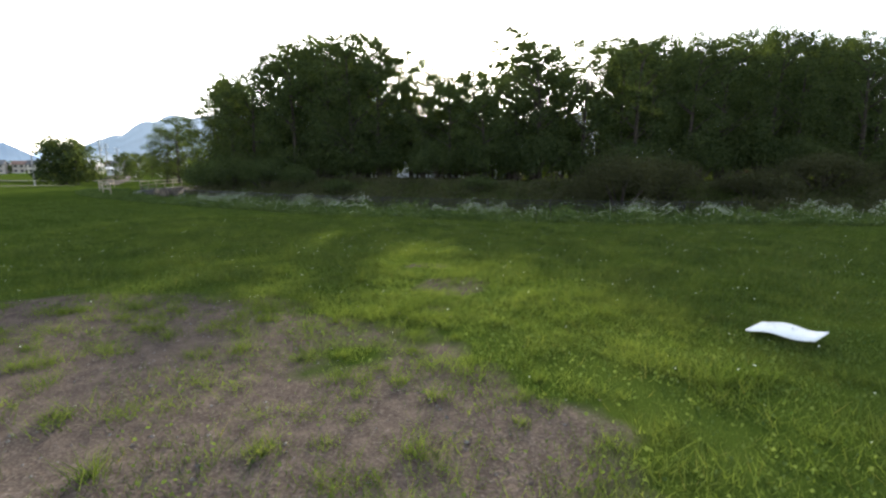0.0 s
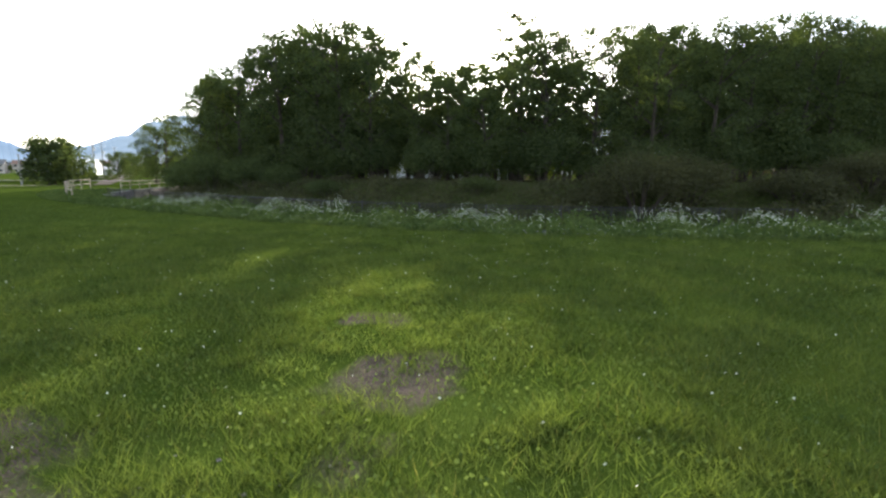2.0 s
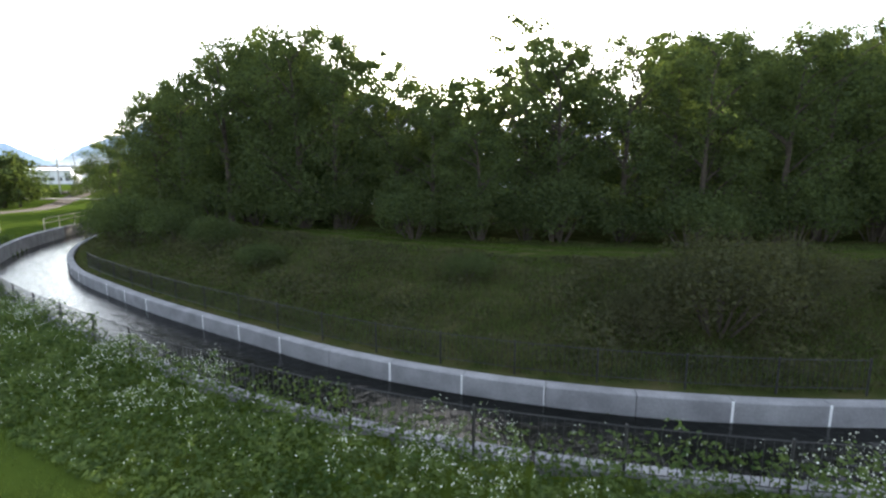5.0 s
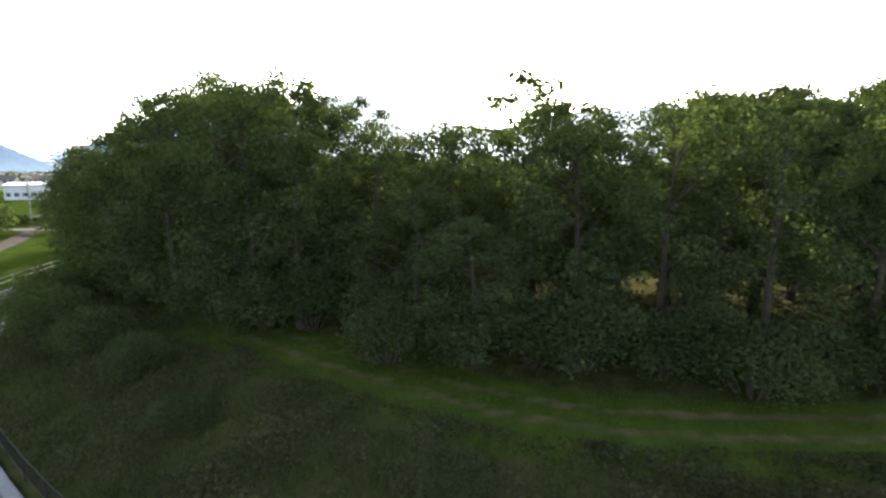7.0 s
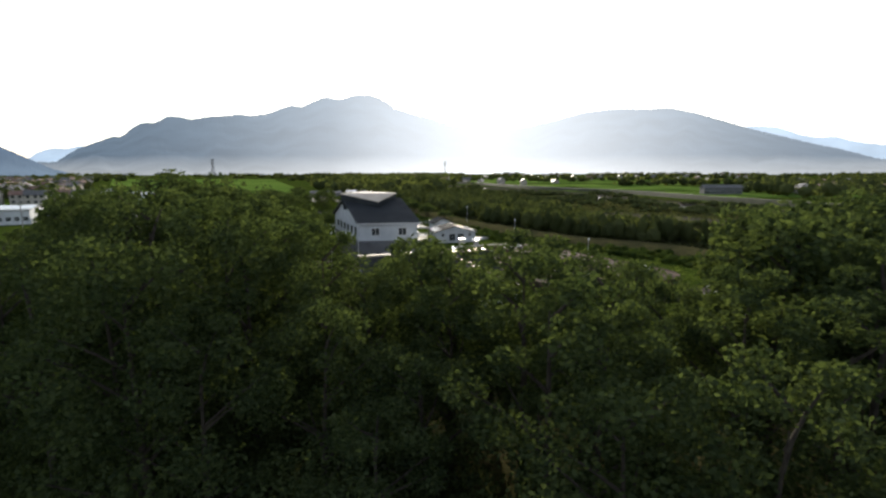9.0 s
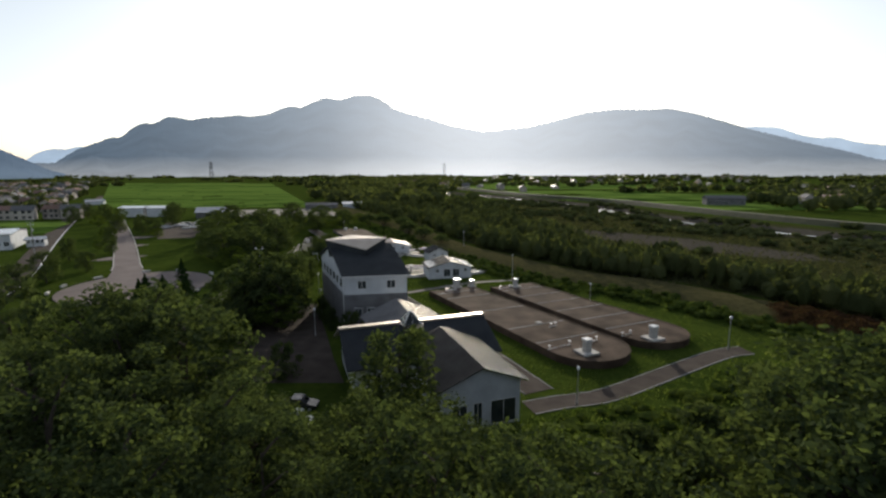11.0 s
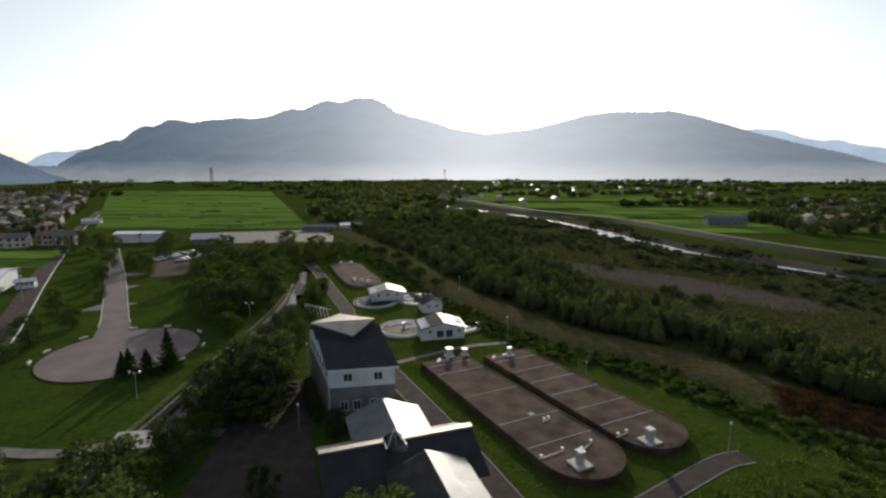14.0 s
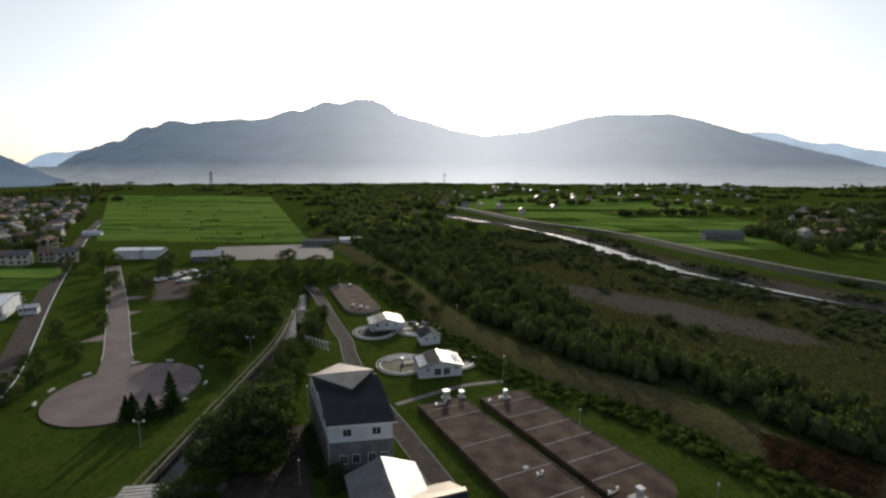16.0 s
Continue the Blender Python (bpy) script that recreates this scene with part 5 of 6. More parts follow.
settling_tank(-0.6, 190.0, 7.0, 20)


def shed(x, y, turn, w, d, eave, ridge, left, right, label, wins):
    ob = empty("works_shed", frame_at(x, y, turn), label, "shed", "works sheds")
    gable_walls(ob, 0, 0, w, d, eave, ridge, M["white_wall"], "y")
    roof_plane("roof", ob, [(-0.5, d + 0.5, eave - 0.2), (-0.5, -0.6, eave - 0.2), (w / 2, -0.6, ridge + 0.1), (w / 2, d + 0.5, ridge + 0.1)], 0.15, M[left], "", 12)
    roof_plane("roof", ob, [(w + 0.5, -0.6, eave - 0.2), (w + 0.5, d + 0.5, eave - 0.2), (w / 2, d + 0.5, ridge + 0.1), (w / 2, -0.6, ridge + 0.1)], 0.15, M[right], "", 12)
    for wx, wz, ww, wh in wins:
        add_window(ob, wx, wz, ww, wh, 0.0)
    return ob


# the first shed's left slope takes the shade-darkened roof colour
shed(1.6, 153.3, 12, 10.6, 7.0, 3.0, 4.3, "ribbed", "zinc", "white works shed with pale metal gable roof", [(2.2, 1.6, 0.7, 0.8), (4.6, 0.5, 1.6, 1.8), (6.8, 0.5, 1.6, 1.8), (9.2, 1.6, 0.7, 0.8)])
shed(-15.0, 187.0, 15, 10.2, 6.5, 2.8, 4.0, "cap", "cap", "white shed with pale roof beyond the settling tanks", [(2.2, 1.6, 0.8, 0.8), (5.0, 1.6, 0.8, 0.8), (7.8, 1.6, 0.8, 0.8)])
shed(1.2, 175.5, 18, 5.6, 5.0, 2.8, 4.0, "slate", "slate", "small white shed with dark roof between the tanks", [(1.6, 1.4, 0.8, 0.8), (4.0, 1.4, 0.8, 0.8)])


def uv(pts, turn=22, ox=0, oy=100):
    c, s = math.cos(radians(turn)), math.sin(radians(turn))
    return [(ox + u * c - v * s, oy + u * s + v * c) for u, v in pts]


# roads, kerbs and yards of the works
def road(name, pts, width, material, label, z=0.05, kerb=True):
    line = smooth_line(pts, 2.0)
    zz = np.maximum(land(line[:, 0], line[:, 1]), -0.05) + z
    ob = ribbon(name, offset_line(line, -width / 2), offset_line(line, width / 2), zz, material, label, "road", 0.2)
    if kerb:
        for k, side in enumerate((-1, 1)):
            e0, e1 = offset_line(line, side * width / 2), offset_line(line, side * (width / 2 + 0.14))
            if side < 0:
                e0, e1 = e1, e0
            ribbon("kerb", e0, e1, zz + 0.02, M["concrete"], "pale concrete kerb along the works road", "kerb", 0.3)
    return ob


road("road_works", uv([(9.5, -15.2), (14, -15.4), (20, -16.0), (34, -13.6), (44, -12.0), (48.5, -12.4)]), 2.8, M["asphalt"], "grey asphalt works road beside the grass bank")
road("road_house", [(16.5, 93.5), (10, 108), (3.2, 122), (-4.5, 137), (-12, 152), (-17.8, 168), (-21.5, 180.7), (-25.4, 189.5), (-43.8, 233.6), (-51.8, 250)], 3.8, M["asphalt"], "asphalt lane past the works buildings", 0.045)
road("road_cross", uv([(12.6, 38.5), (20, 40.0), (30, 41.5), (41, 40)]), 1.4, M["stain"], "narrow pale path across the works lawn", 0.03, False)
slab("road_yard", [(-27, 114), (-26, 100), (-24, 88), (-17, 83), (-5, 82), (-1, 86), (-7.4, 96), (-10.5, 104), (-14.5, 116), (-20, 132), (-25, 131)], -0.1, 0.04, M["asphalt"], "dark asphalt yard in the shade of trees", "road")
filter_far = empty("filter_bed", Matrix(), "far raised filter bed with brown concrete cover", "filter bed", "filter beds")
for name, o, z0, z1, mt in (("tank_wall", 0.0, -0.05, 0.86, "stain"), ("cover", 0.35, 0.865, 0.9, "bed")):
    bm = bmesh.new()
    ring = [(-41.3, 243), (-28.2, 211), (-26, 207), (-21.5, 204.6), (-16.8, 206), (-14.8, 210), (-16.2, 215), (-27.6, 242.5), (-31, 246.5), (-37, 247.5)]
    mx, my = -27.5, 226
    prism(bm, [(x + (mx - x) * o * 0.03, y + (my - y) * o * 0.03) for x, y in ring], z0, z1)
    bmesh.ops.recalc_face_normals(bm, faces=bm.faces)
    part(name, bm, M[mt], filter_far)
for x, y in ((-19.5, 209.5), (-22, 211), (-25, 213), (-36, 243), (-32, 244)):
    ob = empty("valve_box", pose(x, y, 0.9), "small white valve box on the far bed", "valve box", "valve boxes")
    add_box("body", ob, M["white_paint"], -0.6, -0.5, 0.002, 0.6, 0.5, 0.8, 0.05)
    add_box("lid", ob, M["kerb"], -0.65, -0.55, 0.8, 0.65, 0.55, 0.9, 0.02)


def lamp_post(x, y, h, label="slender grey lamp post with small white head", arm=False):
    ob = empty("lamp_post", pose(x, y, max(float(land(x, y)), 0)), label, "street lamp", "lamp posts")
    bm = bmesh.new()
    tube(bm, [(0, 0, -0.1), (0, 0, 0.5), (0, 0, 0.52), (0, 0, h)], [0.11, 0.11, 0.07, 0.05], 8)
    part("post", bm, M["steel"], ob)
    if arm:
        bm = bmesh.new()
        tube(bm, [(-0.9, 0, h + 0.02), (0, 0, h - 0.1), (0.9, 0, h + 0.02)], 0.04, 6)
        part("arm", bm, M["steel"], ob)
    for s in ((-0.9, 0.9) if arm else (0,)):
        bm = bmesh.new()
        tube(bm, [(s, 0, h - 0.05), (s, 0, h + 0.08), (s, 0, h + 0.3), (s, 0, h + 0.4)], [0.07, 0.17, 0.18, 0.08], 10)
        part("lamp_head", bm, M["white_paint"], ob, "white lamp head")


for x, y, h in ((21.8, 152.9, 5.8), (33.6, 130.0, 4.2), (47.1, 107.0, 4.7), (20.1, 90.2, 4.2), (-15.5, 113.5, 4.2), (-17.5, 126.0, 4.2), (-21.5, 140.0, 4.2), (12, 196, 4.5), (-29, 95.3, 4.0), (-36, 240, 4.5)):
    lamp_post(x, y, h)
lamp_post(-47.4, 124.4, 4.8, "park lamp post with two arms", True)
lamp_post(-44.5, 168, 5.0, "park lamp post with two arms", True)


# parked cars
def car(x, y, turn, paint, label, long=3.4, wide=1.48, tall=1.75, van=True):
    ob = empty("car", pose(x, y, 0.042 if y < 140 else 0.06, 0, 0, turn), label, "car", "parked cars")
    h = wide / 2
    if van:
        low = [(-long / 2, 0.3), (long / 2, 0.3), (long / 2, 0.85), (long / 2 - 0.55, 1.0), (-long / 2, 1.0)]
        top = [(-long / 2 + 0.03, 1.0), (long / 2 - 0.6, 1.0), (long / 2 - 1.15, tall), (-long / 2 + 0.15, tall)]
    else:
        low = [(-long / 2, 0.3), (long / 2, 0.3), (long / 2, 0.72), (long / 2 - 1.0, 0.92), (-long / 2 + 0.5, 0.95), (-long / 2, 0.8)]
        top = [(-long / 2 + 0.5, 0.93), (long / 2 - 1.05, 0.92), (long / 2 - 1.75, tall), (-long / 2 + 1.1, tall)]
    for name, prof, inset, mt in (("body", low, 0.0, paint), ("cabin", top, 0.1, paint)):
        bm = bmesh.new()
        a = [bm.verts.new((px, -h + inset * (pz > 1.1 or name == "cabin") * 0.6, pz)) for px, pz in prof]
        b = [bm.verts.new((px, h - inset * (pz > 1.1 or name == "cabin") * 0.6, pz)) for px, pz in prof]
        bm.faces.new(a)
        bm.faces.new(list(reversed(b)))
        n = len(prof)
        for i in range(n):
            bm.faces.new((a[i], a[(i + 1) % n], b[(i + 1) % n], b[i]))
        bmesh.ops.recalc_face_normals(bm, faces=bm.faces)
        bmesh.ops.bevel(bm, geom=bm.edges[:], offset=0.06, segments=2, affect="EDGES")
        part(name, bm, paint, ob, smooth=False)
    f0, f1 = top[1], top[2]
    bm = bmesh.new()
    o = 0.012
    q = [bm.verts.new(v) for v in ((f0[0] - 0.06 + o, -h + 0.2, f0[1] + 0.08), (f0[0] - 0.06 + o, h - 0.2, f0[1] + 0.08), (f1[0] + 0.05 + o, h - 0.24, f1[1] - 0.08), (f1[0] + 0.05 + o, -h + 0.24, f1[1] - 0.08))]
    bm.faces.new(q)
    bmesh.ops.solidify(bm, geom=bm.faces[:], thickness=0.02)
    part("windscreen", bm, M["glass"], ob, "dark windscreen")
    for s in (-1, 1):
        bm = bmesh.new()
        yy = s * (h - 0.055)
        q = [(top[0][0] + 0.15, top[0][1] + 0.1), (top[1][0] - 0.15, top[1][1] + 0.1), (top[2][0] - 0.02, top[2][1] - 0.12), (top[3][0] + 0.1, top[3][1] - 0.12)]
        vs = [bm.verts.new((px, yy, pz)) for px, pz in q]
        bm.faces.new(vs)
        bmesh.ops.solidify(bm, geom=bm.faces[:], thickness=0.02)
        part("side_window", bm, M["glass"], ob, "dark side window")
        for wx in (-long * 0.32, long * 0.32):
            bm = bmesh.new()
            tube(bm, [(wx, s * (h - 0.2), 0.3), (wx, s * (h + 0.01), 0.3)], 0.29, 16)
            wheel = part("tyre", bm, M["tyre"], ob)
            bm = bmesh.new()
            tube(bm, [(wx, s * (h - 0.1), 0.3), (wx, s * (h + 0.02), 0.3)], 0.17, 12)
            part("rim", bm, M["steel"], wheel)
    return ob


car(-10.3, 85.6, -3, M["car_white"], "white van parked in the yard")
car(-10.9, 89.4, -3, M["car_dark"], "dark car with pale roof parked in the yard", 3.9, 1.6, 1.45, False)


# ---- park, town, fields and river ----
far_kinds = {
    "round": build_tree("park_tree", 61, 7.0, 3.2, 3000, 0.36, "rounded dark green park tree", M["leaf"], 0.12, "park trees", 0.14, 30),
    "loose": build_tree("park_tree", 62, 8.0, 3.0, 2600, 0.36, "loose-crowned green park tree", M["leaf_pale"], 0.18, "park trees", 0.14, 28),
    "low": build_tree("park_tree", 63, 5.0, 3.2, 2600, 0.36, "low spreading dark green tree", M["leaf"], 0.08, "park trees", 0.12, 26),
}
placed = {k: 0 for k in far_kinds}


def put_tree(kind, x, y, h, w=None, seed=0):
    """Stands a tree of that height (and crown radius) at a place."""
    proto = far_kinds[kind]
    hh, rr = {"round": (7.0, 3.2), "loose": (8.0, 3.0), "low": (5.0, 3.2)}[kind]
    s = h / hh
    ws = (w / rr) if w else s
    m = Matrix.Translation((x, y, max(float(land(x, y)), -1.6))) @ Matrix.Rotation((x * 3.1 + y * 1.7) % 6.28, 4, "Z") @ Matrix.Diagonal((ws, ws, s, 1))
    if placed[kind]:
        copy_thing(proto, m)
    else:
        proto.matrix_basis = m
    placed[kind] += 1


# near the works: between the belt and the yard, along the canal
for x, y, h, w in ((-38 + 4.5, 89, 9.5, 4.2), (-30.5, 97, 6.5, 3.2), (-25, 77, 7.5, 4.0), (-30, 82, 13.5, 4.0), (-27, 84, 12.0, 3.4), (-33, 80, 12.5, 3.6), (-19, 72.5, 5.0, 3.4), (-12, 71.5, 4.0, 3.0), (-4.5, 73, 4.0, 3.0), (2.5, 74.5, 5.2, 3.4), (9, 75, 5.6, 3.4), (15, 76, 5.6, 3.4),
                   (-30.0, 104, 5.2, 2.7), (-29.0, 111, 5.0, 2.8), (-28.2, 118, 5.4, 3.0), (-26.5, 123.5, 7, 3.6), (-22.5, 116, 7.5, 3.8), (-28.5, 128, 5.0, 2.8), (-28.5, 136, 4.4, 2.6), (-28.0, 144, 4.2, 2.5), (-27.0, 152, 4.0, 2.3), (-29.0, 161, 4.0, 2.2), (-29.5, 171, 3.8, 2.2), (-29.5, 182, 3.6, 2.0), (-25.0, 131, 6.0, 3.2), (-33, 200, 3.6, 2.0)):
    put_tree("round" if (x * 7 + y) % 3 > 1 else "loose", x, y, h, w)
put_tree("round", 0.6, 83.0, 8.2, 4.0)
for x, y, h, w in ((-9.6, 112.6, 4.0, 2.0), (-6.6, 113.2, 3.6, 2.0), (-3.6, 113.8, 4.2, 2.0), (-13.6, 116.4, 4.4, 2.0), (-15.6, 121.0, 4.2, 2.0), (-17.6, 126.0, 4.0, 2.0)):
    put_tree("low", x, y, h, w)
put_tree("low", -15.5, 97.5, 5.6, 3.2)
for x, y, h, w in ((-27, 124, 8.5, 4.4), (-24, 128, 8.0, 4.2), (-29.5, 117, 7.5, 3.6), (-29.5, 90, 9.0, 4.4), (-23.0, 120, 7.5, 3.8)):
    put_tree("round", x, y, h, w)
put_tree("loose", -37.5 + 2, 82, 9.5, 4.2)
for k in range(13):
    put_tree("round", -33.2 + 0.9 * math.sin(k * 2.1), 118 + k * 6.6, 3.4 + 0.8 * math.sin(k * 1.3), 2.3 + 0.4 * math.sin(k * 1.9))
# park
for x, y, h, w in ((-47, 160, 6, 3.4), (-52, 168, 7, 4), (-58, 176, 7, 4), (-49, 176, 7, 4), (-64, 182, 6.5, 3.6), (-55, 186, 7.5, 4.4), (-47, 190, 7.5, 4.2), (-66, 194, 7, 4), (-58, 198, 7.5, 4.5), (-50, 204, 7.5, 4.5), (-72, 205, 7, 4), (-63, 211, 7.5, 4.6), (-54, 218, 7.5, 4.6), (-80, 214, 6.5, 3.4), (-74, 222, 7.2, 4.4), (-66, 228, 7.5, 4.8), (-57, 233, 7, 4.6), (-88, 229, 6.5, 3.6), (-80, 238, 7, 4.4), (-70, 244, 7.2, 4.8), (-60, 250, 7, 4.6), (-50, 252, 6.5, 4.2), (-92, 246, 6.5, 3.8), (-84, 256, 7, 4.4), (-74, 262, 7, 4.6), (-64, 268, 7, 4.6), (-54, 272, 6.6, 4.4), (-100, 252, 6.5, 3.4), (-96, 270, 7, 4), (-84, 280, 7, 4.4), (-72, 286, 7, 4.4), (-110, 286, 7, 3.6), (-46, 262, 6, 4), (-40, 258, 6, 3.6), (-44, 280, 6, 4), (-36, 276, 6, 4), (-120, 262, 7, 3.2), (-126, 276, 7.5, 3.2),
                   (-88, 163, 4, 2.0), (-97, 174, 4, 1.8), (-100, 190, 4, 1.8), (-109, 198, 4, 1.8), (-117, 216, 4.2, 2.0), (-106, 226, 4.5, 2.4), (-112, 234, 5, 2.6), (-124, 224, 6, 3), (-130, 240, 6, 3), (-140, 252, 6, 3), (-154, 262, 6.5, 3.2), (-166, 284, 6.5, 3.2), (-172, 270, 6.5, 3), (-88, 150, 5.5, 2.6), (-86, 140, 5.0, 2.6), (-84, 131, 5, 2.6), (-104, 178, 5, 2.4), (-118, 236, 6, 2.6), (-162, 290, 8, 3.4), (-140, 300, 8, 3.4), (-186, 300, 6, 3), (-140, 292, 6, 3)):
    put_tree("round" if (x * 5 + y) % 4 > 1.6 else "loose", x, y, h, w)
put_tree("round", -77, 101, 7.4, 4.4)
put_tree("round", -75.6, 102.5, 6.6, 3.8)
put_tree("round", -78.6, 101.8, 6.4, 3.8)
for x, y in ((-92, 118), (-88, 120), (-84, 121), (-80, 122), (-76, 123)):
    put_tree("low", x, y, 2.6, 2.0)


def conifer(x, y, h, r, label="dark pointed conifer at the plaza edge"):
    rs = np.random.RandomState(int(abs(x * 7 + y)))
    ob = empty("conifer", pose(x, y, 0), label, "tree", "plaza conifers")
    bm = bmesh.new()
    tube(bm, [(0, 0, -0.1), (0, 0, h * 0.95)], [0.14, 0.03], 6)
    part("trunk", bm, M["bark"], ob)
    n = 1500
    f = rs.rand(n) ** 1.3
    tier = 0.75 + 0.25 * np.sin(f * 40)
    a = rs.rand(n) * 6.28
    q = r * (1 - f) * tier * np.sqrt(rs.rand(n))
    v, fc = leaf_quads(np.stack([q * np.cos(a), q * np.sin(a), h * (0.08 + 0.92 * f) - q * 0.25], 1), 0.42, rs)
    array_mesh("crown", v, fc, M["needle"], ob)


conifer(-50.8, 140.5, 7.6, 3.2)
conifer(-54.8, 134.0, 5.6, 3.4)
conifer(-51.4, 134.2, 5.4, 3.4)
conifer(-48.6, 137.5, 5.2, 3.0)
conifer(-57, 135.2, 4.4, 2.0)

# plaza, avenue and lawns
PC = (-64.6, 146.9)
slab("pavement_plaza", [(PC[0] + 15.1 * math.cos(a), PC[1] + 15.9 * math.sin(a)) for a in np.linspace(0, 2 * math.pi, 64, endpoint=False)], -0.05, 0.06, M["paver"], "round pinkish-grey paved plaza", "plaza")
av = smooth_line([(-72.6, 155.8), (-76.7, 162.0), (-112.5, 216.0), (-150.5, 270.5), (-162.6, 288)], 3.0)
AW = np.interp(av[:, 1], [157, 162, 170, 290], [4.4, 3.7, 3.0, 3.0])[:, None]
an = offset_line(av, 1.0) - av
ribbon("pavement_avenue", av - an * AW, av + an * AW, 0.08, M["paver"], "pinkish-grey paved avenue through the park", "avenue", 0.15)
for side in (-1, 1):
    e = av[4:] + (an * (AW + 0.05))[4:] * side
    e2 = av[4:] + (an * (AW + 0.3))[4:] * side
    ribbon("kerb_avenue", *((e2, e) if side < 0 else (e, e2)), 0.16, M["kerb"], "pale kerb along the avenue", "kerb", 0.2)


def stone(x, y, a):
    ob = empty("plaza_stone", pose(x, y, 0, 0, 0, a), "short pale stone seat at the plaza edge", "stone seat", "plaza stones")
    add_box("block", ob, M["kerb"], -0.9, -0.28, -0.02, 0.9, 0.28, 0.5, 0.05)


for k, deg in enumerate((-18, 12, 50, 88, 116, 152, 182, 205)):
    stone(PC[0] + 16.6 * math.cos(radians(deg)), PC[1] + 16.8 * math.sin(radians(deg)), deg + 90)
for x, y, sx_, sy_ in ((-104, 205, 5, 4), (-114, 226, 6, 4), (-92, 182, 6, 4.5)):
    slab("pavement_bay", [(x - sx_, y - sy_), (x + sx_ * 0.6, y - sy_ * 0.6), (x + sx_, y + sy_), (x - sx_ * 0.6, y + sy_ * 0.7)], -0.05, 0.05, M["paver"], "small paved bay beside the avenue", "paving")
# footpath and slat bridge over the canal
ln = smooth_line([(-120, 116), (-90, 112), (-66, 109.5), (-50, 108), (-42, 110.5), (-33, 113), (-27, 113)], 2.0)
ribbon("pavement_footpath", offset_line(ln, -1.1), offset_line(ln, 1.1), np.maximum(land(ln[:, 0], ln[:, 1]), -0.35) + 0.05, M["stain"], "worn grey footpath to the canal bridge", "footpath", 0.1)
bridge = empty("slat_bridge", pose(-39.2, 110.8, 0.05, 0, 0, 8), "small pale slatted footbridge over the canal", "bridge")
for k in range(6):
    add_box("plank", bridge, M["kerb"], -3.4, -2.5 + k * 0.85, 0.12, 3.4, -1.85 + k * 0.85, 0.28, 0.02)
for y in (-2.2, 2.2):
    add_box("beam", bridge, M["steel"], -3.6, y - 0.12, -0.3, 3.6, y + 0.12, 0.12)
# settling pond at the canal's far reach
slab("water_pond", [(-45.5, 211), (-40.5, 211), (-35.8, 196), (-40.8, 196)], -0.2, 0.03, M["pond"], "small pale pond at the end of the canal", "water")
for k in range(7):
    x, y = -31.5 + k * 1.2, 176 - k * 0.8
    ob = empty("white_gate", pose(x, y, 0, 0, 0, 30), "white slanted steel gate frame by the works lane", "gate", "white gates")
    bm = bmesh.new()
    tube(bm, [(0, 0, 0), (-0.5, 0.6, 2.6)], 0.1, 6)
    part("post", bm, M["white_paint"], ob)
    bm = bmesh.new()
    tube(bm, [(-0.5, 0.6, 2.5), (0.7, 0.4, 2.2)], 0.06, 6)
    part("brace", bm, M["white_paint"], ob)

# the road on the far side of the park
ln = smooth_line([(-86, 128), (-97, 151), (-117, 181), (-132, 203), (-158, 242), (-198, 304), (-226, 348), (-262, 405), (-330, 520)], 4.0)
ribbon("road_park", offset_line(ln, -3.2), offset_line(ln, 3.2), 0.06, M["asphalt"], "grey asphalt road along the park", "road", 0.15)
e = offset_line(ln, 2.75)
ribbon("road_marking", e, offset_line(ln, 3.05), 0.075, M["white_paint"], "white edge line of the park road", "road marking", 0.02)

# car park
slab("road_car_park", [(-104, 222), (-92, 226), (-110, 280), (-132, 280), (-126, 262)], -0.05, 0.05, M["asphalt"], "asphalt car park among park trees", "car park")
for k in range(9):
    for r in range(2):
        if (k + r) % 4 == 3:
            continue
        x, y = -121 + 1.5 * r * 8 + k * 0.9 - (k % 2) * 0.4, 251 + k * 2.9 + r * 3
        car(x, y, 20 + r * 180, M["car_white"] if (k + r) % 3 else M["car_dark"], "pale parked car in the park car park" if (k + r) % 3 else "dark parked car in the park car park", 4.2, 1.7, 1.5, False)


# long white hall, and other large roofs
def hall(x, y, turn, w, d, eave, ridge, wall, roof, label, wins=0):
    ob = empty("hall", pose(x, y, 0, 0, 0, turn), label, "building", "halls")
    gable_walls(ob, 0, 0, w, d, eave, ridge, M[wall], "x")
    roof_plane("roof", ob, [(-0.6, -0.6, eave - 0.1), (w + 0.6, -0.6, eave - 0.1), (w + 0.6, d / 2, ridge + 0.15), (-0.6, d / 2, ridge + 0.15)], 0.2, M[roof], "", 0)
    roof_plane("roof", ob, [(w + 0.6, d + 0.6, eave - 0.1), (-0.6, d + 0.6, eave - 0.1), (-0.6, d / 2, ridge + 0.15), (w + 0.6, d / 2, ridge + 0.15)], 0.2, M[roof], "", 0)
    for k in range(wins):
        add_window(ob, (k + 0.5) * w / wins, 1.2, w / wins * 0.6, 1.4, 0.0)


hall(-175, 308.4, 2, 13, 9, 5.0, 5.8, "white_wall", "zinc", "long white hall behind the avenue")
hall(-160.5, 310, 2, 10, 8, 5.0, 5.8, "white_wall", "zinc", "white hall beside trees behind the avenue")
hall(-128, 300, 12, 14, 9, 3.2, 5.6, "grey_wall", "zinc", "low hall with pale wavy roof")
hall(-151, 192, 27, 14, 19, 5.2, 6.0, "white_wall", "zinc", "white building beside the park road", 6)
hall(-137.5, 203, 27, 5, 4, 2.6, 3.2, "white_wall", "zinc", "low white building beside the park road", 4)
hall(-262, 402, 12, 12, 5, 2.5, 3.6, "white_wall", "zinc", "pale hall at the edge of the rice fields")
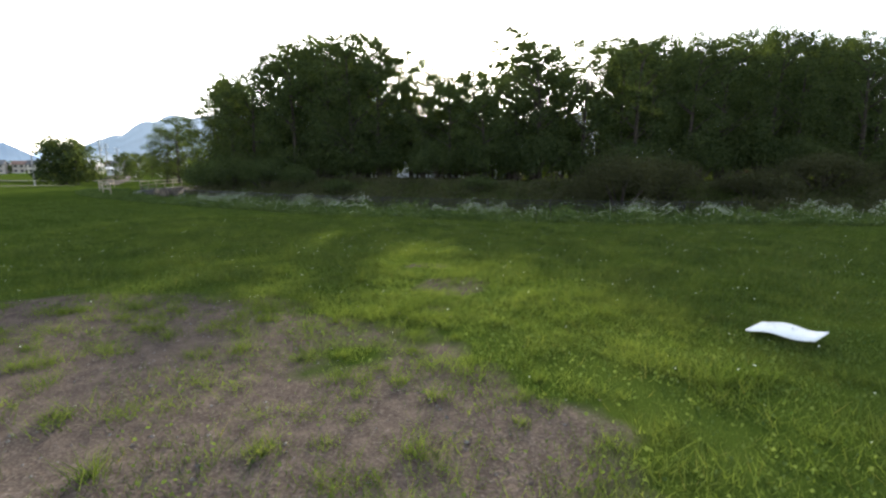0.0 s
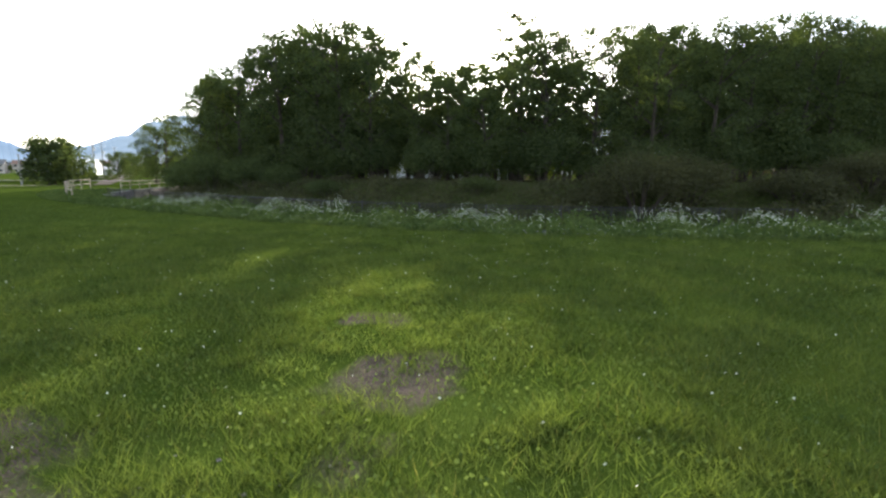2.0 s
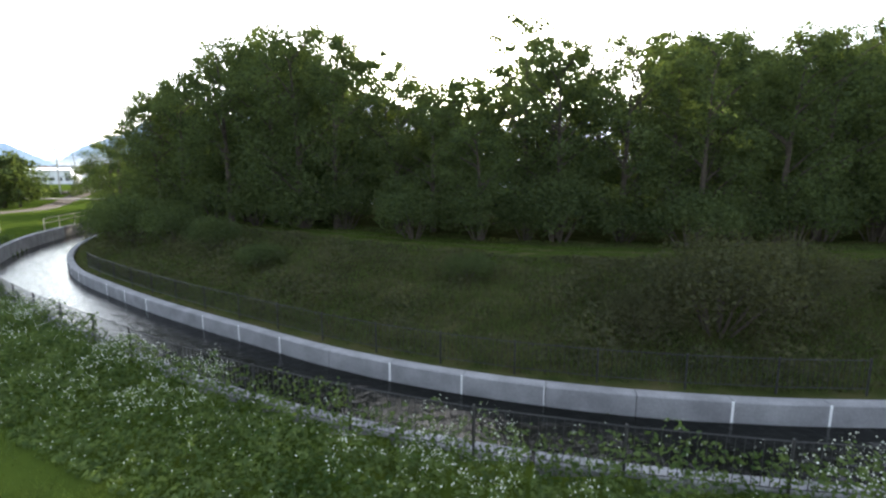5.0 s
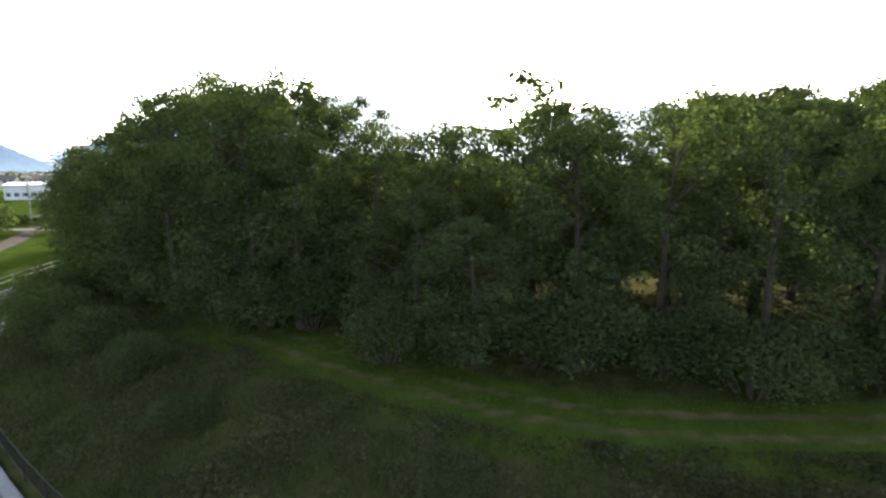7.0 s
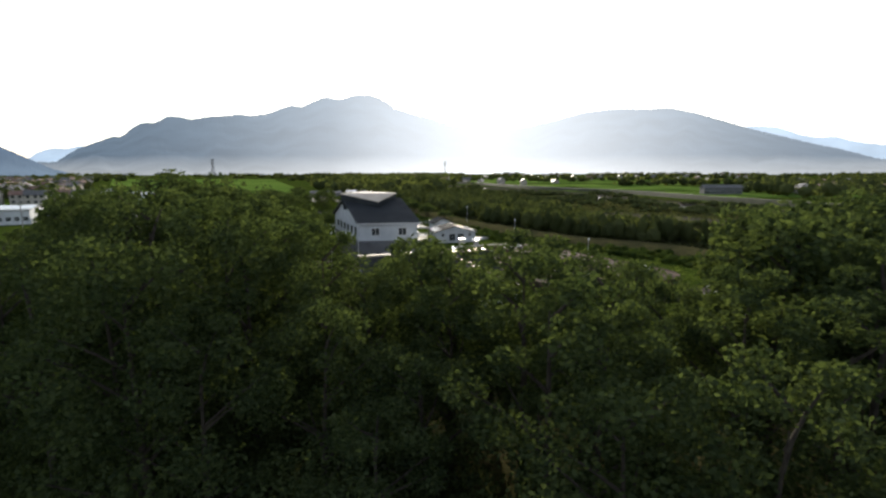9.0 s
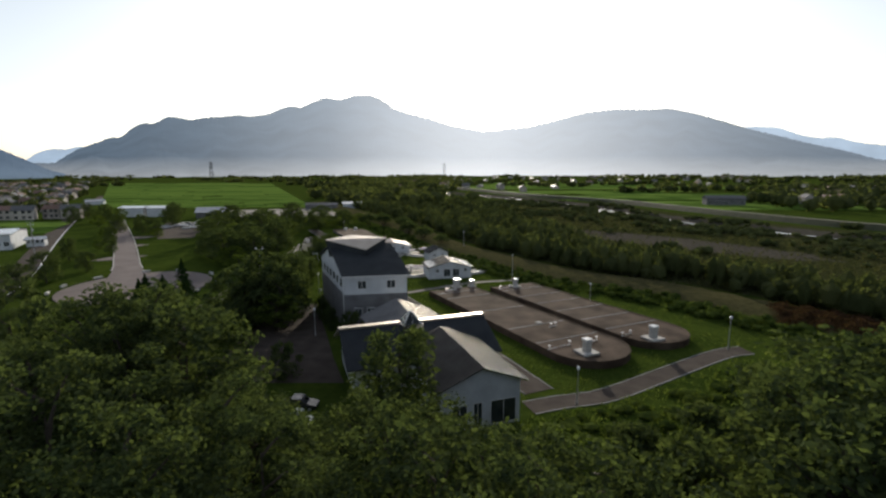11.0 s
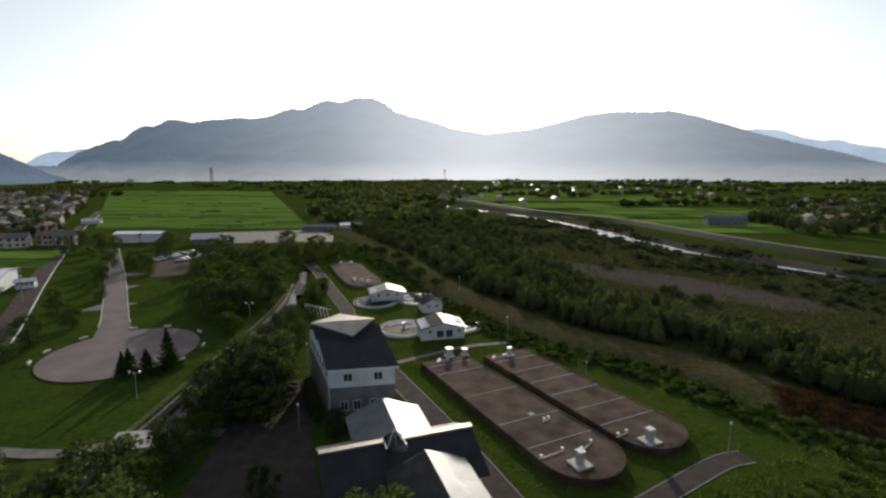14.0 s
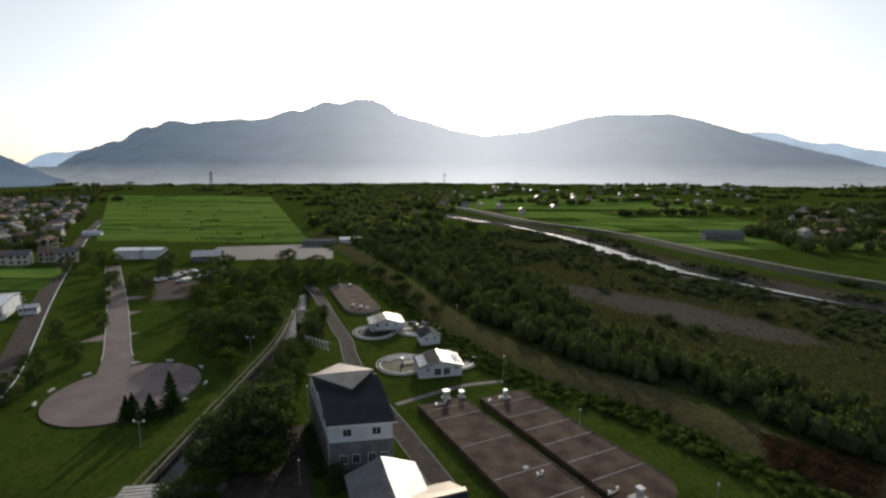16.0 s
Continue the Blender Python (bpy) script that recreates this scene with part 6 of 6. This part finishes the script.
hall(-85, 358, 3, 20, 8, 3.0, 4.0, "grey_wall", "tile_roof", "low dark shed beside the bare field")
hall(-62, 366, 6, 14, 7, 3.2, 4.2, "white_wall", "zinc", "low pale shed beside the bare field")
slab("ground_bare_field", [(-128, 305), (-55, 312), (-66, 368), (-138, 352)], -0.02, 0.06, M["stain"], "grey bare field behind the park", "field")


def house_kind(seed, w, d, eave, ridge, wall, roof, label):
    ob = empty("town_house", Matrix(), label, "house", "town houses")
    gable_walls(ob, -w / 2, -d / 2, w / 2, d / 2, eave, ridge, M[wall], "x")
    roof_plane("roof", ob, [(-w / 2 - 0.5, -d / 2 - 0.5, eave - 0.2), (w / 2 + 0.5, -d / 2 - 0.5, eave - 0.2), (w / 2 + 0.5, 0, ridge + 0.1), (-w / 2 - 0.5, 0, ridge + 0.1)], 0.2, M[roof])
    roof_plane("roof", ob, [(w / 2 + 0.5, d / 2 + 0.5, eave - 0.2), (-w / 2 - 0.5, d / 2 + 0.5, eave - 0.2), (-w / 2 - 0.5, 0, ridge + 0.1), (w / 2 + 0.5, 0, ridge + 0.1)], 0.2, M[roof])
    for z in (1.0, 3.7):
        if z + 1.4 < eave:
            for x in (-w / 3.2, 0.3, w / 3.2):
                add_box("window", ob, M["glass"], x - 0.7, -d / 2 - 0.03, z, x + 0.7, -d / 2 - 0.004, z + 1.3)
    return ob


homes = [house_kind(1, 9, 7, 5.4, 7.6, "house_wall", "tile_roof", "two-storey pale house with grey tiled roof"),
         house_kind(2, 8, 8, 5.6, 7.4, "house_wall", "brown_roof", "two-storey house with brown roof"),
         house_kind(3, 11, 7, 3.2, 5.2, "house_wall", "tile_roof", "single-storey house with grey tiled roof")]
used = [0, 0, 0]
rs = np.random.RandomState(11)


def put_house(x, y, a, k):
    m = pose(x, y, 0, 0, 0, a)
    if used[k]:
        copy_thing(homes[k], m)
    else:
        homes[k].matrix_basis = m
    used[k] += 1


for k in range(9):
    put_house(-197 - 8.5 * k + rs.normal() * 0.6, 302 - 4.6 * k + (k % 2) * 5, 28 + rs.normal() * 6, k % 2)
for k in range(260):
    y = rs.uniform(345, 820)
    edge_x = -222 - (y - 348) * 0.66
    put_house(edge_x - 22 - rs.rand() ** 1.2 * (140 + (y - 340) * 0.55), y, rs.choice([10, 100]) + rs.normal() * 8, rs.randint(0, 3))
for k in range(70):
    y = rs.uniform(560, 1500)
    put_house(rs.uniform(-60, 0.62 * y), y, rs.choice([0, 90]) + rs.normal() * 12, rs.randint(0, 3))
for k in range(26):
    y = rs.uniform(360, 620)
    put_house(rs.uniform(0.66, 0.95) * y, y, rs.choice([0, 90]) + rs.normal() * 12, rs.randint(0, 3))
hall(196, 388, -8, 26, 9, 5, 7, "grey_wall", "tile_roof", "large dark-roofed house at the edge of the rice fields", 5)

# rice fields, each a sheet of young plants between low dikes
def rice(x0, x1, y0, y1, skew, n, m, label):
    for i in range(n):
        for j in range(m):
            if rs.rand() < 0.06:
                continue
            a0, a1 = x0 + (x1 - x0) * i / n, x0 + (x1 - x0) * (i + 1) / n
            b0, b1 = y0 + (y1 - y0) * j / m, y0 + (y1 - y0) * (j + 1) / m
            g = 1.3
            q = [(a + skew * (b - y0), b) for a, b in ((a0 + g, b0 + g), (a1 - g, b0 + g), (a1 - g, b1 - g), (a0 + g, b1 - g))]
            slab("rice_field", q, -0.05, 0.3 + 0.08 * rs.rand(), M["rice"], label, "rice field", "thing", "rice fields")


def rice_fan(y0, y1, rows, cols, label):
    """Rice strips filling the plain between the park road and the river woods."""
    for j in range(rows):
        b0 = y0 + (y1 - y0) * (j / rows) ** 1.25 + 1.4
        b1 = y0 + (y1 - y0) * ((j + 1) / rows) ** 1.25 - 1.4
        cuts = [0.0] + sorted(0.12 + 0.76 * rs.rand(rs.randint(1, cols))) + [1.0]
        for c0, c1 in zip(cuts, cuts[1:]):
            if rs.rand() < 0.07 or c1 - c0 < 0.04:
                continue
            q = []
            for b, fr in ((b0, c0 + 0.003), (b0, c1 - 0.003), (b1, c1 - 0.003), (b1, c0 + 0.003)):
                xl, xr = -186 - 0.665 * (b - 304), -66 - 0.4 * (b - 330)
                q.append((xl + (xr - xl) * fr, b))
            slab("rice_field", q, -0.05, 0.25 + 0.15 * rs.rand(), M["rice"], label, "rice field", "thing", "rice fields")


rice_fan(372, 960, 36, 5, "bright green rice field between low dikes")
rice(-185, -135 - 22, 236, 282, -0.5, 1, 2, "bright green rice field among houses")
rice(-230, -192, 262, 300, -0.5, 1, 2, "bright green rice field among houses")
rice(165, 300, 345, 430, -0.12, 3, 3, "bright green rice field beyond the river")
rice(110, 330, 440, 620, -0.2, 4, 5, "bright green rice field beyond the river")
rice(40, 420, 660, 1000, -0.1, 5, 8, "green far rice field beyond the river")

# the river, its far levee, and the woods along it
rl = RIVER[(RIVER[:, 1] > 150)]
wid = 0.5 + 5.2 * np.exp(-((rl[:, 1] - 345) / 75) ** 2) + 0.8 * np.sin(rl[:, 1] * 0.11)
tn = np.gradient(rl, axis=0)
tn /= np.hypot(tn[:, 0], tn[:, 1])[:, None]
nr = np.stack([tn[:, 1], -tn[:, 0]], 1)
ribbon("water_river", rl - nr * wid[:, None], rl + nr * wid[:, None], -0.75, M["river"], "bright rippled shallow river", "water", 0.3)
fl = smooth_line([(240, 205), (196, 246), (170, 311), (143, 411), (94, 493), (50, 611), (-20, 760)], 5.0)
bm = bmesh.new()
rows = []
for p, q in zip(offset_line(fl, -7), offset_line(fl, 7)):
    rows.append([bm.verts.new((*(p + (q - p) * s), z)) for s, z in ((0, -0.1), (0.32, 2.4), (0.68, 2.4), (1, -0.1))])
for a, b in zip(rows, rows[1:]):
    for i in range(3):
        bm.faces.new((a[i], b[i], b[i + 1], a[i + 1]))
bmesh.ops.recalc_face_normals(bm, faces=bm.faces)
tagged(link_mesh("ground_levee", bm, M["levee_turf"]), "long grey-green river levee", "levee", "", "structure")


ico = bmesh.new()
bmesh.ops.create_icosphere(ico, subdivisions=2, radius=1.0)
ICO_V = np.array([v.co[:] for v in ico.verts])
ICO_F = np.array([[v.index for v in f.verts] for f in ico.faces])
ico.free()
MOUND = bmesh.new()
bmesh.ops.create_icosphere(MOUND, subdivisions=1, radius=1.0)
ICO1_V = np.array([v.co[:] for v in MOUND.verts])
ICO1_F = np.array([[v.index for v in f.verts] for f in MOUND.faces])
MOUND.free()


def woods(name, spots, label, leaves, size, material, seed, deep=0.55, fine=False):
    """Many crowns in one sheet of far wood, each a lumpy inner mass in a coat of leaves; spots: x, y, radius, height."""
    r = np.random.RandomState(seed)
    s = np.asarray(spots)
    ground_z = land(s[:, 0], s[:, 1])
    k = np.repeat(np.arange(len(s)), leaves)
    n = len(k)
    d = r.normal(size=(n, 3))
    d /= np.linalg.norm(d, axis=1)[:, None]
    lob = 1 + 0.22 * np.sin(5 * d[:, 0] + k) * np.sin(4 * d[:, 1] + 2 * k)
    d *= (r.rand(n) ** 0.25 * lob)[:, None]
    z = np.maximum(s[k, 3] * (0.5 + deep * d[:, 2]), 0.05)
    pos = np.stack([s[k, 0] + d[:, 0] * s[k, 2], s[k, 1] + d[:, 1] * s[k, 2], z + ground_z[k]], 1)
    v, f = leaf_quads(pos, size * np.sqrt(s[k, 2] / 3.0), r, 0.5, 0.7)
    iv, jf = (ICO_V, ICO_F) if fine else (ICO1_V, ICO1_F)
    m, w = len(s), len(iv)
    kk = np.repeat(np.arange(m), w)
    c = np.tile(iv, (m, 1)) * (0.68 + 0.26 * r.rand(m * w))[:, None]
    core = np.stack([s[kk, 0] + c[:, 0] * s[kk, 2], s[kk, 1] + c[:, 1] * s[kk, 2], np.maximum(s[kk, 3] * (0.5 + deep * c[:, 2]), 0.02) + ground_z[kk]], 1)
    cf = (jf[None] + (np.arange(m) * w)[:, None, None]).reshape(-1, 3)
    tri = np.concatenate([cf, f[:, [0, 1, 2]] + len(core), f[:, [0, 2, 3]] + len(core)])
    return tagged(array_mesh(name, np.concatenate([core, v]), tri, material), label, "woods", "", "stuff")


spots = []
rs = np.random.RandomState(21)
lv = offset_line(LEVEE, 0)
while len(spots) < 1650:
    i = rs.randint(1, len(LEVEE) - 1)
    t = LEVEE[i + 1 if i + 1 < len(LEVEE) else i] - LEVEE[i - 1]
    t /= np.hypot(*t)
    y = LEVEE[i][1]
    depth = np.interp(y, [95, 120, 150, 200, 260, 330, 420], [16, 18, 26, 40, 60, 90, 100])
    o = 9.5 + rs.rand() ** 1.1 * depth
    p = LEVEE[i] + np.array([t[1], -t[0]]) * o
    dr = abs(line_distance(RIVER, p[0], p[1]))
    if dr < 16:
        continue
    front = o < 18
    tall = (5.0 + 2.6 * rs.rand()) if front else 3.6 + 2.8 * rs.rand()
    for j in range(3):
        g = 0.55 + 0.5 * rs.rand()
        spots.append((p[0] + rs.normal() * 1.7, p[1] + rs.normal() * 1.7, 1.1 + 1.5 * rs.rand(), tall * g))
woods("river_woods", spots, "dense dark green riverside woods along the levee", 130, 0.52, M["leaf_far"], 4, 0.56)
spots = []
for k in range(420):
    y = rs.uniform(400, 1300)
    x = rs.uniform(-0.12, 0.06) * y - 40 + rs.normal() * 25
    if abs(line_distance(RIVER, x, y)) < 14 or x < -52 - 0.4 * (y - 330):
        continue
    spots.append((x, y, 5 + 3 * rs.rand(), 6 + 4 * rs.rand()))
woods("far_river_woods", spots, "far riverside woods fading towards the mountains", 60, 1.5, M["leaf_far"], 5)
spots = []
for k in range(400):
    i = rs.randint(0, len(RIVER) - 1)
    c = RIVER[i] + rs.normal(size=2) * np.array([26, 20]) + np.array([-20, -6])
    if c[1] > 430 or c[1] < 120:
        continue
    spread, big = 2.0 + 5.0 * rs.rand(), rs.rand()
    for j in range(rs.randint(6, 20)):
        p = c + rs.normal(size=2) * spread * np.array([0.8, 1.2])
        if abs(line_distance(RIVER, p[0], p[1])) < 8:
            continue
        spots.append((p[0], p[1], 0.7 + 1.3 * rs.rand() + 0.7 * big, 0.6 + 1.4 * rs.rand() + 1.2 * big))
bare_bed = lambda x, y: math.exp(-(((x - 88 + 0.75 * (y - 212)) / 17) ** 2 + ((y - 212) / 38) ** 2) ** 1.5)
spots = [q for q in spots if rs.rand() > 1.3 * bare_bed(q[0], q[1])]
woods("riverbed_scrub", spots, "patchy scrub over the gravel riverbed", 20, 0.5, M["leaf_far"], 6)
# tall rough grass between the scrub
n = 34000
gy_ = rs.uniform(110, 420, n)
gx_ = np.interp(gy_, LEVEE[:, 1], LEVEE[:, 0]) + 10 + rs.rand(n) * 120
keep = (line_distance(RIVER, gx_, gy_) < 22) & (np.abs(line_distance(RIVER, gx_, gy_)) > 8) & (rs.rand(n) > 0.95 * np.exp(-(((gx_ - 88 + 0.75 * (gy_ - 212)) / 17) ** 2 + ((gy_ - 212) / 38) ** 2) ** 1.5))
gx_, gy_ = gx_[keep], gy_[keep]
v, f = leaf_quads(np.stack([gx_, gy_, land(gx_, gy_) + 0.2 + 0.5 * rs.rand(len(gx_))], 1), 0.8, rs, 0.2, 0.6)
tagged(array_mesh("riverbed_grass", v, f, M["bank_weed"]), "rough tall grass over the riverbed", "grass", "", "stuff")
spots = []
for k in range(1200):
    y = rs.uniform(330, 1000)
    ex = -222 - (y - 348) * 0.66
    spots.append((ex - 14 - rs.rand() * (150 + (y - 330) * 0.6), y, 3.0 + 2.5 * rs.rand(), 4.5 + 4 * rs.rand()))
town = spots
spots = []
for k in range(140):
    y = 560 + 1150 * rs.rand() ** 0.8
    x, a, n = rs.uniform(-0.75, 0.95) * y, rs.choice([0.1, 1.65, 0.4]) + rs.normal() * 0.15, rs.randint(5, 14)
    if y < 980 and -206 - 0.665 * (y - 304) < x < -40 - 0.4 * (y - 330):
        continue
    for j in range(n):
        s = (j - n / 2) * 8
        spots.append((x + s * math.cos(a) + rs.normal() * 5, y + s * math.sin(a) + rs.normal() * 4, 4.5 + 4 * rs.rand(), 5 + 4 * rs.rand()))
woods("far_groves", spots, "dark hedgerows and groves on the far plain", 14, 3.0, M["leaf_far"], 12)
spots = town
for k in range(240):
    y = rs.uniform(330, 640)
    spots.append((rs.uniform(0.62, 1.0) * y, y, 3.5 + 3 * rs.rand(), 6 + 5 * rs.rand()))
for k in range(60):
    a = rs.rand()
    spots.append((245 + 80 * a + rs.normal() * 6, 405 + 40 * a + rs.normal() * 10, 4 + 2 * rs.rand(), 6 + 5 * rs.rand()))
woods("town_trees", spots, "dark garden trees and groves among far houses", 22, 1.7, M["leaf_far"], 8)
# low shrubs along the foot of the levee and on the grass bank
sp = []
for k in range(1500):
    i = rs.randint(0, len(LEVEE) - 1)
    if LEVEE[i][1] > 260:
        continue
    t = LEVEE[i + 1] - LEVEE[i]
    t /= np.hypot(*t)
    o = -6.4 - 7.5 * rs.rand() ** 1.2
    p = LEVEE[i] + np.array([t[1], -t[0]]) * o + t * rs.uniform(-2, 2)
    sp.append((p[0], p[1], 0.6 + 0.8 * rs.rand(), 0.6 + 0.9 * rs.rand()))
woods("levee_shrubs", sp, "low green shrubs along the levee foot", 24, 0.4, M["leaf_pale"], 9)
sp = []
for k in range(300):
    u, v = rs.uniform(10, 62), -19 - rs.rand() ** 1.4 * 22
    (x, y), = uv([(u, v)])
    if x < 9:
        continue
    sp.append((x, y, 0.6 + 0.8 * rs.rand(), 0.35 + 0.7 * rs.rand() * (1 if v < -24 else 0.4)))
woods("bank_shrubs", sp, "rough green growth on the bank by the works road", 90, 0.36, M["leaf_pale"], 10)
scatter_copies(open_bush(5, 2.2, 3.0, 1500, 0.36, M["leaf"], "dark rounded bush on the rough bank", "works bushes"),
               [(41.5, 90.5, 1.3, 1.5, 0), (31, 82.5, 1.4, 1.2, 1), (23, 80.5, 1.2, 1.0, 2), (37, 83, 1.5, 1.2, 3), (45, 84, 1.5, 1.3, 4), (26, 76, 1.4, 1.5, 5), (52, 92, 1.3, 1.0, 2.5), (34, 76, 1.6, 1.6, 0.7)])
scatter_copies(open_bush(6, 2.2, 3.0, 900, 0.42, M["leaf"], "dark round bush on the works lawn", "works bushes"),
               [(-8.5, 232, 1.8, 1.6, 0), (-2.2, 216, 1.7, 1.5, 1), (-12, 246, 1.8, 1.6, 2), (4.5, 203, 1.2, 1.0, 3), (-22, 262, 2.0, 1.8, 4), (-30, 270, 2.2, 1.8, 5)])

# dry reddish weeds on the near levee slope
n = 9000
a, b = rs.rand(n), rs.rand(n)
px = 66.5 + 15 * a + b * (-4.5 - 5 * a) + rs.normal(size=n) * 0.5
py = 127 - 8.5 * a + b * (-9.5 - 0.5 * a) + rs.normal(size=n) * 0.5
v, f = leaf_quads(np.stack([px, py, land(px, py) + 1.1 * rs.rand(n) ** 1.3 * (0.5 + 0.5 * np.sin(px * 1.1) * np.sin(py * 1.3))], 1), 0.36, rs, 0.6, 0.5)
tagged(array_mesh("levee_weeds", v, f, M["rust_weed"]), "dense dark reddish-brown weeds on the levee slope", "weeds", "", "stuff")

# rough lawn of the works: tussocks that catch the low sun
n = 90000
lx, ly = rs.uniform(-30, 68, n), 74 + 150 * rs.rand(n) ** 1.3
near_road = np.abs(line_distance(smooth_line(uv([(9.5, -15.2), (14, -15.4), (20, -16.0), (34, -13.6), (44, -12.0), (48.5, -12.4)]), 3.0), lx, ly)) < 1.75
near_road |= np.abs(line_distance(smooth_line([(16.5, 93.5), (10, 108), (3.2, 122), (-4.5, 137), (-12, 152), (-17.8, 168), (-21.5, 180.7), (-25.4, 189.5), (-43.8, 233.6)], 3.0), lx, ly)) < 2.3
near_road |= np.abs(line_distance(smooth_line(uv([(12.6, 38.5), (20, 40.0), (30, 41.5), (41, 40)]), 3.0), lx, ly)) < 0.9
for tx, ty in ((-3.2, 161.8), (9.9, 164.8), (-13.8, 186.7), (-0.6, 190.0)):
    near_road |= np.hypot(lx - tx, ly - ty) < 7.1
near_road |= (lx < 0) & (ly < 132) | (np.abs(line_distance(LEVEE, lx, ly)) < 6) | (line_distance(LEVEE, lx, ly) > 0)
lump = 0.5 + 0.25 * (np.sin(lx * 0.7 + 2 * np.sin(ly * 0.5)) + np.sin(ly * 0.9 + 1.7 * np.sin(lx * 0.6)))
keep = ~near_road & (rs.rand(n) < 0.3 + 0.7 * lump)
lx, ly, lump = lx[keep], ly[keep], lump[keep]
v, f = blade_tris(lx, ly, land(lx, ly) - 0.02, (0.1 + 0.16 * lump) * (0.6 + 0.8 * rs.rand(len(lx))) * np.where(line_distance(smooth_line(uv([(9.5, -17), (30, -16), (50, -14.5)]), 4.0), lx, ly) > 0, 2.2, 1.0), 0.16 + 0.12 * rs.rand(len(lx)), rs, 0.8)
tagged(array_mesh("lawn_grass", v, f, M["tuft"]), "rough yellow-green grass of the works lawn", "grass", "", "stuff")


def pylon(x, y, h):
    ob = empty("transmission_tower", pose(x, y, 0), "thin grey steel transmission tower", "pylon", "transmission towers")
    w = h * 0.1
    for sx_, sy_ in ((-1, -1), (1, -1), (1, 1), (-1, 1)):
        bm = bmesh.new()
        tube(bm, [(sx_ * w, sy_ * w, 0), (sx_ * w * 0.25, sy_ * w * 0.25, h)], h * 0.008, 5)
        part("leg", bm, M["black_steel"], ob)
    for k in range(6):
        z0, z1 = h * k / 6, h * (k + 1) / 6
        a, b = w * (1 - 0.75 * k / 6), w * (1 - 0.75 * (k + 1) / 6)
        for s in (-1, 1):
            bm = bmesh.new()
            tube(bm, [(-a, s * a, z0), (b, s * b, z1)], h * 0.005, 4)
            tube(bm, [(a, s * a, z0), (-b, s * b, z1)], h * 0.005, 4)
            part("brace", bm, M["black_steel"], ob)
    for z in (0.72, 0.84, 0.96):
        part("crossarm", boxed(-w * 1.3, -0.3, h * z, w * 1.3, 0.3, h * z + 0.5), M["black_steel"], ob)


pylon(-560, 1240, 44)
pylon(12, 1400, 40)

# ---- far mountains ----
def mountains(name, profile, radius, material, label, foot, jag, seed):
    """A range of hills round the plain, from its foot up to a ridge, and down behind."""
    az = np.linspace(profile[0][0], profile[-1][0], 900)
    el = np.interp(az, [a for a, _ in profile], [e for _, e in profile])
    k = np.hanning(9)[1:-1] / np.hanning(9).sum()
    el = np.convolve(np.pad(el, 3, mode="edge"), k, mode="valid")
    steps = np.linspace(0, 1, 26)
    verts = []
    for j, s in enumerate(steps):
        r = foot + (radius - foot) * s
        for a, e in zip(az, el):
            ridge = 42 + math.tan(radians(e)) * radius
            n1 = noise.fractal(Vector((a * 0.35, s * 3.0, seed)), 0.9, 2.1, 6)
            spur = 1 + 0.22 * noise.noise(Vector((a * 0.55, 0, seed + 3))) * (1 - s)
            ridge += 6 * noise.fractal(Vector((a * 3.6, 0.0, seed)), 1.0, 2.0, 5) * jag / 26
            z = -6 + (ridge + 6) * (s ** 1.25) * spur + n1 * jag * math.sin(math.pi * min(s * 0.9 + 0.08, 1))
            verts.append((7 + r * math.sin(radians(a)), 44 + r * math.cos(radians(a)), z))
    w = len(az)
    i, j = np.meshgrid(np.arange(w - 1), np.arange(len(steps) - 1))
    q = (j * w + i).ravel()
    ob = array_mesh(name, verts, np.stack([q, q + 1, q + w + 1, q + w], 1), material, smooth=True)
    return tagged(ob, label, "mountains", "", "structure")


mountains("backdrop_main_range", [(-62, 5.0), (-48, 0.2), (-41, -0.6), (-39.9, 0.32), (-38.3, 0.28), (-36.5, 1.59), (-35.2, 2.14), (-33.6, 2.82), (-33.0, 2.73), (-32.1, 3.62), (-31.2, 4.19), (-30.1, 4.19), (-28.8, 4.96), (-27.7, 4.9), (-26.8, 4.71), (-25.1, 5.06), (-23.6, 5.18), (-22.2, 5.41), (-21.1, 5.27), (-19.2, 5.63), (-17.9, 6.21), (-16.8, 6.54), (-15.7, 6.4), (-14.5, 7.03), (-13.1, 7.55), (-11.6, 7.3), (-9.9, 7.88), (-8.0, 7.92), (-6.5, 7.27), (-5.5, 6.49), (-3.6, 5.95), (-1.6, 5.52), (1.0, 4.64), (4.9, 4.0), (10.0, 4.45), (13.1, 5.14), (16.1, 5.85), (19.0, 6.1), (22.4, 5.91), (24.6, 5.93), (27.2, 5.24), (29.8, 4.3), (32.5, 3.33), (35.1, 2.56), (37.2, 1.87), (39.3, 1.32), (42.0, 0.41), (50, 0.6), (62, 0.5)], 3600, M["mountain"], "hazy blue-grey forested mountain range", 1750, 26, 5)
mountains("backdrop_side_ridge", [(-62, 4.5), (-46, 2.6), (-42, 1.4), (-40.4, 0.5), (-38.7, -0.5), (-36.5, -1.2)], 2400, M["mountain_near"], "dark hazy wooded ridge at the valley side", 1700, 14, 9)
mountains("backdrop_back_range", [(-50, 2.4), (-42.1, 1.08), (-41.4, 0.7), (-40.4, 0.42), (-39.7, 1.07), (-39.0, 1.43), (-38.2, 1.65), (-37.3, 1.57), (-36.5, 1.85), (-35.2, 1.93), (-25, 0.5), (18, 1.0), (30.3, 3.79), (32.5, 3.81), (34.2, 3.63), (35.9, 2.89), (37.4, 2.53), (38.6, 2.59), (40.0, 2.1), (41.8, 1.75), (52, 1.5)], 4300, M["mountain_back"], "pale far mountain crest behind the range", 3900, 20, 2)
